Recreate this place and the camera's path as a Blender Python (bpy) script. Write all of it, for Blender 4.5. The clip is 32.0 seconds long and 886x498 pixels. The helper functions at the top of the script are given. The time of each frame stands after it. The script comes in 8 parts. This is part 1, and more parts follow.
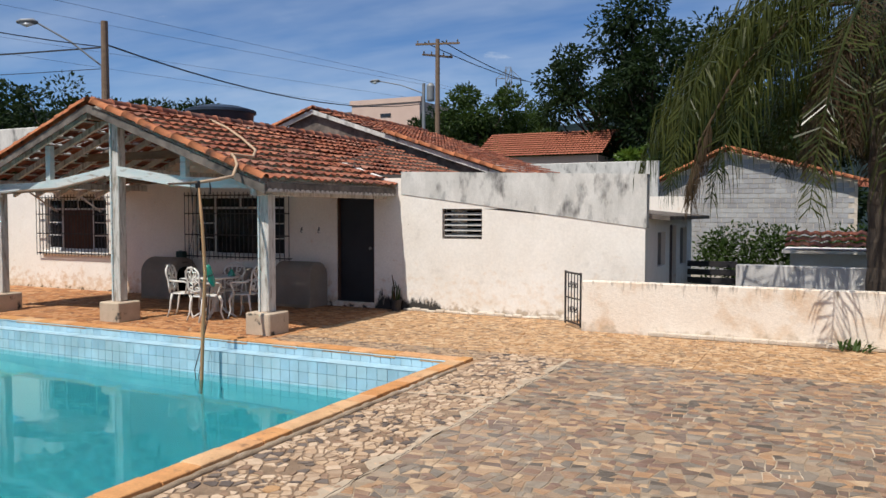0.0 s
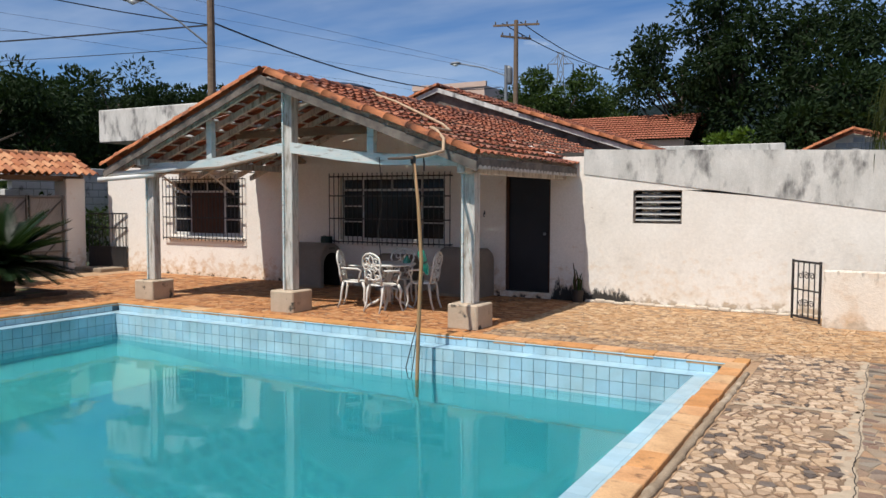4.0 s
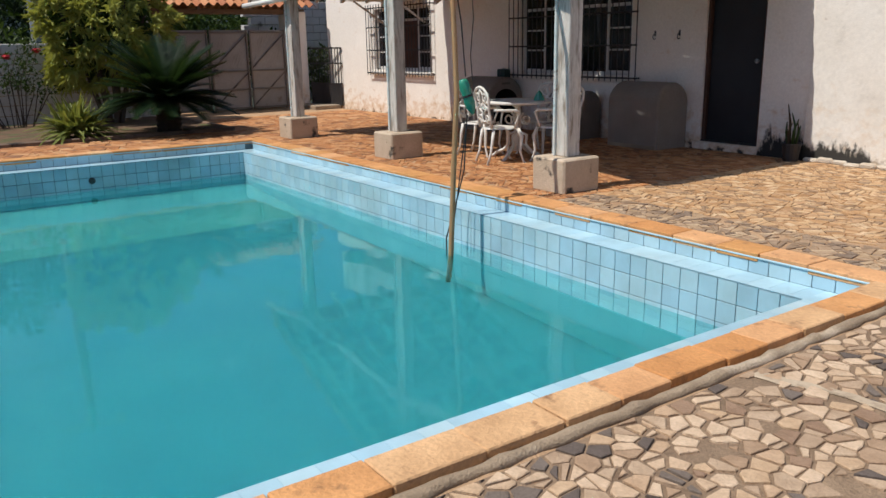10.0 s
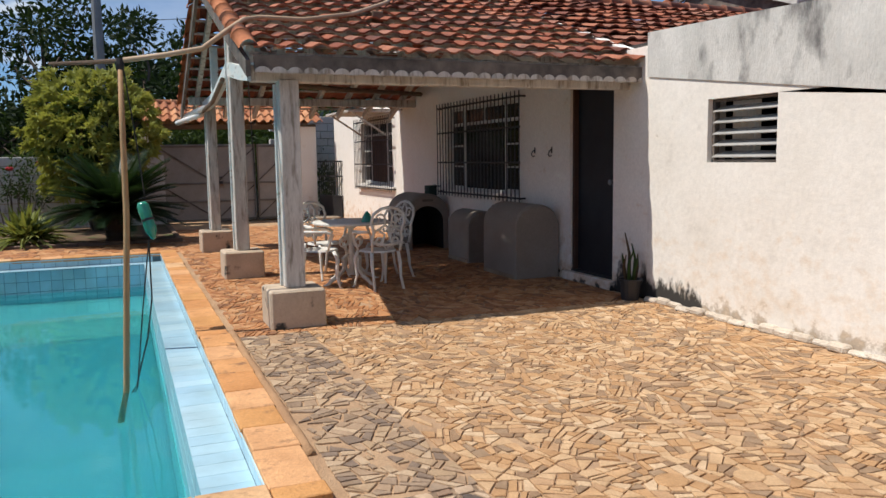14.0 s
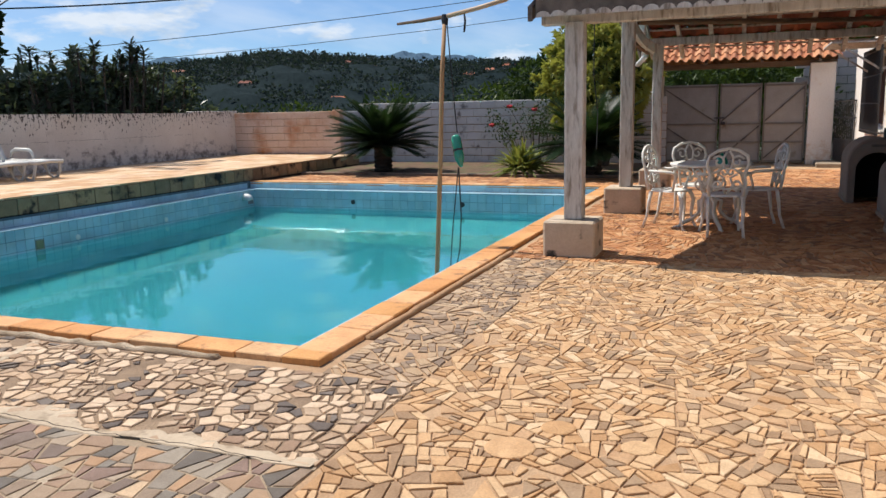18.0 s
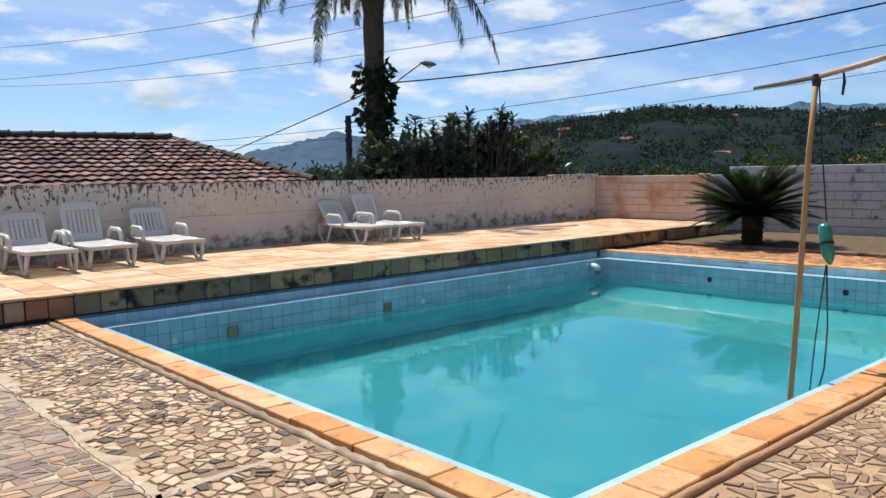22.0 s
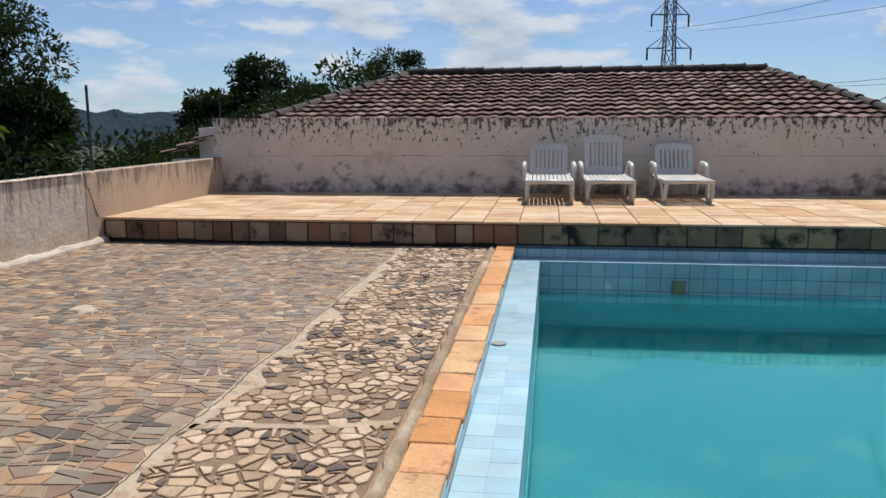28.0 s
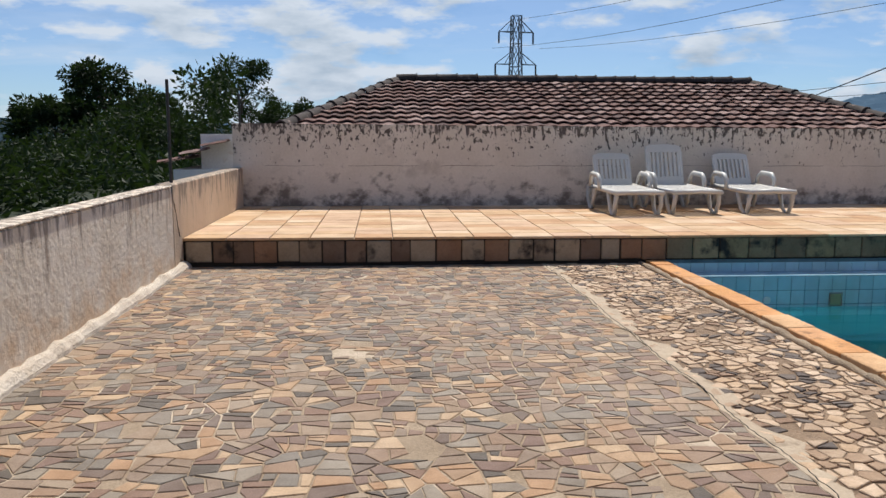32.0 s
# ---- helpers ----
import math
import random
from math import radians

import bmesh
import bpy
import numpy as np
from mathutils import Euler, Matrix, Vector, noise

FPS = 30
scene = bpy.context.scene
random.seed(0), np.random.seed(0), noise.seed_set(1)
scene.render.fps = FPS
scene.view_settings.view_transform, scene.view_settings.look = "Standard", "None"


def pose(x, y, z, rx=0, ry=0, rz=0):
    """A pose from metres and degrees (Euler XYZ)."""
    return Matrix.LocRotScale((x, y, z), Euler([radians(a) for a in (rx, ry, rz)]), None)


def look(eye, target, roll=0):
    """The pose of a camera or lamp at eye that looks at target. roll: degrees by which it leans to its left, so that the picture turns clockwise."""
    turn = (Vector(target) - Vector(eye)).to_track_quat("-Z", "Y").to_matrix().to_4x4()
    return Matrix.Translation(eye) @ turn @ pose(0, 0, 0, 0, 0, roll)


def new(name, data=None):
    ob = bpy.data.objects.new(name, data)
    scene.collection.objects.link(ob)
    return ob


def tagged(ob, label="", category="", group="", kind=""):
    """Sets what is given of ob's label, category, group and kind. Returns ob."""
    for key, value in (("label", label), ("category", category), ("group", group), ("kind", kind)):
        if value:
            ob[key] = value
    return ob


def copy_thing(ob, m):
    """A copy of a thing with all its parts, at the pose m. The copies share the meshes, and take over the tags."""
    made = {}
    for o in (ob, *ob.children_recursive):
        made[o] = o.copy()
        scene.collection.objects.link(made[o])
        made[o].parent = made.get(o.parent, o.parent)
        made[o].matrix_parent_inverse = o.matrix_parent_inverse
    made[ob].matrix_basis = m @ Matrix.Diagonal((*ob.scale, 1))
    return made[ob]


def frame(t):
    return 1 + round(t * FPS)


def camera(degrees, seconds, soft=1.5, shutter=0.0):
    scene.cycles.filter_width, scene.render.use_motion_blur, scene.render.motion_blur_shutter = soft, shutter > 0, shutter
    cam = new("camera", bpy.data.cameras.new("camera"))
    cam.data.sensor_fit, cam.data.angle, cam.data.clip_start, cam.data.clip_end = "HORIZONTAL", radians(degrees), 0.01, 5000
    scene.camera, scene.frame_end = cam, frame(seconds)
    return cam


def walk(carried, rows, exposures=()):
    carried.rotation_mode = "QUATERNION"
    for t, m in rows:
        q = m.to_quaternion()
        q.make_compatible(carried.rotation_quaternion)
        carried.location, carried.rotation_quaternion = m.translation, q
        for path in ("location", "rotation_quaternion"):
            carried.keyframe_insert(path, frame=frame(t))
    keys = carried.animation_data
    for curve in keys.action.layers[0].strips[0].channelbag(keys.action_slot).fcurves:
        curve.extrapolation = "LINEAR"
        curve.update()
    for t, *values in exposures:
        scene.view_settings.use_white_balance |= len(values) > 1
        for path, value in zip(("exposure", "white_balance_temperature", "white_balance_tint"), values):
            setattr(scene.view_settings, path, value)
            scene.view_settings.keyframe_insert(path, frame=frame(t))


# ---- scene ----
EXPOSURES = [(0, 0.08), (3.5, 0.07), (6, 0.06), (7.2, -0.08), (8.5, -0.10), (9.7, -0.04), (11.5, 0.07), (14, 0.10), (17, 0.25), (18.5, 0.36), (20, 0.40), (22, 0.36), (24.5, 0.16), (28, 0.04), (32, 0.10)]
SUN, SKY = 4.8, 0.075
SKY_TINT = (0.72, 0.96, 1.24, 1)
CLOUD_LOW, CLOUD_HIGH, CLOUD_COLOUR = 0.594, 0.75, (8.1, 9.0, 10.2, 1)
WATER_A, WATER_B, WATER_CLEAR = (0.011, 0.135, 0.170, 1), (0.015, 0.165, 0.200, 1), 0.75
POOL_A, POOL_B = (0.029, 0.225, 0.258), (0.024, 0.195, 0.24)
cam = camera(58.6, 32.0)
# seconds, eye, target, roll
PATH = [
    (0, (-0.109, 0.161, 1.848), (-4.562, 9.103, 1.386), 0.05),
    (0.5, (-0.270, 0.087, 1.840), (-4.863, 8.961, 1.445), 0.06),
    (1, (-0.525, 0.023, 1.834), (-5.213, 8.848, 1.461), 0.05),
    (1.5, (-0.875, 0.012, 1.801), (-5.583, 8.827, 1.428), 0.01),
    (2, (-1.258, -0.044, 1.812), (-5.973, 8.767, 1.438), -0.03),
    (2.5, (-1.635, -0.081, 1.803), (-6.389, 8.708, 1.414), 0.01),
    (3, (-2.069, 0.033, 1.781), (-6.874, 8.791, 1.335), 0.06),
    (3.5, (-2.511, 0.079, 1.757), (-7.358, 8.810, 1.239), 0.09),
    (5.5, (-3.934, 0.665, 1.675), (-8.796, 9.305, 0.371), 0.08),
    (6, (-4.098, 0.995, 1.660), (-8.886, 9.602, -0.071), -0.12),
    (6.5, (-4.077, 1.329, 1.642), (-8.829, 9.877, -0.446), -0.25),
    (7, (-3.867, 1.698, 1.664), (-8.622, 10.184, -0.652), -0.37),
    (7.5, (-3.655, 2.035, 1.664), (-8.527, 10.397, -0.853), -0.36),
    (8, (-3.355, 2.253, 1.608), (-8.613, 10.335, -1.041), -0.44),
    (8.5, (-3.098, 2.603, 1.413), (-8.875, 10.320, -1.248), -0.58),
    (9, (-2.766, 3.086, 1.364), (-9.299, 10.175, -1.292), -0.82),
    (9.5, (-2.490, 3.668, 1.376), (-9.850, 9.900, -1.269), -0.90),
    (10, (-2.157, 4.276, 1.416), (-10.124, 9.776, -1.087), -1.07),
    (10.5, (-1.974, 4.825, 1.425), (-10.272, 9.914, -0.866), -1.06),
    (11, (-1.735, 5.343, 1.429), (-10.225, 10.183, -0.691), -1.03),
    (11.5, (-1.598, 5.831, 1.429), (-10.195, 10.543, -0.542), -0.99),
    (12, (-1.439, 6.334, 1.434), (-10.144, 10.926, -0.338), -0.96),
    (12.5, (-1.283, 6.816, 1.451), (-10.061, 11.326, -0.166), -0.97),
    (13, (-1.188, 7.341, 1.460), (-10.059, 11.726, 0.018), -0.94),
    (13.5, (-1.083, 7.846, 1.450), (-10.090, 12.003, 0.186), -0.88),
    (15.5, (-0.809, 9.794, 1.433), (-2.772, 10.091, 1.192), -1.2),
    (16, (-0.888, 10.179, 1.408), (-2.869, 10.29, 1.158), -1.2),
    (16.5, (-0.91, 10.548, 1.383), (-2.89, 10.451, 1.122), -1.2),
    (17, (-0.8, 10.8, 1.361), (-2.756, 10.493, 1.075), -1.1),
    (17.5, (-0.606, 11.02, 1.37), (-2.513, 10.512, 1.047), -1.1),
    (18, (-0.558, 11.287, 1.357), (-2.389, 10.561, 1.012), -1.2),
    (18.5, (-0.456, 11.438, 1.367), (-2.18, 10.486, 1.021), -1.2),
    (19, (-0.405, 11.492, 1.409), (-2.032, 10.377, 1.078), -1.1),
    (19.5, (-0.451, 11.51, 1.465), (-2.004, 10.284, 1.176), -1.1),
    (20, (-0.474, 11.528, 1.498), (-1.957, 10.208, 1.26), -1.1),
    (20.5, (-0.563, 11.517, 1.546), (-1.985, 10.127, 1.337), -1.0),
    (21, (-0.78, 11.433, 1.522), (-2.153, 9.993, 1.321), -1.1),
    (21.5, (-1.165, 11.263, 1.557), (-2.513, 9.799, 1.359), -1.1),
    (22, (-1.64, 11.131, 1.57), (-2.962, 9.643, 1.378), -1.1),
    (22.5, (-2.018, 10.907, 1.519), (-3.266, 9.353, 1.349), -1.0),
    (23, (-2.315, 10.841, 1.474), (-3.427, 9.188, 1.302), -1.0),
    (23.5, (-2.673, 10.852, 1.461), (-3.551, 9.066, 1.259), -1.0),
    (24, (-2.985, 10.759, 1.466), (-3.645, 8.886, 1.224), -0.9),
    (24.5, (-3.376, 10.626, 1.456), (-3.877, 8.709, 1.187), -0.9),
    (25, (-3.72, 10.409, 1.452), (-4.067, 8.46, 1.168), -0.9),
    (25.5, (-4.07, 10.356, 1.47), (-4.281, 8.39, 1.175), -0.8),
    (27.5, (-4.794, 10.735, 1.433), (-4.609, 8.77, 1.11), -0.4),
    (28, (-4.758, 10.782, 1.441), (-4.489, 8.826, 1.123), -0.3),
    (28.5, (-4.582, 10.933, 1.459), (-4.256, 8.984, 1.151), -0.2),
    (29, (-4.246, 11.093, 1.453), (-3.849, 9.154, 1.16), -0.1),
    (29.5, (-3.735, 11.001, 1.422), (-3.303, 9.069, 1.134), -0.0),
    (30, (-3.209, 10.833, 1.436), (-2.759, 8.905, 1.148), -0.0),
    (30.5, (-2.716, 10.584, 1.418), (-2.258, 8.658, 1.13), -0.0),
    (31, (-2.224, 10.372, 1.415), (-1.826, 8.434, 1.127), 0.3),
    (31.5, (-1.726, 10.183, 1.4), (-1.55, 8.211, 1.116), 0.3),
    (32, (-1.318, 9.976, 1.365), (-1.472, 8.003, 1.078), 0.2),
]
walk(cam, [(t, look(eye, target, roll)) for t, eye, target, roll in PATH], EXPOSURES)

# ---- world, sun ----
SUN_WAY = Vector((-0.29, -1.42, 2.60)).normalized()      # towards the sun
world = bpy.data.worlds.new("sky_world")
scene.world = world
world.use_nodes = True
wt = world.node_tree
wt.nodes.clear()


def wnode(kind, **values):
    n = wt.nodes.new(kind)
    for k, v in values.items():
        n.inputs[k].default_value = v
    return n


sky = wt.nodes.new("ShaderNodeTexSky")
sky.sky_type, sky.sun_disc = "NISHITA", False
sky.sun_elevation = math.asin(SUN_WAY.z)
sky.sun_rotation = math.atan2(SUN_WAY.x, SUN_WAY.y)
sky.altitude, sky.air_density, sky.dust_density, sky.ozone_density = 800, 1.0, 0.1, 4.0
coord = wt.nodes.new("ShaderNodeTexCoord")
sep = wt.nodes.new("ShaderNodeSeparateXYZ")
wt.links.new(coord.outputs["Generated"], sep.inputs[0])
# project the direction on a flat cloud layer: x / (z + 0.12), y / (z + 0.12)
zz = wt.nodes.new("ShaderNodeMath"); zz.operation = "MAXIMUM"; zz.inputs[1].default_value = 0.0
wt.links.new(sep.outputs["Z"], zz.inputs[0])
zz2 = wt.nodes.new("ShaderNodeMath"); zz2.operation = "ADD"; zz2.inputs[1].default_value = 0.10
wt.links.new(zz.outputs[0], zz2.inputs[0])
layer = wt.nodes.new("ShaderNodeCombineXYZ")
for axis in "XY":
    d = wt.nodes.new("ShaderNodeMath"); d.operation = "DIVIDE"
    wt.links.new(sep.outputs[axis], d.inputs[0]); wt.links.new(zz2.outputs[0], d.inputs[1])
    wt.links.new(d.outputs[0], layer.inputs[axis])
# cumulus heaps: noise over the direction, gathered by a broader noise and thicker towards the south
squat = wnode("ShaderNodeMapping", Scale=(1.0, 1.0, 3.0))
wt.links.new(coord.outputs["Generated"], squat.inputs["Vector"])
big = wnode("ShaderNodeTexNoise", Scale=9.5, Detail=12.0, Roughness=0.56)
wt.links.new(squat.outputs[0], big.inputs["Vector"])
herd = wnode("ShaderNodeTexNoise", Scale=2.2, Detail=3.0)
wt.links.new(squat.outputs[0], herd.inputs["Vector"])
g1 = wt.nodes.new("ShaderNodeMath"); g1.operation = "MULTIPLY_ADD"; g1.inputs[1].default_value = 0.42
wt.links.new(herd.outputs["Fac"], g1.inputs[0]); wt.links.new(big.outputs["Fac"], g1.inputs[2])
g2 = wt.nodes.new("ShaderNodeMath"); g2.operation = "MULTIPLY_ADD"; g2.inputs[1].default_value = -0.12
wt.links.new(sep.outputs["Y"], g2.inputs[0]); wt.links.new(g1.outputs[0], g2.inputs[2])
g3 = wt.nodes.new("ShaderNodeMath"); g3.operation = "SUBTRACT"; g3.inputs[1].default_value = 0.185
wt.links.new(g2.outputs[0], g3.inputs[0])
ramp = wt.nodes.new("ShaderNodeValToRGB")
ramp.color_ramp.elements[0].position, ramp.color_ramp.elements[1].position = CLOUD_LOW, CLOUD_HIGH
wt.links.new(g3.outputs[0], ramp.inputs[0])
lift = wnode("ShaderNodeMapping", Scale=(1.0, 1.0, 3.0), Location=(0.0, 0.0, 0.05))
wt.links.new(coord.outputs["Generated"], lift.inputs["Vector"])
under = wnode("ShaderNodeTexNoise", Scale=9.5, Detail=6.0, Roughness=0.56)
wt.links.new(lift.outputs[0], under.inputs["Vector"])
shade = wt.nodes.new("ShaderNodeValToRGB")
shade.color_ramp.elements[0].position, shade.color_ramp.elements[0].color = 0.50, CLOUD_COLOUR
shade.color_ramp.elements[1].position, shade.color_ramp.elements[1].color = 0.74, (5.0, 6.2, 7.7, 1)
wt.links.new(under.outputs["Fac"], shade.inputs[0])
veil = wnode("ShaderNodeTexNoise", Scale=0.35, Detail=5.0, Roughness=0.6)
stretch = wnode("ShaderNodeMapping", Scale=(1.0, 2.6, 1.0), Rotation=(0, 0, 0.5), Location=(3.1, 0.4, 0))
wt.links.new(layer.outputs[0], stretch.inputs["Vector"]); wt.links.new(stretch.outputs[0], veil.inputs["Vector"])
vramp = wt.nodes.new("ShaderNodeValToRGB")
vramp.color_ramp.elements[0].position, vramp.color_ramp.elements[1].position = 0.36, 0.80
vramp.color_ramp.elements[1].color = (0.62, 0.62, 0.62, 1)
wt.links.new(veil.outputs["Fac"], vramp.inputs[0])
cover = wt.nodes.new("ShaderNodeMath"); cover.operation = "MAXIMUM"
thin = wt.nodes.new("ShaderNodeMath"); thin.operation = "MULTIPLY"; thin.inputs[1].default_value = -0.26    # thin veil over the southern sky
wt.links.new(sep.outputs["Y"], thin.inputs[0])
veiled = wt.nodes.new("ShaderNodeMath"); veiled.operation = "MAXIMUM"
wt.links.new(thin.outputs[0], veiled.inputs[0]); wt.links.new(vramp.outputs[0], veiled.inputs[1])
wt.links.new(ramp.outputs[0], cover.inputs[0]); wt.links.new(veiled.outputs[0], cover.inputs[1])
cloud = wt.nodes.new("ShaderNodeMixRGB")
wt.links.new(shade.outputs[0], cloud.inputs[2])
tint = wt.nodes.new("ShaderNodeMixRGB")
tint.blend_type, tint.inputs[0].default_value, tint.inputs[2].default_value = "MULTIPLY", 1.0, SKY_TINT
wt.links.new(sky.outputs[0], tint.inputs[1])
wt.links.new(cover.outputs[0], cloud.inputs[0]); wt.links.new(tint.outputs[0], cloud.inputs[1])
back = wnode("ShaderNodeBackground", Strength=SKY)
wt.links.new(cloud.outputs[0], back.inputs[0])
wout = wt.nodes.new("ShaderNodeOutputWorld")
wt.links.new(back.outputs[0], wout.inputs[0])

sun = new("sun", bpy.data.lights.new("sun", "SUN"))
sun.data.energy, sun.data.angle, sun.data.color = SUN, radians(0.53), (1.0, 0.95, 0.87)
sun.matrix_world = look(SUN_WAY * 60, (0, 0, 0))


# ---- materials ----
def material(name, a, b, scale=2.0, rough=0.75, bump=0.15, fine=60.0, metal=0.0, stain=None, streak=None,
             pieces=None, spec=0.4, band=(1, 1, 1), detail=7.0, grain=0.15, spot=None):
    """Two colours mixed by noise, fine grain and relief; stain = (colour, scale, low, high); streak = (colour, low, high, z_low, z_high[, scale])
    runs down from an edge; pieces = list of colours picked by the piece; spot = one mouldy place."""
    m = bpy.data.materials.new(name)
    m.use_nodes = True
    t = m.node_tree
    p = t.nodes["Principled BSDF"]

    def node(kind, **values):
        n = t.nodes.new(kind)
        for k, v in values.items():
            n.inputs[k].default_value = v
        return n

    def mix(fac, c1, c2, mode="MIX"):
        n = t.nodes.new("ShaderNodeMixRGB")
        n.blend_type = mode
        for s, v in zip(n.inputs, (fac, c1, c2)):
            if isinstance(v, (int, float)):
                s.default_value = v
            elif isinstance(v, tuple):
                s.default_value = (*v, 1)
            else:
                t.links.new(v, s)
        return n.outputs[0]

    def step(value, low, high):
        n = t.nodes.new("ShaderNodeMapRange")
        n.inputs["From Min"].default_value, n.inputs["From Max"].default_value = low, high
        t.links.new(value, n.inputs["Value"])
        return n.outputs[0]

    geo = t.nodes.new("ShaderNodeNewGeometry")
    mapping = node("ShaderNodeMapping", Scale=band)
    t.links.new(geo.outputs["Position"], mapping.inputs["Vector"])

    def noisy(s, d=detail, vec=mapping.outputs[0], r=0.6):
        n = node("ShaderNodeTexNoise", Scale=s, Detail=d, Roughness=r)
        t.links.new(vec, n.inputs["Vector"])
        return n.outputs["Fac"]

    large, small = noisy(scale), noisy(fine, 4.0)
    colour = mix(step(large, 0.3, 0.7), a, b)
    if pieces:
        info, ri = t.nodes.new("ShaderNodeObjectInfo"), t.nodes.new("ShaderNodeMath")
        ri.operation = "ADD"
        t.links.new(info.outputs["Random"], ri.inputs[0])
        t.links.new(geo.outputs["Random Per Island"], ri.inputs[1])
        fr = t.nodes.new("ShaderNodeMath"); fr.operation = "FRACT"
        t.links.new(ri.outputs[0], fr.inputs[0])
        r = t.nodes.new("ShaderNodeValToRGB")
        r.color_ramp.interpolation = "CONSTANT"
        e = r.color_ramp.elements
        while len(e) < len(pieces):
            e.new(0.5)
        for i, c in enumerate(pieces):
            e[i].position, e[i].color = i / len(pieces), (*c, 1)
        t.links.new(fr.outputs[0], r.inputs[0])
        colour = mix(step(large, 0.3, 0.7), r.outputs[0], mix(1.0, r.outputs[0], (0.72, 0.68, 0.64), "MULTIPLY"))
    if stain:
        colour = mix(step(noisy(stain[1]), stain[2], stain[3]), colour, stain[0])
    if streak:
      for streak in (streak if isinstance(streak, list) else [streak]):
        m2 = node("ShaderNodeMapping", Scale=streak[5] if len(streak) > 5 else (13, 13, 2.4) if streak[4] > streak[3] else (5, 5, 6))
        t.links.new(geo.outputs["Position"], m2.inputs["Vector"])
        xyz = t.nodes.new("ShaderNodeSeparateXYZ")
        t.links.new(geo.outputs["Position"], xyz.inputs[0])
        near = step(xyz.outputs["Z"], streak[3], streak[4])
        s = t.nodes.new("ShaderNodeMath"); s.operation = "MULTIPLY_ADD"
        t.links.new(near, s.inputs[0]); s.inputs[1].default_value = 0.26
        t.links.new(noisy(1.0, 8.0, m2.outputs[0], 0.65), s.inputs[2])
        colour = mix(step(s.outputs[0], streak[1], streak[2]), colour, streak[0])
    if spot:                                  # a mouldy spot on a wall along x: colour, middle, half width, height
        m3 = node("ShaderNodeMapping", Scale=(9, 9, 4))
        t.links.new(geo.outputs["Position"], m3.inputs["Vector"])
        xyz = t.nodes.new("ShaderNodeSeparateXYZ")
        t.links.new(geo.outputs["Position"], xyz.inputs[0])
        off = t.nodes.new("ShaderNodeMath"); off.operation = "SUBTRACT"; off.inputs[1].default_value = spot[1]
        t.links.new(xyz.outputs["X"], off.inputs[0])
        wide = t.nodes.new("ShaderNodeMath"); wide.operation = "ABSOLUTE"
        t.links.new(off.outputs[0], wide.inputs[0])
        both = t.nodes.new("ShaderNodeMath"); both.operation = "MULTIPLY"
        t.links.new(step(wide.outputs[0], spot[2], spot[2] * 0.6), both.inputs[0])
        t.links.new(step(xyz.outputs["Z"], spot[3], 0.0), both.inputs[1])
        s = t.nodes.new("ShaderNodeMath"); s.operation = "MULTIPLY_ADD"; s.inputs[1].default_value = 0.62
        t.links.new(both.outputs[0], s.inputs[0]); t.links.new(noisy(1.0, 8.0, m3.outputs[0], 0.7), s.inputs[2])
        colour = mix(step(s.outputs[0], 0.80, 0.93), colour, spot[0])
    dark = t.nodes.new("ShaderNodeMapRange")
    dark.inputs["To Min"].default_value, dark.inputs["To Max"].default_value = 1 - grain, 1 + grain
    t.links.new(small, dark.inputs["Value"])
    colour = mix(1.0, colour, dark.outputs[0], "MULTIPLY")
    t.links.new(colour, p.inputs["Base Color"])
    p.inputs["Metallic"].default_value = metal
    p.inputs["Specular IOR Level"].default_value = spec
    rr = t.nodes.new("ShaderNodeMapRange")
    rr.inputs["To Min"].default_value, rr.inputs["To Max"].default_value = max(rough - 0.12, 0.02), min(rough + 0.12, 1)
    t.links.new(large, rr.inputs["Value"]); t.links.new(rr.outputs[0], p.inputs["Roughness"])
    if bump:
        both = t.nodes.new("ShaderNodeMath"); both.operation = "MULTIPLY_ADD"
        t.links.new(large, both.inputs[0]); both.inputs[1].default_value = 0.6
        t.links.new(small, both.inputs[2])
        bp = node("ShaderNodeBump", Strength=bump, Distance=0.02)
        t.links.new(both.outputs[0], bp.inputs["Height"]); t.links.new(bp.outputs[0], p.inputs["Normal"])
    return m


def leaf_material(name, a, b, scale=1.5, gloss=0.45):
    m = material(name, a, b, scale, gloss, 0.0, 9.0, spec=0.12, grain=0.35)
    t = m.node_tree
    p, out = t.nodes["Principled BSDF"], t.nodes["Material Output"]
    thin = t.nodes.new("ShaderNodeBsdfTranslucent")
    thin.inputs[0].default_value = (b[0] * 1.6, b[1] * 1.6, b[2] * 0.8, 1)
    both = t.nodes.new("ShaderNodeMixShader")
    both.inputs[0].default_value = 0.22
    t.links.new(p.outputs[0], both.inputs[1]); t.links.new(thin.outputs[0], both.inputs[2])
    t.links.new(both.outputs[0], out.inputs[0])
    return m


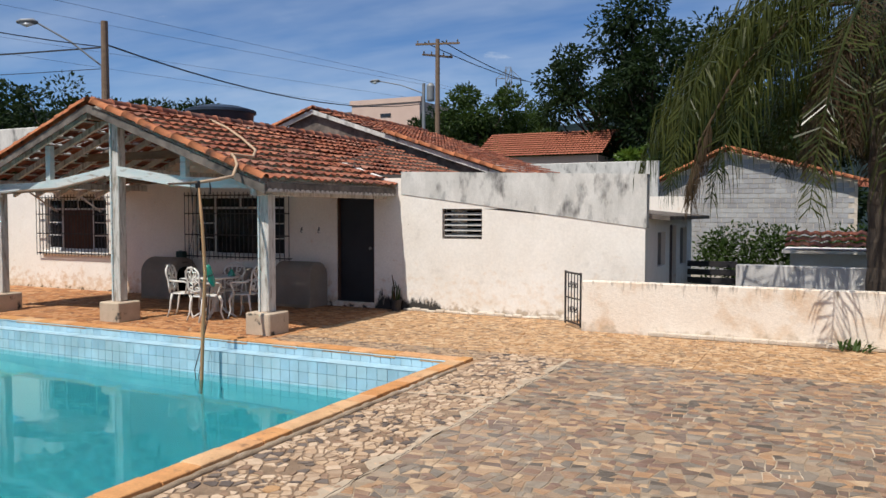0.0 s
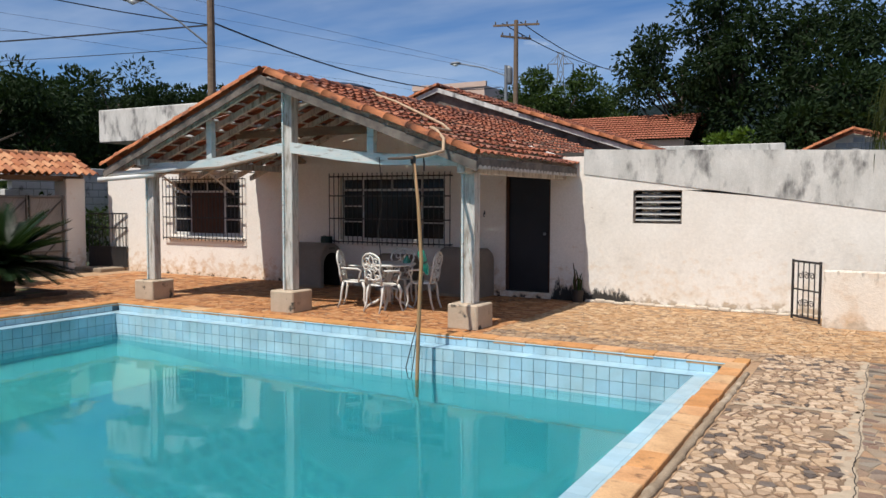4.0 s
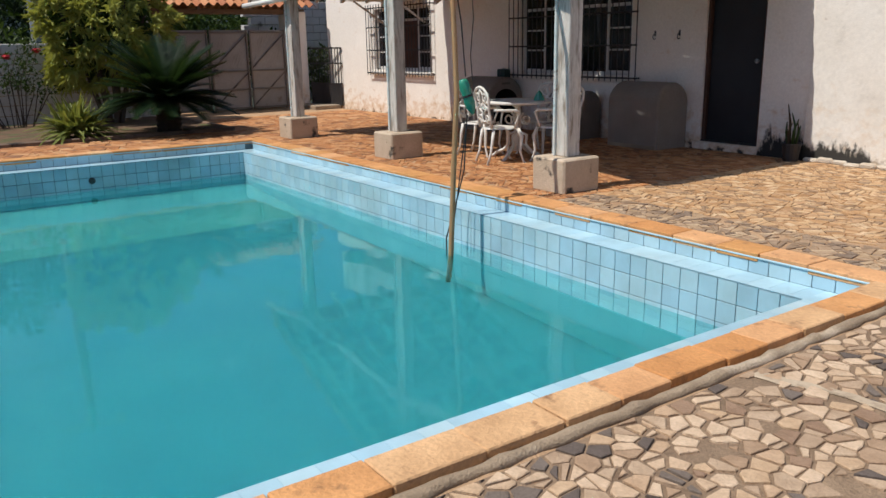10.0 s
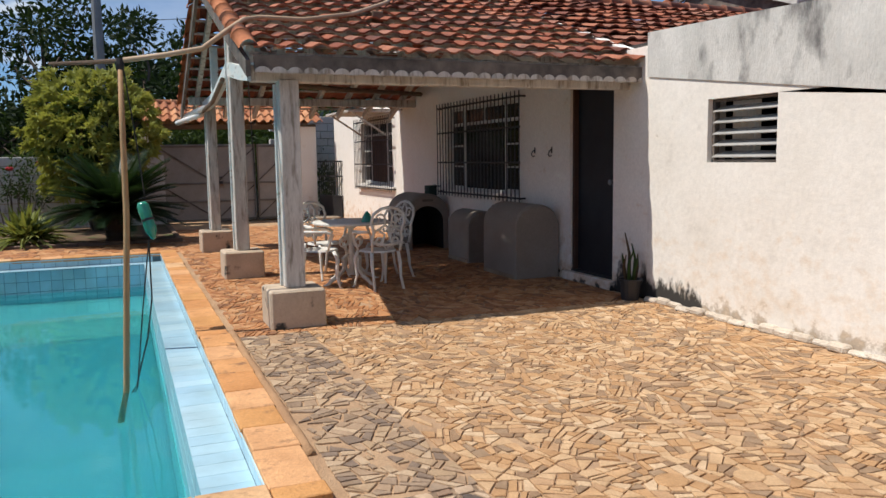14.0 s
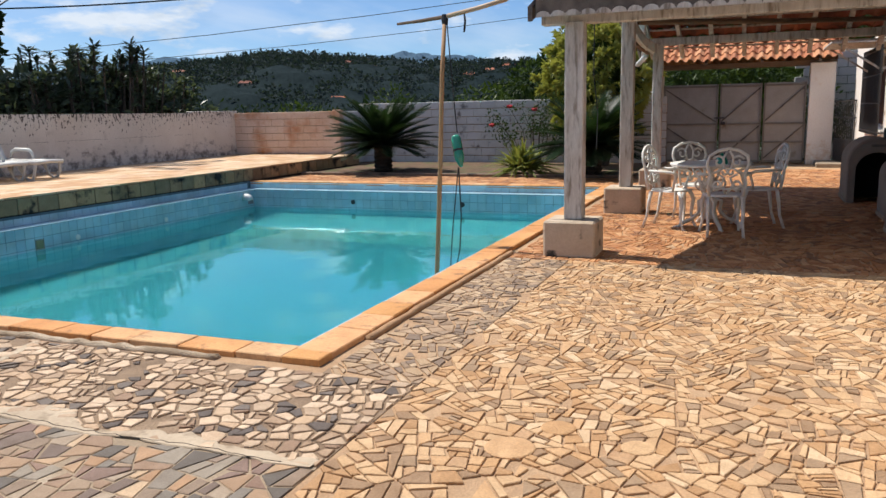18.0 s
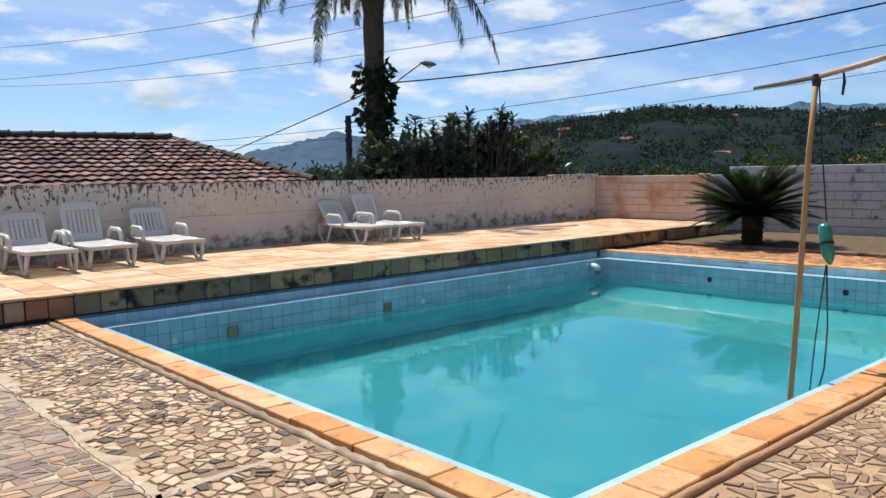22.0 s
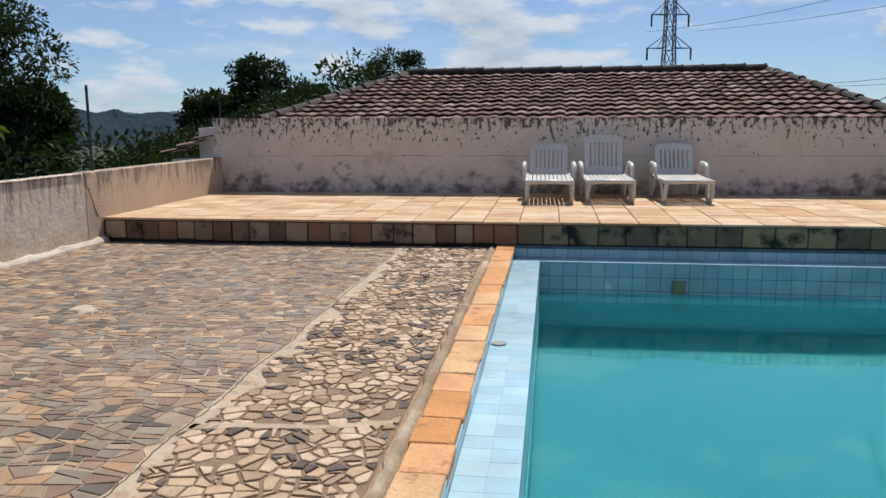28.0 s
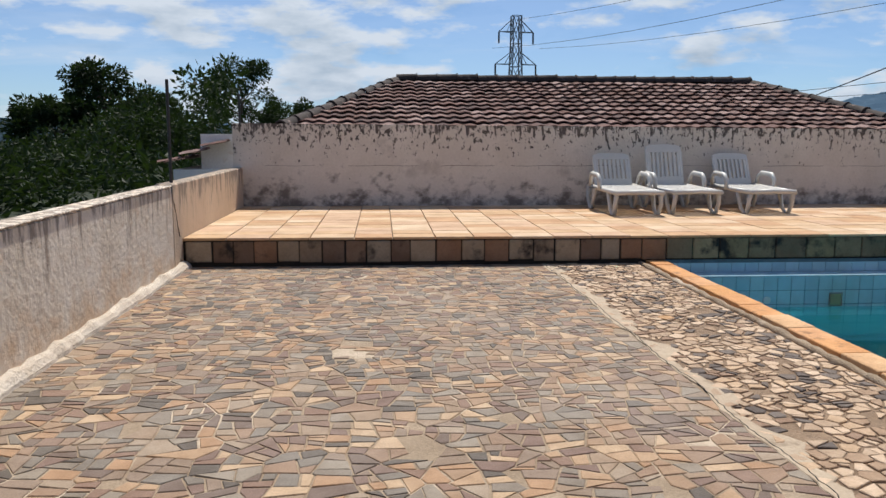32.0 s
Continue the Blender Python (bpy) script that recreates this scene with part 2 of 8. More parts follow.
WHITE_WALL = material("limewashed_wall", (0.86, 0.81, 0.745), (0.78, 0.72, 0.65), 1.1, 0.9, 0.14, 35,
                      stain=((0.66, 0.52, 0.38), 0.55, 0.64, 1.0), streak=[((0.58, 0.38, 0.22), 0.60, 0.88, 0.70, 0.0), ((0.06, 0.055, 0.05), 0.76, 0.84, 0.22, 0.0)], spot=((0.035, 0.032, 0.03), -7.66, 0.52, 0.62))
ANNEX_WALL = material("annex_render", (0.81, 0.77, 0.71), (0.73, 0.68, 0.61), 1.4, 0.9, 0.14, 25,
                      stain=((0.42, 0.38, 0.33), 2.3, 0.60, 0.95), streak=[((0.08, 0.075, 0.07), 0.68, 0.80, 0.34, 0.0), ((0.66, 0.52, 0.38), 0.66, 0.96, 1.4, 0.0)], spot=((0.04, 0.037, 0.033), -7.15, 0.75, 0.42))
PARAPET = material("weathered_parapet", (0.68, 0.66, 0.62), (0.44, 0.43, 0.40), 1.9, 0.95, 0.3, 30, band=(1.6, 1.6, 0.7),
                   stain=((0.15, 0.145, 0.14), 2.4, 0.53, 0.68))
SOUTH_WALL = material("peeling_white_wall", (0.71, 0.655, 0.585), (0.60, 0.54, 0.465), 1.3, 0.9, 0.35, 30,
                      stain=((0.34, 0.29, 0.25), 1.7, 0.60, 0.82), streak=[((0.12, 0.10, 0.09), 0.785, 0.83, 0.85, 1.5), ((0.10, 0.085, 0.075), 0.735, 0.76, 0.55, 1.6, (15, 15, 9)), ((0.22, 0.185, 0.16), 0.64, 0.82, 0.90, 0.3)])
EAST_WALL = material("rough_render_wall", (0.80, 0.71, 0.60), (0.68, 0.58, 0.46), 3.2, 0.95, 0.45, 24, grain=0.22,
                     stain=((0.44, 0.34, 0.25), 1.4, 0.55, 0.80), streak=[((0.10, 0.085, 0.075), 0.70, 0.78, 0.50, 0.9), ((0.36, 0.29, 0.23), 0.66, 0.84, 0.2, 0.95), ((0.66, 0.48, 0.32), 0.56, 0.82, 0.5, 0.0)])
EAST_TAN = material("tan_rendered_wall", (0.66, 0.51, 0.37), (0.56, 0.42, 0.295), 1.6, 0.95, 0.5, 40, grain=0.18,
                    stain=((0.34, 0.26, 0.20), 4.0, 0.60, 0.75), streak=[((0.10, 0.08, 0.07), 0.66, 0.76, 0.50, 0.92), ((0.30, 0.24, 0.19), 0.64, 0.82, 0.35, 0.9)])
LOW_WALL = material("cream_low_wall", (0.80, 0.73, 0.64), (0.72, 0.62, 0.51), 1.1, 0.9, 0.35, 30,
                    stain=((0.60, 0.42, 0.27), 2.2, 0.52, 0.72), streak=[((0.30, 0.25, 0.20), 0.72, 0.86, 0.45, 0.85), ((0.45, 0.36, 0.27), 0.66, 0.86, 0.22, 0.0)])
ORANGE_BLOCK = material("pink_painted_block", (0.66, 0.52, 0.43), (0.58, 0.41, 0.30), 1.2, 0.9, 0.3, 30,
                        stain=((0.42, 0.18, 0.075), 1.1, 0.50, 0.70))
WHITE_BLOCK = material("white_painted_block", (0.62, 0.60, 0.58), (0.50, 0.48, 0.46), 1.5, 0.9, 0.3, 30,
                       stain=((0.16, 0.14, 0.13), 3.0, 0.60, 0.70))
GREY_BLOCK = material("bare_concrete_block", (0.42, 0.42, 0.42), (0.33, 0.33, 0.33), 2.0, 0.95, 0.4, 40, pieces=[(0.40, 0.40, 0.41), (0.46, 0.46, 0.46), (0.36, 0.36, 0.37), (0.43, 0.42, 0.41)])
CEMENT = material("grey_cement", (0.38, 0.30, 0.22), (0.25, 0.19, 0.135), 3.0, 0.95, 0.5, 50)
CONCRETE_PAD = material("mossy_concrete", (0.56, 0.45, 0.34), (0.42, 0.33, 0.24), 3.0, 0.95, 0.5, 40, stain=((0.05, 0.05, 0.045), 4.0, 0.58, 0.66))
MORTAR = material("brown_mortar_bed", (0.34, 0.235, 0.15), (0.18, 0.118, 0.075), 4.0, 0.95, 0.8, 90, grain=0.45)
MORTAR_LIGHT = material("pale_mortar_bed", (0.68, 0.60, 0.50), (0.50, 0.41, 0.32), 5.0, 0.95, 0.9, 50, grain=0.25)
KERB_BROWN = material("reddish_brown_mortar", (0.42, 0.25, 0.13), (0.30, 0.17, 0.09), 4.0, 0.95, 0.5, 60)
SEAM_SAND = material("sandy_smeared_mortar", (0.50, 0.40, 0.29), (0.40, 0.31, 0.22), 5.0, 0.95, 0.5, 60, stain=((0.30, 0.23, 0.16), 9.0, 0.55, 0.66))
GREY_BED = material("grey_brown_mortar_bed", (0.42, 0.32, 0.22), (0.26, 0.19, 0.125), 4.0, 0.95, 0.7, 90, grain=0.4, stain=((0.58, 0.47, 0.35), 1.1, 0.54, 0.64))
MORTAR_RED = material("reddish_mortar_bed", (0.50, 0.33, 0.195), (0.36, 0.22, 0.125), 3.0, 0.95, 0.7, 90, grain=0.4)
CREAM_STONES = material("cream_mosaic_stones", (0.5, 0.4, 0.3), (0.5, 0.4, 0.3), 9.0, 0.8, 0.55, 90, grain=0.3, pieces=[
    (0.620, 0.451, 0.306), (0.560, 0.389, 0.252), (0.680, 0.513, 0.360), (0.420, 0.285, 0.184), (0.135, 0.106, 0.090), (0.640, 0.470, 0.324), (0.330, 0.214, 0.140), (0.660, 0.494, 0.347), (0.580, 0.408, 0.261), (0.460, 0.328, 0.221), (0.190, 0.152, 0.126), (0.520, 0.380, 0.261)])
GREY_STONES = material("grey_and_tan_paving_stones", (0.4, 0.35, 0.3), (0.4, 0.35, 0.3), 8.0, 0.65, 0.4, 140, grain=0.45, spec=0.35, stain=((0.42, 0.37, 0.31), 0.6, 0.50, 1.25), pieces=[
    (0.277, 0.197, 0.135), (0.462, 0.304, 0.180), (0.258, 0.212, 0.164), (0.227, 0.145, 0.110), (0.263, 0.162, 0.112), (0.354, 0.250, 0.165), (0.128, 0.104, 0.083), (0.330, 0.214, 0.138), (0.551, 0.388, 0.242), (0.225, 0.191, 0.154), (0.379, 0.246, 0.149), (0.313, 0.260, 0.199), (0.183, 0.128, 0.098), (0.437, 0.263, 0.145), (0.300, 0.218, 0.158), (0.384, 0.293, 0.208)])
TAN_STONES = material("orange_tan_paving_stones", (0.5, 0.35, 0.2), (0.5, 0.35, 0.2), 8.0, 0.8, 0.55, 90, grain=0.32, pieces=[
    (0.592, 0.365, 0.190), (0.530, 0.311, 0.149), (0.632, 0.424, 0.242), (0.469, 0.271, 0.130), (0.337, 0.212, 0.121), (0.592, 0.385, 0.210), (0.673, 0.479, 0.297), (0.510, 0.316, 0.172), (0.367, 0.246, 0.149), (0.612, 0.405, 0.228)])
BROWN_STONES = material("worn_brown_paving_stones", (0.4, 0.28, 0.18), (0.4, 0.28, 0.18), 8.0, 0.8, 0.55, 90, grain=0.35, pieces=[
    (0.42, 0.29, 0.185), (0.31, 0.215, 0.14), (0.50, 0.355, 0.225), (0.25, 0.18, 0.13), (0.56, 0.41, 0.27), (0.37, 0.265, 0.18), (0.46, 0.32, 0.195)])
RED_STONES = material("reddish_paving_stones", (0.4, 0.22, 0.11), (0.4, 0.22, 0.11), 8.0, 0.75, 0.55, 90, grain=0.32, pieces=[
    (0.524, 0.242, 0.096), (0.456, 0.194, 0.072), (0.570, 0.291, 0.128), (0.388, 0.165, 0.064), (0.296, 0.141, 0.068), (0.502, 0.242, 0.104), (0.593, 0.330, 0.160)])
COPING = material("orange_sandstone", (0.66, 0.32, 0.12), (0.56, 0.25, 0.08), 4.0, 0.8, 0.5, 50, band=(1, 1, 1), grain=0.28, stain=((0.22, 0.11, 0.055), 7.0, 0.58, 0.72), pieces=[
    (0.66, 0.33, 0.13), (0.60, 0.28, 0.10), (0.70, 0.38, 0.18), (0.62, 0.31, 0.11), (0.68, 0.42, 0.22)])
DECK_STONES = material("yellow_sandstone_slabs", (0.62, 0.45, 0.27), (0.54, 0.35, 0.18), 3.0, 0.85, 0.25, 50, pieces=[
    (0.660, 0.468, 0.293), (0.600, 0.398, 0.227), (0.700, 0.518, 0.347), (0.620, 0.418, 0.271), (0.560, 0.338, 0.184)])
GREEN_STONES = material("greenish_slate_facing", (0.20, 0.21, 0.12), (0.14, 0.14, 0.09), 4.0, 0.8, 0.35, 50, stain=((0.02, 0.02, 0.018), 3.2, 0.53, 0.64), grain=0.25, pieces=[
    (0.326, 0.239, 0.136), (0.269, 0.203, 0.121), (0.438, 0.299, 0.159), (0.206, 0.152, 0.094), (0.363, 0.258, 0.143), (0.488, 0.322, 0.174), (0.288, 0.217, 0.121)])
RUST_STONES = material("taupe_slate_facing", (0.28, 0.20, 0.13), (0.2, 0.14, 0.09), 4.0, 0.8, 0.35, 50, stain=((0.025, 0.02, 0.017), 3.0, 0.54, 0.66), grain=0.25, pieces=[
    (0.30, 0.225, 0.155), (0.38, 0.30, 0.21), (0.25, 0.165, 0.11), (0.35, 0.29, 0.215), (0.20, 0.135, 0.095), (0.30, 0.175, 0.105), (0.41, 0.34, 0.25)])
BLUE_TILE = material("pale_blue_glazed_tile", (0.42, 0.64, 0.75), (0.46, 0.68, 0.78), 1.5, 0.22, 0.04, 20, spec=0.5, grain=0.03, pieces=[
    (0.42, 0.64, 0.76), (0.45, 0.67, 0.78), (0.39, 0.61, 0.74), (0.47, 0.68, 0.78)])
GROUT = material("blue_grey_grout", (0.13, 0.19, 0.22), (0.07, 0.115, 0.14), 6.0, 0.9, 0.2, 60)
POOL_FLOOR = material("pool_floor_plaster", POOL_A, POOL_B, 0.5, 0.8, 0.0, grain=0.05)
# painted paler than the floor to offset the weaker sun on upright sides
POOL_SIDE = material("pool_side_plaster_lightened", (0.075, 0.37, 0.40), (0.06, 0.33, 0.37), 0.5, 0.8, 0.0, grain=0.05)
# paler colour stands in for the brighter look of shallow water
POOL_SHALLOW = material("shallow_end_plaster", (0.095, 0.345, 0.335), (0.055, 0.275, 0.29), 0.6, 0.8, 0.0, grain=0.05)
for plaster in (POOL_FLOOR, POOL_SHALLOW):       # murky water above it scatters the light
    shader = plaster.node_tree.nodes["Principled BSDF"]
    shader.inputs["Subsurface Weight"].default_value, shader.inputs["Subsurface Scale"].default_value = 1.0, 0.5
    shader.inputs["Subsurface Radius"].default_value = (0.5, 0.9, 1.0)
SLAT_GLASS = material("grubby_louvre_glass", (0.44, 0.43, 0.41), (0.32, 0.31, 0.29), 5.0, 0.3, 0.0)
ROOF_TILE = material("weathered_clay_tile", (0.34, 0.11, 0.05), (0.2, 0.07, 0.04), 2.0, 0.9, 0.35, 60, grain=0.25, stain=((0.06, 0.032, 0.026), 3.4, 0.50, 0.72), pieces=[
    (0.35, 0.115, 0.06), (0.26, 0.080, 0.046), (0.42, 0.165, 0.095), (0.20, 0.070, 0.046), (0.34, 0.150, 0.10), (0.30, 0.095, 0.05)])
DARK_TILE = material("sooty_clay_tile", (0.20, 0.09, 0.06), (0.12, 0.07, 0.055), 2.0, 0.9, 0.35, 60, stain=((0.04, 0.032, 0.03), 5.5, 0.56, 0.72), grain=0.3, pieces=[
    (0.201, 0.112, 0.095), (0.137, 0.073, 0.062), (0.274, 0.172, 0.150), (0.108, 0.058, 0.052), (0.323, 0.219, 0.194), (0.167, 0.086, 0.069)])
SOOTY_RIDGE = material("black_ridge_tile", (0.060, 0.045, 0.040), (0.030, 0.024, 0.022), 5.0, 0.9, 0.4, 50, stain=((0.20, 0.15, 0.13), 7.0, 0.60, 0.70))
RIDGE_TILE = material("bright_clay_ridge_tile", (0.50, 0.185, 0.075), (0.34, 0.11, 0.05), 4.0, 0.85, 0.35, 50, grain=0.25, stain=((0.085, 0.045, 0.032), 4.0, 0.53, 0.70))
FRESH_TILE = material("fresh_orange_tile", (0.36, 0.125, 0.07), (0.30, 0.095, 0.055), 0.8, 0.85, 0.2, 40)
GATE_TILE = material("gate_clay_tile", (0.48, 0.21, 0.10), (0.36, 0.14, 0.07), 3.0, 0.85, 0.25, 50, pieces=[(0.52, 0.23, 0.11), (0.44, 0.17, 0.08), (0.58, 0.29, 0.15), (0.38, 0.15, 0.075)])
PAINTED_WOOD = material("flaking_white_timber", (0.66, 0.62, 0.57), (0.46, 0.41, 0.36), 4.0, 0.8, 0.45, 50, band=(3, 3, 0.5), grain=0.25, stain=((0.26, 0.215, 0.17), 6.0, 0.50, 0.66))
BLUE_WOOD = material("flaking_pale_blue_timber", (0.45, 0.56, 0.57), (0.66, 0.64, 0.60), 4.0, 0.8, 0.35, 50, band=(0.6, 3, 3), stain=((0.30, 0.26, 0.22), 6.0, 0.57, 0.68))
RAW_WOOD = material("grey_brown_timber", (0.22, 0.15, 0.10), (0.14, 0.095, 0.065), 4.0, 0.85, 0.3, 50, band=(1, 0.6, 3))
FASCIA = material("sooty_grey_fascia", (0.22, 0.18, 0.15), (0.05, 0.043, 0.04), 4.0, 0.9, 0.3, 40)
BLACK_IRON = material("black_painted_iron", (0.02, 0.02, 0.022), (0.035, 0.03, 0.03), 6.0, 0.5, 0.05, 60, spec=0.5)
WHITE_FRAME = material("white_window_frame", (0.66, 0.66, 0.65), (0.58, 0.57, 0.55), 5.0, 0.6, 0.05, 60)
DARK_WOOD = material("dark_brown_shutter", (0.085, 0.038, 0.024), (0.055, 0.027, 0.018), 4.0, 0.7, 0.1, 40)
# near-black: the unlit rooms' darkness is put into the plaster colour
ROOM = material("room_plaster_painted_dark", (0.05, 0.045, 0.042), (0.04, 0.035, 0.032), 1.0, 0.9, 0.0)
GATE_PAINT = material("grey_painted_steel_gate", (0.34, 0.31, 0.28), (0.26, 0.235, 0.21), 2.0, 0.7, 0.1, 40, stain=((0.16, 0.10, 0.06), 2.5, 0.62, 0.75))
GATE_RAIL = material("grimy_gate_frame", (0.20, 0.175, 0.15), (0.14, 0.115, 0.095), 3.0, 0.7, 0.1, 40)
WHITE_PLASTIC = material("white_moulded_plastic", (0.62, 0.605, 0.565), (0.54, 0.52, 0.48), 3.0, 0.42, 0.02, 30, grain=0.04)
WHITE_IRON = material("white_cast_aluminium", (0.72, 0.71, 0.67), (0.62, 0.59, 0.53), 9.0, 0.5, 0.1, 50)
TERRAZZO = material("washed_pebble_concrete", (0.31, 0.26, 0.215), (0.24, 0.20, 0.165), 2.0, 0.9, 0.6, 90, grain=0.45)
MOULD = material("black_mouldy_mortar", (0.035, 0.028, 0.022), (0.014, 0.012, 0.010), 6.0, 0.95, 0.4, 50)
# oven soot; also painted as the shade in bores, cracks and tile gaps
SOOT_AND_SHADE = material("soot_and_painted_shade_black", (0.012, 0.011, 0.01), (0.02, 0.018, 0.016), 3.0, 0.95, 0.1)
PVC = material("white_pvc_pipe", (0.74, 0.73, 0.70), (0.66, 0.64, 0.60), 3.0, 0.4, 0.0, 30, grain=0.05)
BAMBOO = material("bare_wooden_pole", (0.42, 0.25, 0.12), (0.32, 0.18, 0.085), 5.0, 0.7, 0.2, 50, band=(3, 3, 0.4))
RUBBER = material("black_cable", (0.02, 0.02, 0.02), (0.03, 0.03, 0.03), 5.0, 0.6, 0.0)
GREEN_PLASTIC = material("green_pet_bottle", (0.03, 0.26, 0.17), (0.025, 0.19, 0.125), 6.0, 0.15, 0.05, 20, spec=0.7)
STEEL = material("weathered_grey_steel", (0.26, 0.27, 0.28), (0.20, 0.21, 0.22), 2.0, 0.6, 0.0, metal=0.4)
BARK = material("rough_grey_bark", (0.10, 0.075, 0.055), (0.06, 0.045, 0.035), 4.0, 0.95, 0.6, 40, band=(2, 2, 0.6))
SOIL = material("dry_garden_soil", (0.16, 0.095, 0.055), (0.085, 0.052, 0.032), 2.5, 0.98, 0.8, 40, stain=((0.075, 0.085, 0.028), 2.2, 0.50, 0.62))
GRASS = material("far_grass_ground", (0.020, 0.030, 0.014), (0.034, 0.042, 0.020), 0.05, 0.95, 0.0)
# far woods and hills: distance haze painted in as a blue tint
FOREST = material("haze_tinted_hillside", (0.010, 0.017, 0.019), (0.018, 0.027, 0.029), 0.09, 1.0, 1.0, 0.5, grain=0.6, spec=0.02)
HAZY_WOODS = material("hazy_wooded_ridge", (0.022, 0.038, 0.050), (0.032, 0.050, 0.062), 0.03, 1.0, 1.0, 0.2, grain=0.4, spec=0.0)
FAR_HILL = material("haze_tinted_far_hill", (0.055, 0.095, 0.14), (0.075, 0.12, 0.17), 0.01, 1.0, 0.0, spec=0.0)
LEAF_DARK = leaf_material("dark_tree_leaves", (0.008, 0.018, 0.007), (0.022, 0.040, 0.013), 0.7, 0.6)
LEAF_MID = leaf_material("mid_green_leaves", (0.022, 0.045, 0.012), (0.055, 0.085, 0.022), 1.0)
LEAF_MANGO = leaf_material("glossy_mango_leaves", (0.038, 0.085, 0.013), (0.12, 0.18, 0.033), 1.2, 0.35)
LEAF_THICKET = leaf_material("blue_green_thicket_leaves", (0.026, 0.042, 0.030), (0.085, 0.108, 0.078), 2.5, 0.35)
# bluish tint puts the hillside's haze into its leaves
LEAF_HILL = leaf_material("haze_tinted_hill_leaves", (0.014, 0.023, 0.026), (0.027, 0.041, 0.043), 0.15, 0.8)
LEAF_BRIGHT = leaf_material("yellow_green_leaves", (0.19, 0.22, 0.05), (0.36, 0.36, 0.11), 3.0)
CYCAD_TRUNK = material("black_brown_cycad_trunk", (0.035, 0.028, 0.022), (0.02, 0.016, 0.013), 6.0, 0.95, 0.8, 40)
LEAF_LILY = leaf_material("lily_strap_leaves", (0.06, 0.09, 0.025), (0.24, 0.26, 0.08), 6.0, 0.4)
LEAF_CYCAD = leaf_material("dark_cycad_fronds", (0.007, 0.018, 0.009), (0.018, 0.036, 0.015), 3.0, 0.4)
LEAF_PALM = leaf_material("palm_leaflets", (0.009, 0.017, 0.007), (0.068, 0.076, 0.018), 1.6, 0.28)
LEAF_DRY = leaf_material("dry_palm_fronds", (0.035, 0.025, 0.019), (0.115, 0.078, 0.045), 2.0, 0.7)
PETAL = material("red_petals", (0.42, 0.01, 0.02), (0.5, 0.02, 0.03), 9.0, 0.6, 0.0)
PINK_WALL = material("pale_pink_render", (0.62, 0.46, 0.38), (0.56, 0.40, 0.33), 0.6, 0.9, 0.1)
LAMP_GLASS = material("lamp_glass", (0.8, 0.8, 0.78), (0.75, 0.75, 0.73), 4.0, 0.25, 0.0)
BLUE_TANK = material("blue_black_tank", (0.02, 0.035, 0.06), (0.02, 0.03, 0.05), 2.0, 0.5, 0.0)
NAVY_DOOR = material("dark_navy_door_paint", (0.016, 0.016, 0.021), (0.011, 0.011, 0.015), 2.0, 0.55, 0.03, 30, grain=0.1)
DARK_PANE = material("dark_window_glass", (0.015, 0.017, 0.02), (0.02, 0.02, 0.024), 1.0, 0.06, 0.0, spec=0.6, grain=0.02)


def water_material():
    m = bpy.data.materials.new("murky_turquoise_water")
    m.use_nodes = True
    t = m.node_tree
    p, out = t.nodes["Principled BSDF"], t.nodes["Material Output"]
    geo = t.nodes.new("ShaderNodeNewGeometry")
    n = t.nodes.new("ShaderNodeTexNoise")
    n.inputs["Scale"].default_value, n.inputs["Detail"].default_value = 0.45, 3
    t.links.new(geo.outputs["Position"], n.inputs["Vector"])
    mx = t.nodes.new("ShaderNodeMixRGB")
    mx.inputs[1].default_value, mx.inputs[2].default_value = WATER_A, WATER_B
    t.links.new(n.outputs["Fac"], mx.inputs[0]); t.links.new(mx.outputs[0], p.inputs["Base Color"])
    p.inputs["Roughness"].default_value, p.inputs["IOR"].default_value = 0.045, 1.333
    p.inputs["Subsurface Weight"].default_value, p.inputs["Subsurface Scale"].default_value = 1.0, 0.3
    p.inputs["Subsurface Radius"].default_value = (0.5, 0.9, 1.0)
    r = t.nodes.new("ShaderNodeTexNoise")
    r.inputs["Scale"].default_value, r.inputs["Detail"].default_value = 2.6, 2
    t.links.new(geo.outputs["Position"], r.inputs["Vector"])
    b = t.nodes.new("ShaderNodeBump")
    b.inputs["Strength"].default_value, b.inputs["Distance"].default_value = 0.10, 0.02
    t.links.new(r.outputs["Fac"], b.inputs["Height"]); t.links.new(b.outputs[0], p.inputs["Normal"])
    clear = t.nodes.new("ShaderNodeBsdfGlass")
    clear.inputs["Color"].default_value, clear.inputs["Roughness"].default_value, clear.inputs["IOR"].default_value = (0.62, 0.95, 0.97, 1), 0.035, 1.333
    t.links.new(b.outputs[0], clear.inputs["Normal"])
    both = t.nodes.new("ShaderNodeMixShader")
    both.inputs[0].default_value = WATER_CLEAR
    t.links.new(p.outputs[0], both.inputs[1]); t.links.new(clear.outputs[0], both.inputs[2])
    t.links.new(both.outputs[0], out.inputs[0])
    return m


WATER = water_material()


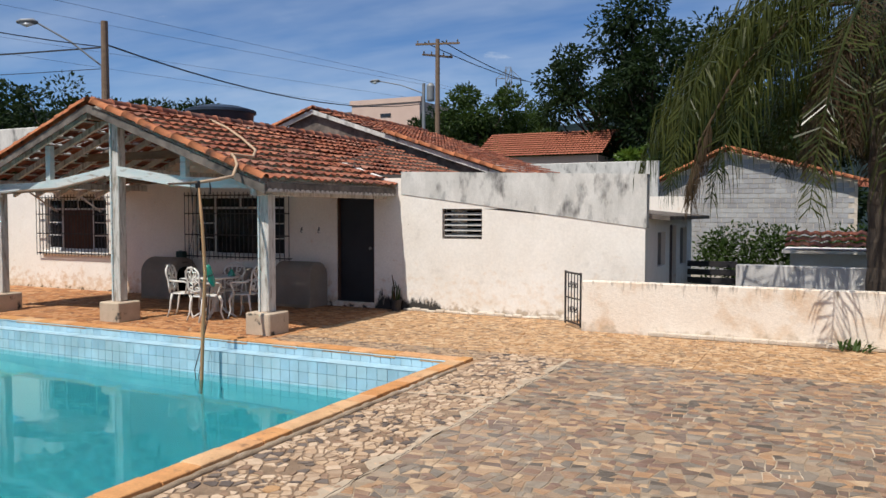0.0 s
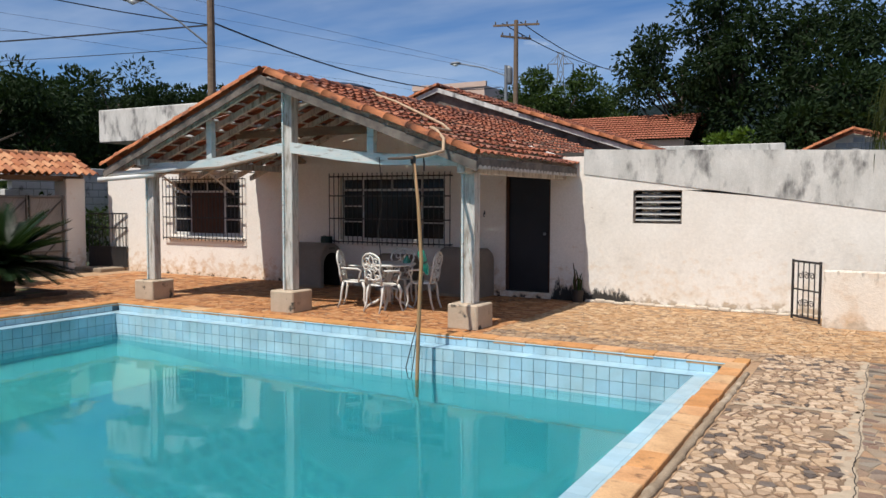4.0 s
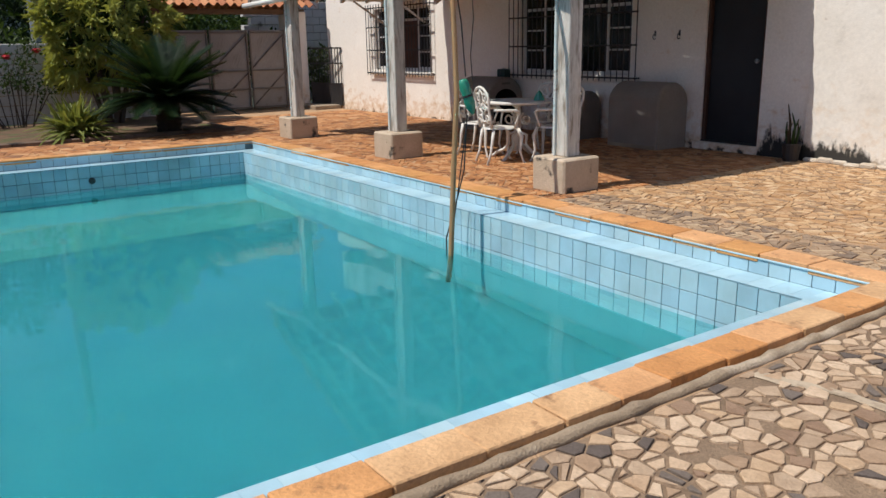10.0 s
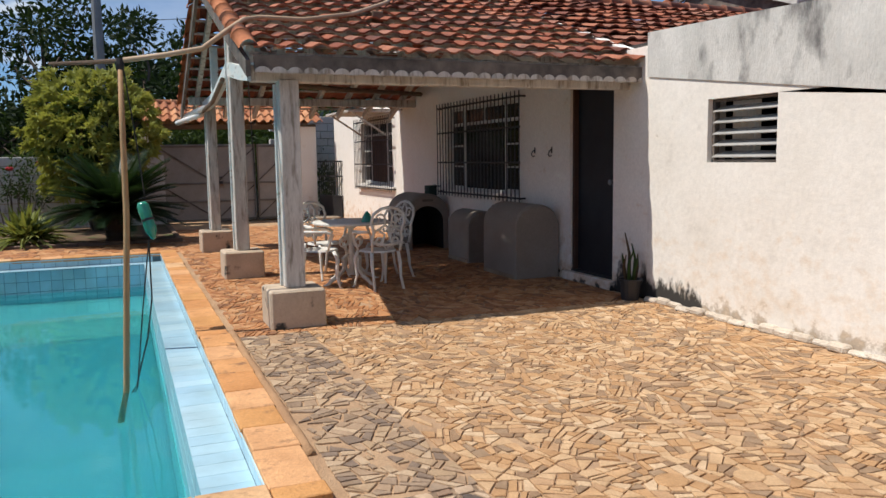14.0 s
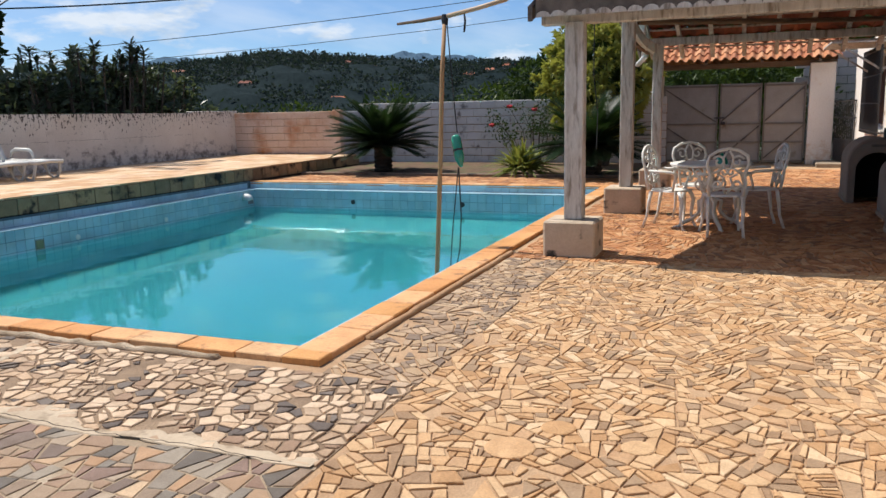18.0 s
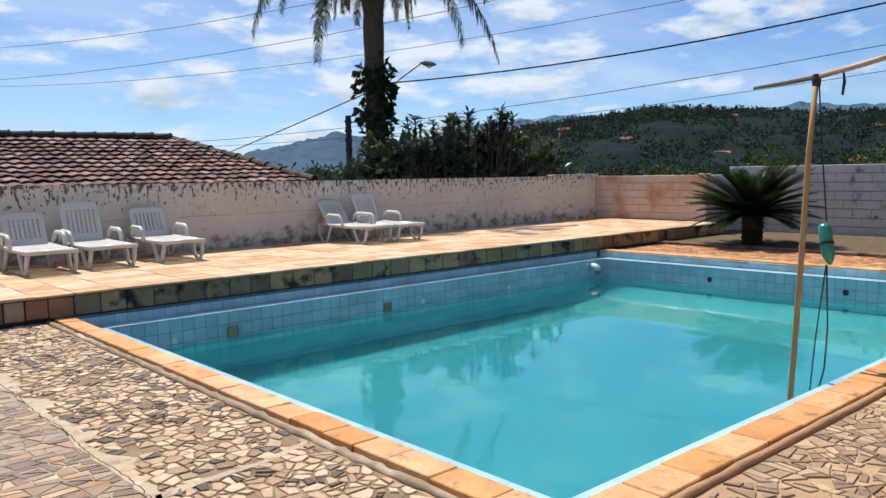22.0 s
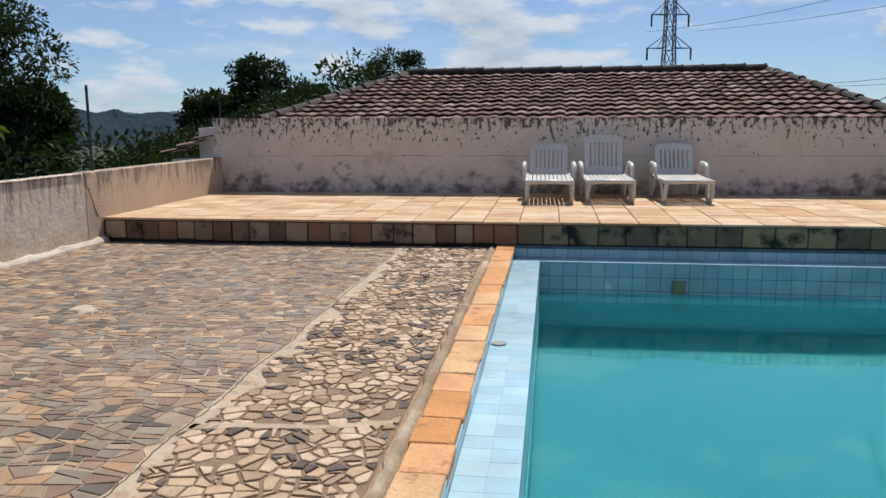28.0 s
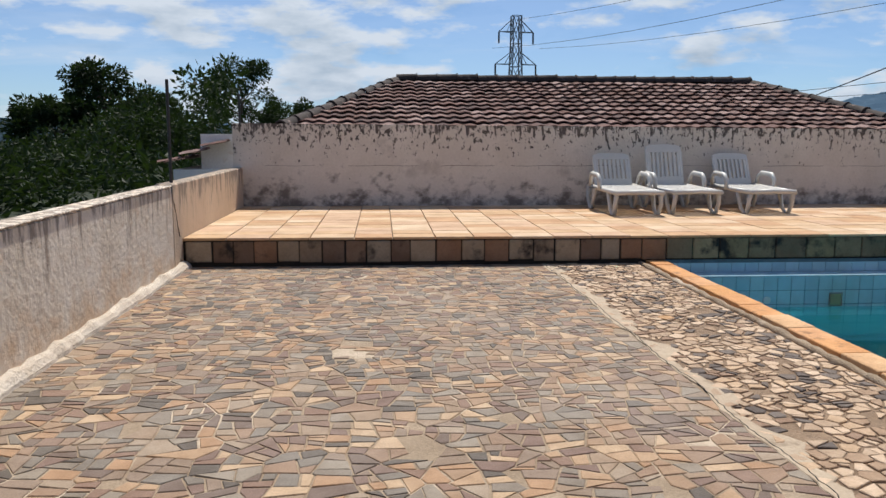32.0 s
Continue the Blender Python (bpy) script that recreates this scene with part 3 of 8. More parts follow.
# ---- mesh helpers ----
class Mesh:
    """Collects vertices and faces of one mesh."""

    def __init__(self):
        self.v, self.f = [], []

    def add(self, verts, faces, m=None):
        k = len(self.v)
        self.v += [tuple(m @ Vector(p)) for p in verts] if m else [tuple(p) for p in verts]
        self.f += [tuple(i + k for i in f) for f in faces]
        return self

    def convex(self, verts, faces, m=None):
        c = sum((Vector(p) for p in verts), Vector()) / len(verts)
        out = []
        for f in faces:
            p = [Vector(verts[i]) for i in f]
            n = (p[1] - p[0]).cross(p[2] - p[0])
            out.append(f if n.dot(sum(p, Vector()) / len(p) - c) > 0 else f[::-1])
        return self.add(verts, out, m)

    def box(self, x0, x1, y0, y1, z0, z1, c=0.0, m=None):
        ctr, h = [(x0 + x1) / 2, (y0 + y1) / 2, (z0 + z1) / 2], [abs(x1 - x0) / 2, abs(y1 - y0) / 2, abs(z1 - z0) / 2]
        if c <= 0:
            vs = [(ctr[0] + a * h[0], ctr[1] + b * h[1], ctr[2] + d * h[2]) for a in (-1, 1) for b in (-1, 1) for d in (-1, 1)]
            return self.convex(vs, [(0, 1, 3, 2), (4, 5, 7, 6), (0, 1, 5, 4), (2, 3, 7, 6), (0, 2, 6, 4), (1, 3, 7, 5)], m)
        c = min(c, min(h) * 0.8)
        idx, vs = {}, []
        for ax in range(3):
            for s in ((a, b, d) for a in (-1, 1) for b in (-1, 1) for d in (-1, 1)):
                idx[ax, s] = len(vs)
                vs.append(tuple(ctr[i] + s[i] * (h[i] if i == ax else h[i] - c) for i in range(3)))
        fs = []
        for ax in range(3):
            o = [i for i in range(3) if i != ax]
            for s in (-1, 1):
                loop = []
                for a, b in ((-1, -1), (1, -1), (1, 1), (-1, 1)):
                    sg = [0, 0, 0]
                    sg[ax], sg[o[0]], sg[o[1]] = s, a, b
                    loop.append(idx[ax, tuple(sg)])
                fs.append(tuple(loop))
            b1, b2 = (ax + 1) % 3, (ax + 2) % 3
            for s1 in (-1, 1):
                for s2 in (-1, 1):
                    sg1, sg2 = [0, 0, 0], [0, 0, 0]
                    sg1[b1] = sg2[b1] = s1
                    sg1[b2] = sg2[b2] = s2
                    sg1[ax], sg2[ax] = -1, 1
                    fs.append((idx[b1, tuple(sg1)], idx[b1, tuple(sg2)], idx[b2, tuple(sg2)], idx[b2, tuple(sg1)]))
        for s in ((a, b, d) for a in (-1, 1) for b in (-1, 1) for d in (-1, 1)):
            fs.append((idx[0, s], idx[1, s], idx[2, s]))
        return self.convex(vs, fs, m)

    def prism(self, poly, z0, z1, inset=0.0, m=None):
        """An upright prism over a convex outline, its top drawn in by inset."""
        n = len(poly)
        cx, cy = sum(p[0] for p in poly) / n, sum(p[1] for p in poly) / n
        top = []
        for x, y in poly:
            d = math.hypot(x - cx, y - cy) or 1
            k = max(0.2, 1 - inset / d)
            top.append((cx + (x - cx) * k, cy + (y - cy) * k, z1))
        vs = [(x, y, z0) for x, y in poly] + top
        fs = [tuple(range(n))[::-1], tuple(range(n, 2 * n))] + [(i, (i + 1) % n, n + (i + 1) % n, n + i) for i in range(n)]
        return self.convex(vs, fs, m)

    def tube(self, pts, r, n=8, m=None, flat=1.0):
        pts = [Vector(p) for p in pts]
        rs = r if isinstance(r, (list, tuple)) else [r] * len(pts)
        vs, fs = [], []
        side = None
        for i, p in enumerate(pts):
            d = (pts[min(i + 1, len(pts) - 1)] - pts[max(i - 1, 0)]).normalized()
            if side is None:
                side = d.orthogonal().normalized()
            side = (side - d * side.dot(d)).normalized()
            up = d.cross(side)
            vs += [p + rs[i] * (math.cos(2 * math.pi * k / n) * side + flat * math.sin(2 * math.pi * k / n) * up) for k in range(n)]
        for i in range(len(pts) - 1):
            for k in range(n):
                a, b = i * n + k, i * n + (k + 1) % n
                fs.append((a, b, b + n, a + n))
        fs += [tuple(range(n))[::-1], tuple(range((len(pts) - 1) * n, len(pts) * n))]
        return self.add(vs, fs, m)

    def lathe(self, profile, n=24, m=None):
        """Profile of (radius, z) turned round z."""
        vs, fs = [], []
        for r, z in profile:
            vs += [(r * math.cos(2 * math.pi * k / n), r * math.sin(2 * math.pi * k / n), z) for k in range(n)]
        for i in range(len(profile) - 1):
            for k in range(n):
                a, b = i * n + k, i * n + (k + 1) % n
                fs.append((a, b, b + n, a + n))
        fs += [tuple(range(n))[::-1], tuple(range((len(profile) - 1) * n, len(profile) * n))]
        return self.add(vs, fs, m)

    def data(self, name, mat, smooth=False):
        me = bpy.data.meshes.new(name)
        me.from_pydata(self.v, [], self.f)
        me.materials.append(mat)
        if smooth:
            me.polygons.foreach_set("use_smooth", [True] * len(me.polygons))
        me.update()
        return me


def thing(name, label, category, mesh=None, mat=None, kind="", group="", smooth=False, at=None):
    ob = new(name, mesh.data(name, mat, smooth) if mesh else None)
    if at is not None:
        ob.matrix_basis = at
    return tagged(ob, label, category, group, kind)


def part(name, mesh, mat, parent, label="", smooth=False, kind=""):
    ob = new(name, mesh.data(name, mat, smooth) if isinstance(mesh, Mesh) else mesh)
    ob.parent = parent
    return tagged(ob, label, kind=kind)


def share(name, data, parent, m, label=""):
    """A piece on shared mesh data."""
    ob = new(name, data)
    ob.parent = parent
    ob.matrix_basis = m
    return tagged(ob, label)


def pierced(u0, u1, z0, z1, holes, d0, d1, axis="x", top=None):
    """A wall along x (or y) from u0 to u1, d0 to d1 thick, with rectangular holes (u0, u1, z0, z1). top(u): a sloping top."""
    us = sorted({u0, u1, *[h[0] for h in holes], *[h[1] for h in holes]})
    zs = sorted({z0, z1, *[h[2] for h in holes], *[h[3] for h in holes]})
    solid = lambda i, j: 0 <= i < len(us) - 1 and 0 <= j < len(zs) - 1 and not any(
        h[0] <= (us[i] + us[i + 1]) / 2 <= h[1] and h[2] <= (zs[j] + zs[j + 1]) / 2 <= h[3] for h in holes)
    mesh = Mesh()

    def p(u, d, z):
        if top and z == z1:
            z = top(u)
        return (u, d, z) if axis == "x" else (d, u, z)

    def face(a, b, c, d, way):
        n = (Vector(b) - Vector(a)).cross(Vector(c) - Vector(a))
        mesh.add([a, b, c, d], [(0, 1, 2, 3) if n.dot(Vector(way)) > 0 else (3, 2, 1, 0)])

    out = (0, 1, 0) if axis == "x" else (1, 0, 0)
    along = (1, 0, 0) if axis == "x" else (0, 1, 0)
    neg = lambda v: tuple(-a for a in v)
    for i in range(len(us) - 1):
        for j in range(len(zs) - 1):
            if not solid(i, j):
                continue
            a, b, c, d = us[i], us[i + 1], zs[j], zs[j + 1]
            face(p(a, d0, c), p(b, d0, c), p(b, d0, d), p(a, d0, d), neg(out))
            face(p(a, d1, c), p(b, d1, c), p(b, d1, d), p(a, d1, d), out)
            if not solid(i - 1, j):
                face(p(a, d0, c), p(a, d1, c), p(a, d1, d), p(a, d0, d), neg(along))
            if not solid(i + 1, j):
                face(p(b, d0, c), p(b, d1, c), p(b, d1, d), p(b, d0, d), along)
            if not solid(i, j - 1):
                face(p(a, d0, c), p(b, d0, c), p(b, d1, c), p(a, d1, c), (0, 0, -1))
            if not solid(i, j + 1):
                face(p(a, d0, d), p(b, d0, d), p(b, d1, d), p(a, d1, d), (0, 0, 1))
    return mesh


# ---- plan ----
WALL_Y = 13.21                       # face of the house
PX0, PX1, PY0, PY1 = -14.02, -4.35, 1.77, 8.88   # pool edge
DECK_Y, DECK_Z = 1.74, 0.30
SOUTH_Y, EAST_X = -1.93, 0.73
WATER_Z, LEDGE_Z = -0.45, -0.105
GARDEN_X, WEST_X = -16.0, -18.72

# ---- ground and setting ----
g = Mesh()
for k in range(48):
    a, b = 2 * math.pi * k / 48, 2 * math.pi * (k + 1) / 48
    g.add([(-8 + 26 * math.cos(a), 6 + 26 * math.sin(a), -1.9), (-8 + 26 * math.cos(b), 6 + 26 * math.sin(b), -1.9),
           (-8 + 3000 * math.cos(b), 6 + 3000 * math.sin(b), -60), (-8 + 3000 * math.cos(a), 6 + 3000 * math.sin(a), -60)], [(0, 3, 2, 1)])
g.add([(-8 + 26 * math.cos(2 * math.pi * k / 48), 6 + 26 * math.sin(2 * math.pi * k / 48), -1.9) for k in range(48)], [tuple(range(48))])
thing("ground", "green and earthy land round the plot", "ground", g, GRASS, "structure")

fl = Mesh()          # mortar bed under the paving, with the pool cut out
bed = -0.008
for x0, x1, y0, y1 in ((-4.17, EAST_X, DECK_Y, 13.4), (-16.0, -4.17, 9.07, 13.4), (-16.0, -14.25, DECK_Y, 9.07), (EAST_X, 6.0, 11.9, 13.4), (-21.5, -16.0, 9.3, 13.4)):
    fl.box(x0, x1, y0, y1, -0.3, bed)
floor = thing("floor", "crazy paving of broken sandstone on a mortar bed", "paving", fl, MORTAR_RED, "structure")
fb = Mesh().box(-3.08, EAST_X, DECK_Y, 9.75, bed, bed + 0.004)
part("mortar_bed", fb, GREY_BED, floor, "grey-brown mortar bed between grey stones")
fb = Mesh().box(-4.05, -3.08, DECK_Y, 9.75, bed, bed + 0.004)
part("mortar_bed", fb, MORTAR, floor, "brown worn mortar bed between cream stones")

gd = Mesh()
gd.box(-20.0, GARDEN_X - 0.1, 1.0, 9.3, -0.4, 0.03)
thing("garden_bed", "dry brown soil with patchy grass along the wall", "soil", gd, SOIL, "structure")
kb = Mesh()
kb.box(GARDEN_X - 0.12, GARDEN_X, DECK_Y, 9.35, -0.1, 0.06, 0.015)
kb.box(-20.0, GARDEN_X - 0.12, 9.25, 9.35, -0.1, 0.06, 0.015)
thing("garden_kerb", "low reddish concrete kerb round the garden bed", "kerb", kb, RUST_STONES, "structure")

# raised deck and its boundary walls
dk = Mesh().box(WEST_X, EAST_X, SOUTH_Y, DECK_Y - 0.03, -0.4, DECK_Z - 0.03)
deck = thing("sun_deck", "raised terrace paved with yellow sandstone slabs", "terrace", dk, CEMENT, "structure")
w = Mesh().convex([(-16.95, SOUTH_Y - 0.16, -0.5), (0.86, SOUTH_Y - 0.16, -0.5), (0.86, SOUTH_Y, -0.5), (-16.95, SOUTH_Y, -0.5), (-16.95, SOUTH_Y - 0.16, 1.43), (0.86, SOUTH_Y - 0.16, 1.52), (0.86, SOUTH_Y, 1.52), (-16.95, SOUTH_Y, 1.43)],
                  [(0, 1, 2, 3), (4, 5, 6, 7), (0, 1, 5, 4), (1, 2, 6, 5), (2, 3, 7, 6), (3, 0, 4, 7)])
w.box(-18.85, -16.952, SOUTH_Y - 0.16, SOUTH_Y, -0.5, 1.47, 0.012)
south = thing("wall_south", "white wall with peeling paint and dark run-off streaks", "wall", w, SOUTH_WALL, "structure")
rnd = random.Random(3)
x = 0.4
while x > -16.5:                        # a hairline joint along the wall, open in places
    l = rnd.uniform(0.4, 1.8)
    n = int(l / 0.12) + 2
    part("hairline_joint", Mesh().tube([(x - k * l / (n - 1), SOUTH_Y + 0.0005, 0.90 + 0.004 * math.sin(x * 3 + k) + rnd.uniform(-0.003, 0.003)) for k in range(n)], rnd.uniform(0.0022, 0.0042), 4), FASCIA, south)
    x -= l + rnd.uniform(0.05, 0.5)
e = Mesh().box(EAST_X, EAST_X + 0.16, SOUTH_Y, 12.1, -0.6, 0.85, 0.015)
east = thing("wall_east", "low rough-rendered wall with dark streaked top", "wall", e, EAST_WALL, "structure")
part("deck_length", Mesh().box(EAST_X - 0.004, EAST_X + 0.168, SOUTH_Y + 0.002, 2.08, 0.0, 0.872, 0.012), EAST_TAN, east, "warm tan length beside the deck with black drips")
part("crack", Mesh().tube([(EAST_X - 0.003, 2.085, 0.87), (EAST_X - 0.003, 2.06, 0.74), (EAST_X - 0.003, 2.0, 0.66), (EAST_X - 0.003, 1.95, 0.55), (EAST_X - 0.003, 1.9, 0.42), (EAST_X - 0.003, 1.85, 0.33)], [0.007, 0.004, 0.006, 0.004, 0.006, 0.008], 5), SOOT_AND_SHADE, east, "ragged dark crack")
part("wall_cap", Mesh().box(EAST_X - 0.012, EAST_X + 0.172, 2.1, 12.1, 0.85, 0.864, 0.006), EAST_WALL, east, "pale skim of mortar along the top")
rnd = random.Random(4)
line = [(EAST_X - 0.02 + rnd.uniform(-0.012, 0.012), 1.77 + k * 0.12, 0.0) for k in range(86)]
e = Mesh().tube(line, [rnd.uniform(0.055, 0.092) for _ in line], 10, flat=0.8)
part("mortar_fillet", e, MORTAR_LIGHT, east, "lumpy pale mortar fillet at the wall's foot")
w = Mesh()
rnd = random.Random(5)
for j in range(6):
    z = 0.30 + j * 0.185
    for k in range(9):
        y = SOUTH_Y + (k - (0.5 if j % 2 else 0)) * 0.39
        y0, y1 = max(y + 0.0012, SOUTH_Y), min(y + 0.3888, 1.12)
        if y1 - y0 > 0.05:
            w.box(WEST_X - 0.15, WEST_X - rnd.random() * 0.006, y0, y1, z + 0.006, z + 0.18, 0.008)
wcore = Mesh().box(WEST_X - 0.14, WEST_X - 0.012, SOUTH_Y, 1.12, -0.3, 1.40)
wall_w = thing("wall_west", "pink painted block wall with flaking patches", "wall", wcore, GREY_BED, "structure")
part("block_facing", w, ORANGE_BLOCK, wall_w, kind="stuff")
part("corner_post", Mesh().box(WEST_X - 0.2, WEST_X + 0.02, 1.10, 1.32, -0.3, 1.44, 0.015), ORANGE_BLOCK, wall_w)
w = Mesh()
rnd = random.Random(6)
for j in range(8):
    z = 0.0 + j * 0.199
    for k in range(24):
        y = 1.0 + (k - (0.5 if j % 2 else 0)) * 0.39
        y0, y1 = max(y + 0.0025, 1.2), min(y + 0.3875, 9.3)
        if y1 - y0 > 0.05:
            w.box(-20.15, -20.0 + rnd.random() * 0.012, y0, y1, z + 0.008, z + 0.191, 0.008)
wcore = Mesh().box(-20.14, -20.012, 1.2, 9.3, -0.3, 1.58)
wall_g = thing("wall_garden", "white painted block wall behind the garden bed", "wall", wcore, GREY_BED, "structure")
part("block_facing", w, WHITE_BLOCK, wall_g, kind="stuff")
part("wall_return", Mesh().box(-20.1, WEST_X - 0.1, 1.15, 1.3, -0.3, 1.40, 0.01), WHITE_BLOCK, wall_g)

# low wall in front of the side passage
lw = Mesh().box(-3.65, 3.5, 12.12, 12.30, -0.3, 0.79, 0.015)
low = thing("wall_low", "low cream wall with orange stains and a pale kerb", "wall", lw, LOW_WALL, "structure")
lk = Mesh()
rnd = random.Random(7)
for k in range(26):
    x = -2.6 + k * 0.24
    lk.box(x, x + 0.242, 12.03 - rnd.random() * 0.008, 12.12, 0.0, 0.062 + rnd.random() * 0.008, 0.012)
part("mortar_fillet", lk, MORTAR_LIGHT, low, "pale mortar fillet at the wall's foot")
thing("wall_passage", "low white wall with blackened cap beyond the passage", "wall",
      Mesh().box(-1.69, 3.5, 15.0, 15.2, -0.3, 0.93, 0.015), WHITE_BLOCK, "structure")

# ---- house ----
DOOR, WIN2, WIN1 = (-8.96, -8.09, 0.10, 2.27), (-12.68, -10.24, 0.93, 2.20), (-17.54, -15.42, 0.92, 2.18)
house = thing("house", "single-storey whitewashed house with a clay-tiled porch", "house", None)
for ob, nm in ((pierced(-19.8, -7.45, -0.2, 2.5, [DOOR, WIN2, WIN1], WALL_Y, WALL_Y + 0.2, top=lambda u: 2.5), "wall_front"),
               (Mesh().box(-19.8, -19.6, WALL_Y + 0.2, 19.0, -0.2, 2.5), "wall_side"),
               (Mesh().box(-19.2, -5.9, 19.25, 26.0, -0.2, 2.2), "wall_back")):
    part(nm, ob, WHITE_WALL, house)
part("wall_gable", Mesh().add([(-14.85, WALL_Y + 0.05, 2.4), (-7.6, WALL_Y + 0.05, 2.4), (-11.3, WALL_Y + 0.05, 3.66),
                               (-14.85, WALL_Y + 0.2, 2.4), (-7.6, WALL_Y + 0.2, 2.4), (-11.3, WALL_Y + 0.2, 3.66)],
                              [(0, 1, 2), (5, 4, 3), (0, 2, 5, 3), (2, 1, 4, 5), (1, 0, 3, 4)]), WHITE_WALL, house)
for nm, mesh in (("room_floor", Mesh().box(-19.0, -2.95, WALL_Y + 0.02, 19.0, -0.2, 0.12)),
                 ("room_partition", Mesh().box(-14.4, -14.3, WALL_Y + 0.2, 19.0, 0.12, 2.5)),
                 ("room_partition", Mesh().box(-9.9, -9.8, WALL_Y + 0.2, 19.0, 0.12, 2.5)),
                 ("room_partition", Mesh().box(-7.6, -7.45, WALL_Y + 0.2, 19.0, 0.12, 2.5)),
                 ("room_wall", Mesh().box(-19.0, -7.5, 16.6, 16.7, 0.12, 2.5)),
                 ("room_ceiling", Mesh().box(-19.8, -7.45, WALL_Y + 0.2, 19.2, 2.5, 2.58))):
    part(nm, mesh, ROOM, house)
part("doorstep", Mesh().box(-9.03, -8.02, WALL_Y - 0.07, WALL_Y + 0.03, 0.0, 0.10, 0.01), WHITE_WALL, house, "worn cement doorstep")
# annex
annex = thing("annex", "white rendered lean-to wing with a stained parapet", "house", None)
VENT = (-6.61, -5.81, 1.365, 1.915)
band = lambda u: 2.195 + (1.60 - 2.195) * (u + 7.48) / (7.48 - 2.9)
part("wall_front", pierced(-7.45, -2.9, -0.2, 2.0, [VENT], WALL_Y - 0.03, WALL_Y + 0.17, top=lambda u: band(u) + 0.06), ANNEX_WALL, annex)
pv = Mesh()
pv.convex([(-7.47, WALL_Y - 0.042, band(-7.47)), (-2.88, WALL_Y - 0.042, band(-2.88)), (-2.88, WALL_Y - 0.042, 2.48), (-7.47, WALL_Y - 0.042, 2.615),
           (-7.47, WALL_Y + 0.17, band(-7.47)), (-2.88, WALL_Y + 0.17, band(-2.88)), (-2.88, WALL_Y + 0.17, 2.48), (-7.47, WALL_Y + 0.17, 2.615)],
          [(0, 1, 2, 3), (4, 5, 6, 7), (0, 1, 5, 4), (1, 2, 6, 5), (2, 3, 7, 6), (3, 0, 4, 7)])
part("parapet", pv, PARAPET, annex, "grey streaked parapet with black mould")
SIDE_HOLES = [(14.2, 14.9, 0.9, 1.5), (15.3, 16.0, 0.05, 1.62), (16.4, 17.2, 0.8, 1.55)]
part("wall_side", pierced(WALL_Y + 0.17, 17.6, -0.2, 1.75, SIDE_HOLES, -3.05, -2.9, "y"), WHITE_WALL, annex)
part("wall_back", Mesh().box(-7.45, -2.9, 17.6, 17.8, -0.2, 2.2), WHITE_WALL, annex)
rnd = random.Random(9)
for k in range(22):
    x = -7.4 + k * 0.17
    part("mortar_lump", Mesh().box(x, x + 0.18, WALL_Y - 0.03 - rnd.uniform(0.05, 0.12), WALL_Y - 0.03, -0.012, rnd.uniform(0.03, 0.07), 0.02), MORTAR_LIGHT, annex, "crumbling pale mortar lump at the wall's foot")
part("eave_slab", Mesh().convex([(-7.45, WALL_Y + 0.18, 2.2), (-2.55, WALL_Y + 0.18, 1.72), (-2.55, 17.9, 1.72), (-7.45, 17.9, 2.2),
                                (-7.45, WALL_Y + 0.18, 2.27), (-2.55, WALL_Y + 0.18, 1.79), (-2.55, 17.9, 1.79), (-7.45, 17.9, 2.27)],
                               [(0, 1, 2, 3), (4, 5, 6, 7), (0, 1, 5, 4), (1, 2, 6, 5), (2, 3, 7, 6), (3, 0, 4, 7)]), FASCIA, annex)
part("side_door", Mesh().box(-3.02, -2.98, 15.3, 16.0, 0.05, 1.62), DARK_WOOD, annex)
for y0, y1 in ((14.2, 14.9), (16.4, 17.2)):
    part("side_window", Mesh().box(-3.02, -2.98, y0, y1, 0.8, 1.55), DARK_PANE, annex)

# ---- pool ----
pool = thing("pool", "tiled swimming pool with a sandstone rim, full of murky turquoise water", "pool", None, kind="structure")
LW, LE, LS, LN = 0.25, 0.295, 0.25, 0.255           # depth of the ledge: west, east, south, north
IX0, IX1, IY0, IY1 = PX0 + LW, PX1 - LE, PY0 + LS, PY1 - LN
gr = Mesh()
for x0, x1, y0, y1, z0, z1 in ((PX0 - 0.2, PX0 - 0.01, PY0 - 0.02, PY1 + 0.2, -0.35, -0.005), (PX1 + 0.01, PX1 + 0.17, PY0 - 0.02, PY1 + 0.18, -0.35, -0.012),
                               (PX0 - 0.01, PX1 + 0.01, PY1 + 0.01, PY1 + 0.18, -0.35, -0.012), (PX0 - 0.01, PX1 + 0.01, PY0 - 0.05, PY0 - 0.01, -0.35, 0.03),
                               (PX0 - 0.01, IX0 - 0.01, PY0 - 0.01, PY1 + 0.01, -1.8, LEDGE_Z - 0.008), (IX1 + 0.01, PX1 + 0.01, PY0 - 0.01, PY1 + 0.01, -1.8, LEDGE_Z - 0.008),
                               (IX0 - 0.01, IX1 + 0.01, PY0 - 0.01, IY0 - 0.01, -1.8, LEDGE_Z - 0.008), (IX0 - 0.01, IX1 + 0.01, IY1 + 0.01, PY1 + 0.01, -1.8, LEDGE_Z - 0.008)):
    gr.box(x0, x1, y0, y1, z0, z1)
part("pool_shell", gr, GROUT, pool, "grey-blue grout behind the tiles")
part("pool_bottom", Mesh().box(-11.6, IX1 + 0.01, IY0 - 0.01, IY1 + 0.01, -1.95, -1.74), POOL_FLOOR, pool)
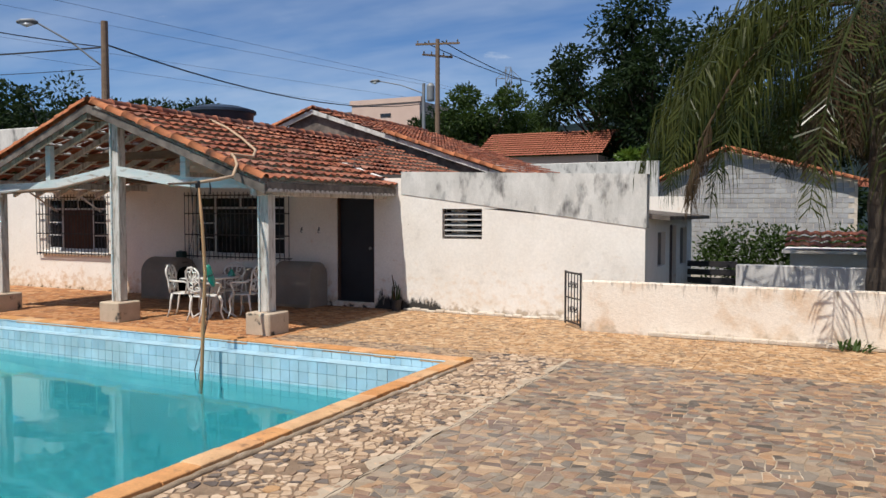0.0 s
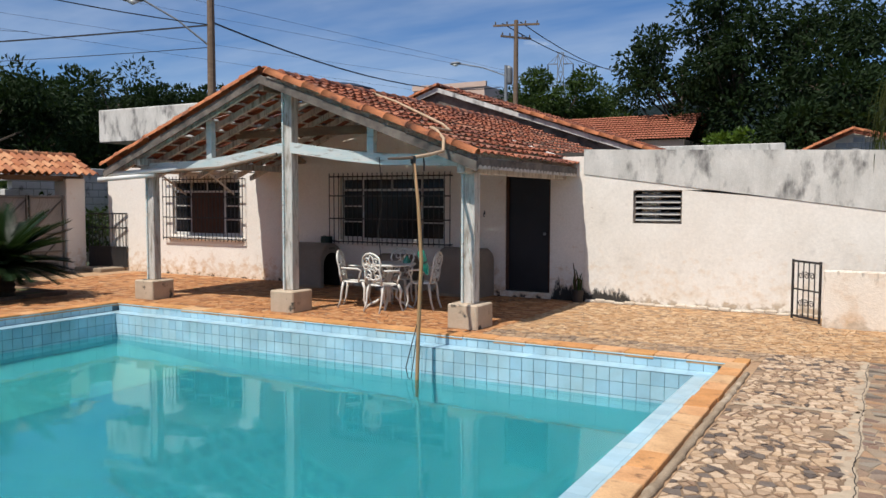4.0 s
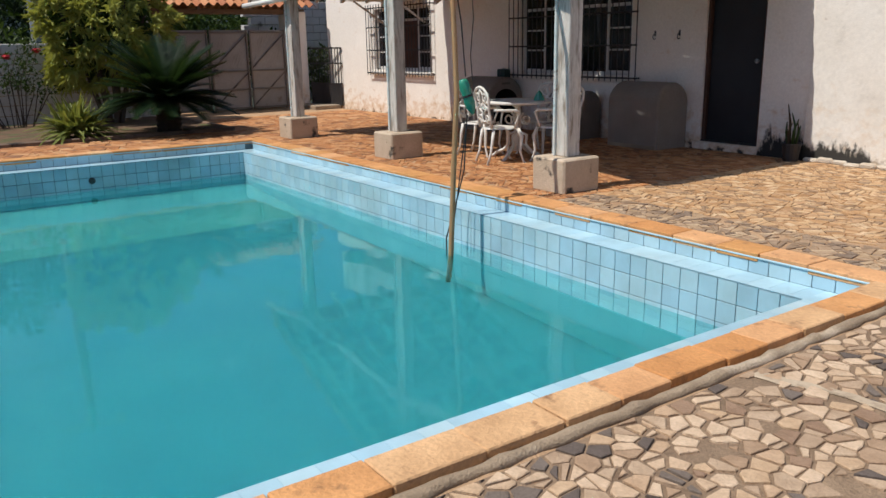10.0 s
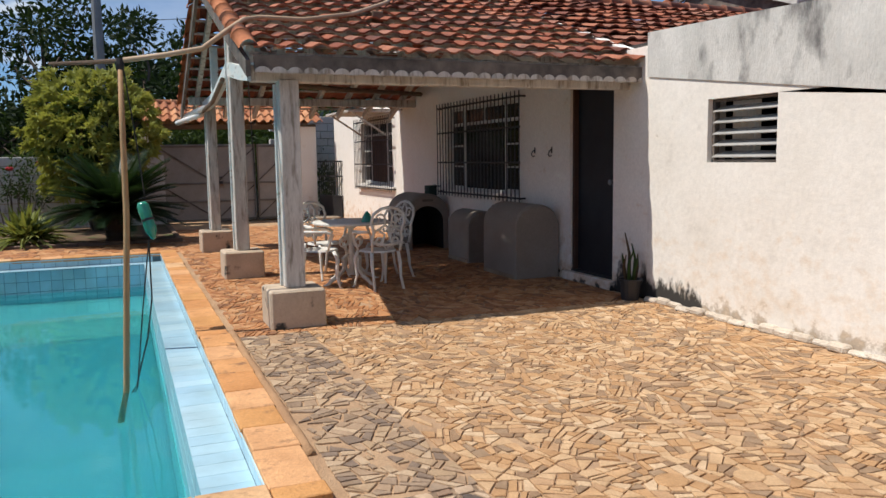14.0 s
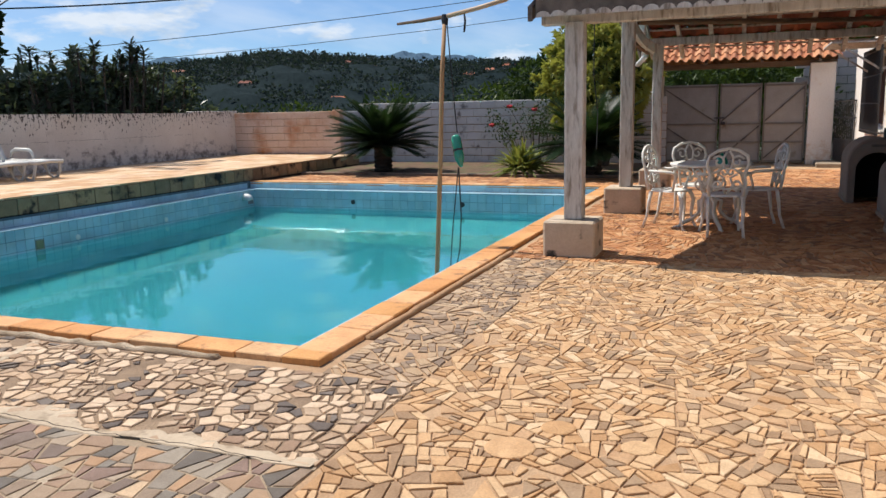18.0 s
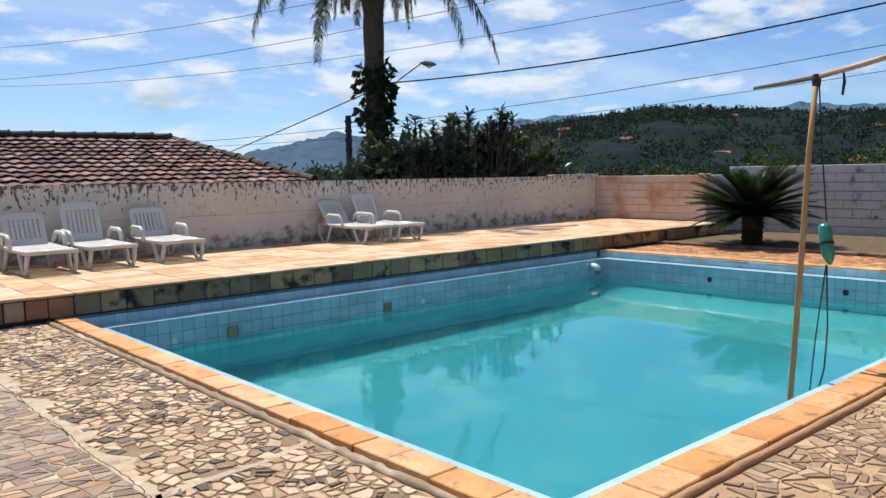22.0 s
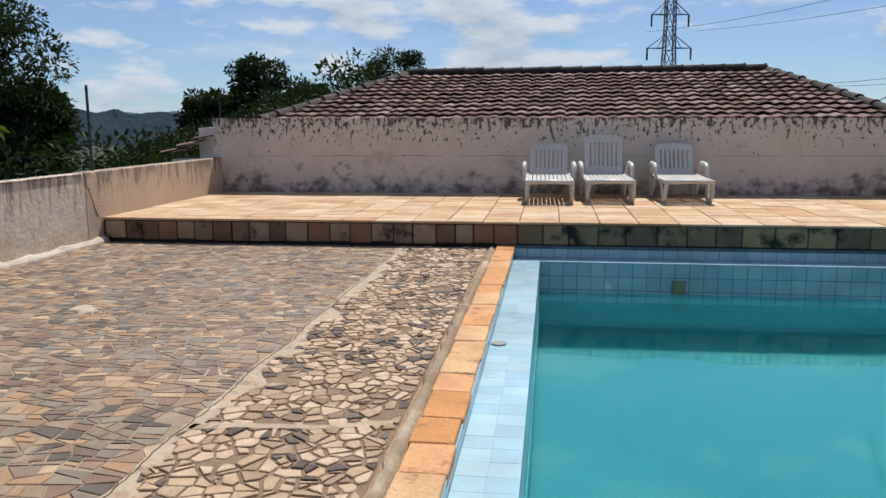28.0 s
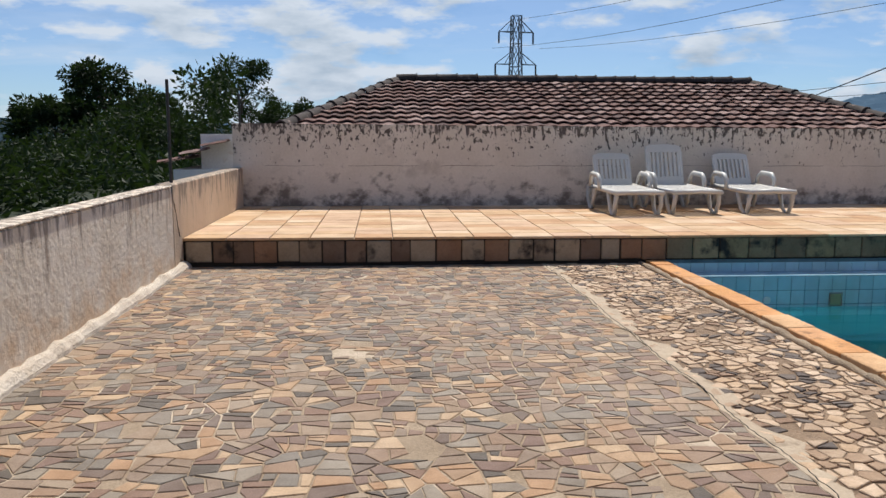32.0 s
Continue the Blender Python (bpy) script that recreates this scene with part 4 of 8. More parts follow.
part("shallow_bottom", Mesh().convex([(x, y, z) for x, z in ((IX0 - 0.01, -1.95), (-11.6, -1.95), (-11.6, -1.742), (IX0 - 0.01, -1.15)) for y in (IY0 - 0.01, IY1 + 0.01)],
                                     [(0, 2, 3, 1), (2, 4, 5, 3), (4, 6, 7, 5), (6, 0, 1, 7), (0, 2, 4, 6), (1, 3, 5, 7)]), POOL_SHALLOW, pool, "shallow end, its plaster painted paler for the brightness of thin water")
DEEP = LEDGE_Z - 0.012 - 5 * 0.152
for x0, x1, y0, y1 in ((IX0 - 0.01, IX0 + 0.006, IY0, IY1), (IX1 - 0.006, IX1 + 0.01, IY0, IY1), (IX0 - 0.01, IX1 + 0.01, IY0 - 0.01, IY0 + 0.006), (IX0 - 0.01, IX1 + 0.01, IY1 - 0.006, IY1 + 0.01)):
    part("pool_side", Mesh().box(x0, x1, y0, y1, -1.74, DEEP), POOL_SIDE, pool, "turquoise plaster below the tiles, painted paler to offset its shade")
wv = Mesh()
wv.add([(IX0 - 0.009, IY0 - 0.009, WATER_Z), (IX1 + 0.009, IY0 - 0.009, WATER_Z), (IX1 + 0.009, IY1 + 0.009, WATER_Z), (IX0 - 0.009, IY1 + 0.009, WATER_Z)], [(0, 1, 2, 3)])
water = thing("pool_water", "still murky turquoise pool water", "water", wv, WATER, "structure")
water.visible_shadow = False

# ---- roofs ----
def clay_tile(w=0.215, l=0.40, h=0.045, lip=0.034):
    """One pressed clay tile; local x across, y up the slope, z out."""
    prof = [(0.0, 0.010), (0.06, 0.0), (0.22, 0.0), (0.36, 0.55), (0.52, 1.0), (0.68, 1.0), (0.84, 0.55), (0.97, 0.12), (1.04, 0.10)]
    vs = []
    for v, lift in ((0.0, lip), (l, 0.0)):
        vs += [(u * w, v, lift + q * h) for u, q in prof]
    vs += [(u * w, 0.0, lip + q * h - 0.018) for u, q in prof]
    n = len(prof)
    fs = [(i, i + 1, n + i + 1, n + i) for i in range(n - 1)] + [(2 * n + i, 2 * n + i + 1, i + 1, i) for i in range(n - 1)]
    return Mesh().add(vs, fs)


def slope_frame(low_a, low_b, high_a):
    """Pose with x along the eave, y up the slope, z out of it."""
    a, x = Vector(low_a), (Vector(low_b) - Vector(low_a)).normalized()
    y = Vector(high_a) - a
    y = (y - x * y.dot(x)).normalized()
    z = x.cross(y)
    return Matrix(((x.x, y.x, z.x, a.x), (x.y, y.y, z.y, a.y), (x.z, y.z, z.z, a.z), (0, 0, 0, 1)))


def tile_field(low_a, low_b, high_a, inside=None, seed=1, step=0.345, w=0.215, rough=1.0):
    """Places of all tiles of a slope, with slight unevenness."""
    f = slope_frame(low_a, low_b, high_a)
    width, run = (Vector(low_b) - Vector(low_a)).length, (Vector(high_a) - Vector(low_a))
    run = run.dot(f.col[1].xyz)
    rnd, spots = random.Random(seed), []
    sag = [rnd.uniform(-0.012, 0.012) for _ in range(64)]
    for j in range(int(run / step)):
        for i in range(int(width / w)):
            u, v = i * w, j * step
            if inside and not inside(u + w / 2, v + step / 2, width, run):
                continue
            spots.append(f @ Matrix.Translation((u + rnd.uniform(-0.006, 0.006) * rough, v + rnd.uniform(-0.015, 0.015) * rough, rough * (sag[i % 64] * 0.6 + rnd.uniform(-0.006, 0.006))))
                         @ Matrix.Rotation(rnd.uniform(-0.02, 0.02) * rough, 4, "Z") @ Matrix.Rotation(rnd.uniform(-0.012, 0.012) * rough, 4, "Y"))
    return spots


TILE = clay_tile(h=0.032, lip=0.074)
TILE_DATA = TILE.data("roof_tile", ROOF_TILE)


def joined_tiles(spots, mesh=TILE):
    out = Mesh()
    for m in spots:
        out.add(mesh.v, mesh.f, m)
    return out


def ridge_row(a, b, r=0.085, l=0.36, seed=2, mat=RIDGE_TILE, parent=None, separate=True, over=0.03):
    """A row of half-round ridge tiles from a to b."""
    a, b = Vector(a), Vector(b)
    d = (b - a)
    n = max(1, int(d.length / l))
    x = d.normalized()
    side = x.cross(Vector((0, 0, 1))).normalized()
    up = side.cross(x)
    base, rnd = Mesh(), random.Random(seed)
    vs, fs, k = [], [], 9
    for q, (s, rr) in enumerate(((0.0, 1.12), (0.06, 1.12), (0.061, 1.0), (1.0, 0.92))):
        vs += [(s * (l + over), rr * r * math.cos(math.pi * i / (k - 1)), rr * r * math.sin(math.pi * i / (k - 1))) for i in range(k)]
    vs += [(0, 0.9 * r * math.cos(math.pi * i / (k - 1)), 0.9 * r * math.sin(math.pi * i / (k - 1))) for i in range(k)]
    for q in range(3):
        fs += [(q * k + i, q * k + i + 1, (q + 1) * k + i + 1, (q + 1) * k + i) for i in range(k - 1)]
    fs += [(4 * k + i, 4 * k + i + 1, i + 1, i) for i in range(k - 1)]
    base.add(vs, fs)
    f = Matrix(((x.x, side.x, up.x, 0), (x.y, side.y, up.y, 0), (x.z, side.z, up.z, 0), (0, 0, 0, 1)))
    joint = Mesh()
    data = base.data("ridge_tile", mat, True) if separate else None
    for i in range(n):
        m = Matrix.Translation(a + x * (i * d.length / n) + up * rnd.uniform(-0.008, 0.008)) @ f @ Matrix.Rotation(rnd.uniform(-0.05, 0.05), 4, "X") @ Matrix.Rotation(rnd.uniform(-0.02, 0.02), 4, "Z")
        if separate:
            share("ridge_tile", data, parent, m)
        else:
            joint.add(base.v, base.f, m)
    return joint


RX, RZ = -11.32, 3.66           # porch ridge
EL, ER = (-14.95, 2.27), (-7.60, 2.27)
RY0, RY1 = 9.32, 18.9
RYM = 13.62
porch_roof = thing("porch_roof", "sagging porch roof of weathered red clay tiles on white rafters", "roof", None)
for m in tile_field((ER[0], RY0 + 0.1, ER[1] + 0.03), (ER[0], RYM, ER[1] + 0.03), (RX, RY0 + 0.1, RZ + 0.03), seed=11):
    share("roof_tile", TILE_DATA, porch_roof, m)
far_tiles = joined_tiles(tile_field((ER[0], RYM, ER[1] + 0.03), (ER[0], RY1, ER[1] + 0.03), (RX, RYM, RZ + 0.03), seed=13))
part("rear_slope_tiles", far_tiles, ROOF_TILE, porch_roof, kind="stuff")
left_tiles = joined_tiles(tile_field((EL[0], RY1, EL[1] + 0.03), (EL[0], RY0 + 0.1, EL[1] + 0.03), (RX, RY1, RZ + 0.03), seed=12))
part("left_slope_tiles", left_tiles, ROOF_TILE, porch_roof, kind="stuff")
ridge_row((RX, RY0 + 0.15, RZ + 0.02), (RX, RY1, RZ + 0.03), 0.10, mat=ROOF_TILE, parent=porch_roof, seed=3)
ridge_row((RX + 0.14, RY0 + 0.06, RZ + 0.0), (ER[0] - 0.02, RY0 + 0.06, ER[1] + 0.07), 0.085, seed=4, parent=porch_roof)
ridge_row((EL[0], RY0 + 0.06, EL[1] + 0.05), (RX + 0.02, RY0 + 0.06, RZ + 0.04), 0.085, seed=5, parent=porch_roof)
# barge boards, fascia with scalloped lower edge, rafters, battens
slope_r, slope_l = (ER[1] - RZ) / (ER[0] - RX), (EL[1] - RZ) / (EL[0] - RX)
for x0, z0, x1, z1 in ((RX, RZ - 0.02, ER[0], ER[1] - 0.02), (EL[0], EL[1] - 0.02, RX, RZ - 0.02)):
    part("barge_board", Mesh().convex([(x0, RY0 + 0.03, z0), (x1, RY0 + 0.03, z1), (x1, RY0 + 0.03, z1 - 0.13), (x0, RY0 + 0.03, z0 - 0.13),
                                       (x0, RY0 + 0.07, z0), (x1, RY0 + 0.07, z1), (x1, RY0 + 0.07, z1 - 0.13), (x0, RY0 + 0.07, z0 - 0.13)],
                                      [(0, 1, 2, 3), (4, 5, 6, 7), (0, 1, 5, 4), (1, 2, 6, 5), (2, 3, 7, 6), (3, 0, 4, 7)]), FASCIA, porch_roof, "grey weathered barge board")
fa = Mesh()
for k in range(20):
    y = RY0 + 0.1 + k * 0.2
    fa.box(ER[0] - 0.04, ER[0] - 0.01, y, y + 0.2, ER[1] - 0.10 + 0.010 * math.sin(k * 1.9), ER[1] + 0.03)
part("fascia", fa, FASCIA, porch_roof, "sooty grey eave fascia")
sc = Mesh()
for k in range(30):
    y = RY0 + 0.1 + k * 0.1333
    n = 8
    vs = [(ER[0] - 0.004 - d, y + 0.0667 + 0.066 * math.cos(math.pi * i / n), ER[1] - 0.115 + 0.050 * math.sin(math.pi * i / n)) for d in (0, 0.030) for i in range(n + 1)]
    sc.convex(vs, [tuple(range(n + 1)), tuple(range(n + 1, 2 * n + 2))] + [(i, i + 1, n + 2 + i, n + 1 + i) for i in range(n)])
part("scalloped_trim", sc, PAINTED_WOOD, porch_roof, "white scalloped closing strip under the tiles")
for k in range(9):
    y = RY0 + 0.25 + k * 0.49
    for (xa, za), nm in (((ER[0] - 0.05, ER[1]), "rafter"), ((EL[0] + 0.05, EL[1]), "rafter")):
        part(nm, Mesh().convex([(xa, y - 0.03, za - 0.02), (RX, y - 0.03, RZ - 0.02), (RX, y - 0.03, RZ - 0.12), (xa, y - 0.03, za - 0.12),
                                (xa, y + 0.03, za - 0.02), (RX, y + 0.03, RZ - 0.02), (RX, y + 0.03, RZ - 0.12), (xa, y + 0.03, za - 0.12)],
                               [(0, 1, 2, 3), (4, 5, 6, 7), (0, 1, 5, 4), (1, 2, 6, 5), (2, 3, 7, 6), (3, 0, 4, 7)]), PAINTED_WOOD, porch_roof)
for side, (xa, za) in ((1, ER), (-1, EL)):
    run = math.hypot(xa - RX, za - RZ)
    for k in range(11):
        q = (k + 0.4) * 0.345 / run
        x, z = xa + (RX - xa) * q, za + (RZ - za) * q
        part("batten", Mesh().box(x - 0.022, x + 0.022, RY0 + 0.08, RYM - 0.4, z - 0.012, z + 0.014), PAINTED_WOOD, porch_roof)
part("ridge_beam", Mesh().box(RX - 0.05, RX + 0.05, RY0 + 0.08, WALL_Y, RZ - 0.26, RZ - 0.12), RAW_WOOD, porch_roof)
part("purlin", Mesh().box(-7.93, -7.81, RY0 + 0.1, WALL_Y, 2.10, 2.24, 0.008), PAINTED_WOOD, porch_roof, "white eave purlin on the outer posts")
part("purlin", Mesh().box(-14.2, -14.08, RY0 + 0.1, WALL_Y, 2.32, 2.44, 0.008), PAINTED_WOOD, porch_roof)
part("cross_beam", Mesh().box(-11.06, -10.94, 9.80, WALL_Y, 2.44, 2.60, 0.008), PAINTED_WOOD, porch_roof, "cream beam from the middle post to the wall")
part("tie_beam", Mesh().box(-13.3, -9.1, 10.9, 11.02, 2.84, 2.98, 0.008), RAW_WOOD, porch_roof, "brown cross tie under the rafters")
# posts on pads, bent front ties
POSTS = ((-14.15, 9.74, 2.36, 0.17), (-11.03, 9.72, 3.42, 0.18), (-7.87, 9.72, 2.12, 0.19))
for x, y, top, wd in POSTS:
    pad = thing("post_pad", "square concrete post base with dark mould", "post base", Mesh().box(-0.23, 0.23, -0.24, 0.24, 0, 0.345, 0.018), CONCRETE_PAD, group="porch post bases", at=pose(x, y, -0.012))
    post = thing("porch_post", "square timber porch post with flaking white and blue paint", "post", None, group="porch posts", at=pose(x, y, 0.333))
    part("shaft", Mesh().box(-wd / 2 + 0.03, wd / 2, -wd / 2 + 0.02, wd / 2, 0, top - 0.333, 0.008), PAINTED_WOOD, post)
    part("edge_board", Mesh().box(-wd / 2 - 0.005, -wd / 2 + 0.027, -wd / 2, wd / 2 - 0.03, 0, top - 0.36, 0.006), BLUE_WOOD, post, "pale blue flaking board")


def bent_beam(name, pts, hgt, wid, mat, parent, label):
    m = Mesh()
    vs = []
    for x, y, z in pts:
        vs += [(x, y - wid / 2, z), (x, y + wid / 2, z), (x, y + wid / 2, z - hgt), (x, y - wid / 2, z - hgt)]
    fs = [(0, 1, 2, 3), tuple(range(len(vs) - 4, len(vs)))[::-1]]
    for i in range(len(pts) - 1):
        for k in range(4):
            a, b = 4 * i + k, 4 * i + (k + 1) % 4
            fs.append((a, a + 4, b + 4, b))
    m.add(vs, fs)
    return part(name, m, mat, parent, label)


bent_beam("front_tie", [(-14.3, 9.66, 2.36), (-13.0, 9.66, 2.38), (-12.3, 9.66, 2.44), (-11.1, 9.66, 2.62)], 0.15, 0.07, BLUE_WOOD, porch_roof, "bowed pale blue tie beam")
bent_beam("front_tie", [(-10.95, 9.66, 2.62), (-9.9, 9.66, 2.47), (-9.2, 9.66, 2.40), (-7.7, 9.66, 2.36)], 0.16, 0.07, BLUE_WOOD, porch_roof, "bowed pale blue tie beam")
for x, z0, z1 in ((-12.66, 2.40, 3.02), (-9.46, 2.40, 2.86)):
    part("queen_post", Mesh().box(x - 0.06, x + 0.06, 9.62, 9.72, z0, z1, 0.006), BLUE_WOOD, porch_roof)

# main roof behind, with its gable over the wall
main_roof = thing("main_roof", "dark weathered clay-tiled roof with orange verge tiles", "roof", None)
MX, MZ, MY0, MY1 = -13.69, 4.80, 19.0, 26.0
MRX, MRZ, MLX, MLZ = -5.9, 2.24, -19.6, 2.85
part("right_slope_tiles", joined_tiles(tile_field((MRX, MY0, MRZ), (MRX, MY1, MRZ), (MX, MY0, MZ), seed=21)), ROOF_TILE, main_roof, kind="stuff")
part("left_slope_tiles", joined_tiles(tile_field((MLX, MY1, MLZ), (MLX, MY0, MLZ), (MX, MY1, MZ), seed=22)), ROOF_TILE, main_roof, kind="stuff")
ridge_row((MX, MY0, MZ + 0.02), (MX, MY1, MZ + 0.02), 0.10, mat=ROOF_TILE, seed=23, parent=main_roof)
ridge_row((MX + 2.4, MY0 - 0.02, MZ - 0.79 + 0.04), (MRX, MY0 - 0.02, MRZ + 0.05), 0.09, seed=24, parent=main_roof)
ridge_row((MX - 2.4, MY0 - 0.02, MZ - 0.79 + 0.04), (MX, MY0 - 0.02, MZ + 0.04), 0.09, seed=25, parent=main_roof)
for x0, z0, x1, z1 in ((MX, MZ, MRX, MRZ), (MLX, MLZ, MX, MZ)):
    part("barge_board", Mesh().convex([(x0, MY0 - 0.03, z0), (x1, MY0 - 0.03, z1), (x1, MY0 - 0.03, z1 - 0.12), (x0, MY0 - 0.03, z0 - 0.12),
                                       (x0, MY0 + 0.02, z0), (x1, MY0 + 0.02, z1), (x1, MY0 + 0.02, z1 - 0.12), (x0, MY0 + 0.02, z0 - 0.12)],
                                      [(0, 1, 2, 3), (4, 5, 6, 7), (0, 1, 5, 4), (1, 2, 6, 5), (2, 3, 7, 6), (3, 0, 4, 7)]), PARAPET, main_roof, "grey weathered barge board")
part("gable_wall", Mesh().convex([(MLX, MY0 + 0.1, 2.3), (MRX, MY0 + 0.1, 2.4), (MX, MY0 + 0.1, MZ - 0.06), (MLX, MY0 + 0.2, 2.3), (MRX, MY0 + 0.2, 2.4), (MX, MY0 + 0.2, MZ - 0.06)],
                                 [(0, 1, 2), (3, 4, 5), (0, 1, 4, 3), (1, 2, 5, 4), (2, 0, 3, 5)]), FASCIA, main_roof)


# ---- windows, grilles, door ----
def window_unit(name, x0, x1, z0, z1, label, shutter):
    y = WALL_Y + 0.07
    ob = thing(name, label, "window", None, kind="structure")
    w, side = x1 - x0, 0.50
    tz = z1 - 0.28
    fr = Mesh()
    for a, b, c, d in ((x0, x1, z0, z0 + 0.05), (x0, x1, z1 - 0.05, z1), (x0, x0 + 0.05, z0, z1), (x1 - 0.05, x1, z0, z1),
                       (x0 + side, x0 + side + 0.045, z0, z1), (x1 - side - 0.045, x1 - side, z0, z1), (x0, x1, tz, tz + 0.045),
                       (x0 + w / 2 - 0.02, x0 + w / 2 + 0.02, tz, z1)):
        fr.box(a, b, y, y + 0.05, c, d, 0.006)
    frame_ob = part("window_frame", fr, WHITE_FRAME, ob)
    for xa, xb in ((x0 + 0.05, x0 + side), (x1 - side, x1 - 0.05)):
        for k in range(3):
            h = (tz - z0 - 0.05) / 3
            part("pane", Mesh().box(xa, xb, y + 0.02, y + 0.026, z0 + 0.05 + k * h + 0.02, z0 + 0.05 + (k + 1) * h - 0.005), DARK_PANE, ob)
            part("glazing_bar", Mesh().box(xa, xb, y + 0.005, y + 0.045, z0 + 0.05 + k * h - 0.005, z0 + 0.05 + k * h + 0.02), WHITE_FRAME, ob)
    for k in range(4):
        xa = x0 + 0.05 + k * (w - 0.1) / 4
        part("pane", Mesh().box(xa + 0.02, xa + (w - 0.1) / 4 - 0.02, y + 0.02, y + 0.026, tz + 0.045, z1 - 0.05), DARK_PANE, ob)
    xa, xb = x0 + side + 0.045, x1 - side - 0.045
    if shutter:
        n = int((xb - xa) / 0.085)
        for k in range(n):
            part("shutter_board", Mesh().box(xa + k * (xb - xa) / n + 0.004, xa + (k + 1) * (xb - xa) / n - 0.004, y + 0.01, y + 0.04, z0 + 0.05, tz, 0.004), DARK_WOOD, ob)
    else:
        # open middle closed by a black sheet that paints the unlit room
        part("pane", Mesh().box(xa, xb, y + 0.02, y + 0.026, z0 + 0.05, tz), DARK_PANE, ob, "black sheet standing for the dark open middle")
    part("window_sill", Mesh().box(x0 - 0.12, x1 + 0.12, WALL_Y - 0.055, WALL_Y + 0.02, z0 - 0.10, z0 - 0.02, 0.01), WHITE_WALL, ob)
    return ob


def window_grille(x0, x1, z0, z1, n, group):
    ob = thing("window_grille", "black iron bars bolted over a window", "grille", None, group=group)
    y = WALL_Y - 0.09
    bar = Mesh().tube([(0, 0, z0), (0, 0, z1)], 0.0085, 6).data("bar", BLACK_IRON)
    for k in range(n):
        share("bar", bar, ob, Matrix.Translation((x0 + k * (x1 - x0) / (n - 1), y, 0)))
    for z in (z0 + 0.05, z0 + (z1 - z0) * 0.36, z0 + (z1 - z0) * 0.68, z1 - 0.07):
        part("cross_rail", Mesh().box(x0 - 0.01, x1 + 0.01, y - 0.004, y + 0.014, z - 0.012, z + 0.012), BLACK_IRON, ob)
    for x in (x0, x1):
        for z in (z0 + 0.05, z1 - 0.07):
            part("wall_bracket", Mesh().box(x - 0.01, x + 0.01, y, WALL_Y, z - 0.012, z + 0.012), BLACK_IRON, ob)


window_unit("window_1", *WIN1, "white metal window with a closed brown shutter", True)
window_unit("window_2", *WIN2, "wide white metal window with dark panes", False)
window_grille(-17.76, -15.26, 0.80, 2.27, 23, "window grilles")
window_grille(-12.88, -10.06, 0.85, 2.28, 25, "window grilles")
d1 = thing("door_1", "plain dark navy door set deep in its brown frame", "door", None, kind="structure")
dm = Mesh()
for a, b, c, d in ((-8.96, -8.92, 0.10, 2.27), (-8.13, -8.09, 0.10, 2.27), (-8.96, -8.09, 2.23, 2.27)):
    dm.box(a, b, WALL_Y + 0.03, WALL_Y + 0.13, c, d, 0.005)
part("door_frame", dm, DARK_WOOD, d1)
leaf = part("door_leaf", Mesh().box(-8.93, -8.12, WALL_Y + 0.09, WALL_Y + 0.13, 0.105, 2.25, 0.004), NAVY_DOOR, d1, "plain dark navy door leaf")
part("door_knob", Mesh().lathe([(0.012, 0.0), (0.014, 0.03), (0.028, 0.04), (0.03, 0.055), (0.015, 0.068)], 12, Matrix.Translation((-8.21, WALL_Y + 0.09, 1.15)) @ Matrix.Rotation(math.pi / 2, 4, "X")), STEEL, leaf)

# louvre vent
v = thing("louvre_window", "five-slat glass louvre window in a small opening", "window", None)
vf = Mesh()
x0, x1, z0, z1 = VENT
for a, b, c, d in ((x0, x1, z0, z0 + 0.025), (x0, x1, z1 - 0.025, z1), (x0, x0 + 0.03, z0, z1), (x1 - 0.03, x1, z0, z1)):
    vf.box(a, b, WALL_Y + 0.02, WALL_Y + 0.08, c, d, 0.004)
part("louvre_frame", vf, FASCIA, v)
for k in range(5):
    z = z0 + 0.07 + k * (z1 - z0 - 0.06) / 5
    part("slat", Mesh().box(x0 + 0.03, x1 - 0.03, -0.062, 0.062, -0.005, 0.005, 0.002, m=Matrix.Translation((0, WALL_Y + 0.05, z)) @ Matrix.Rotation(0.42, 4, "X")), SLAT_GLASS, v)

cu = Mesh()
for k in range(24):
    xa, xb = x0 + 0.10 + k * 0.013, x0 + 0.10 + (k + 1) * 0.013
    ya, yb = WALL_Y + 0.16 + 0.018 * math.sin(k * 1.1), WALL_Y + 0.16 + 0.018 * math.sin((k + 1) * 1.1)
    cu.add([(xa, ya, z0 + 0.02), (xb, yb, z0 + 0.02), (xb, yb, z1 - 0.02), (xa, ya, z1 - 0.02), (xa, ya + 0.004, z0 + 0.02), (xb, yb + 0.004, z0 + 0.02), (xb, yb + 0.004, z1 - 0.02), (xa, ya + 0.004, z1 - 0.02)], [(0, 1, 2, 3), (7, 6, 5, 4)])
part("curtain", cu, WHITE_FRAME, v, "folded white curtain behind the slats")

# coat hooks
for x in (-9.80, -9.38):
    hk = thing("wall_hook", "small black iron hook on the wall", "hook", None, group="wall hooks", at=pose(x, WALL_Y, 1.5) @ Matrix.Scale(0.75, 4))
    part("plate", Mesh().box(-0.018, 0.018, -0.012, 0, -0.03, 0.07, 0.004), BLACK_IRON, hk)
    part("hook", Mesh().tube([(0, -0.01, 0.03), (0, -0.05, 0.0), (0, -0.07, -0.05), (0.01, -0.05, -0.085), (0.02, -0.02, -0.07)], 0.009, 6), BLACK_IRON, hk)

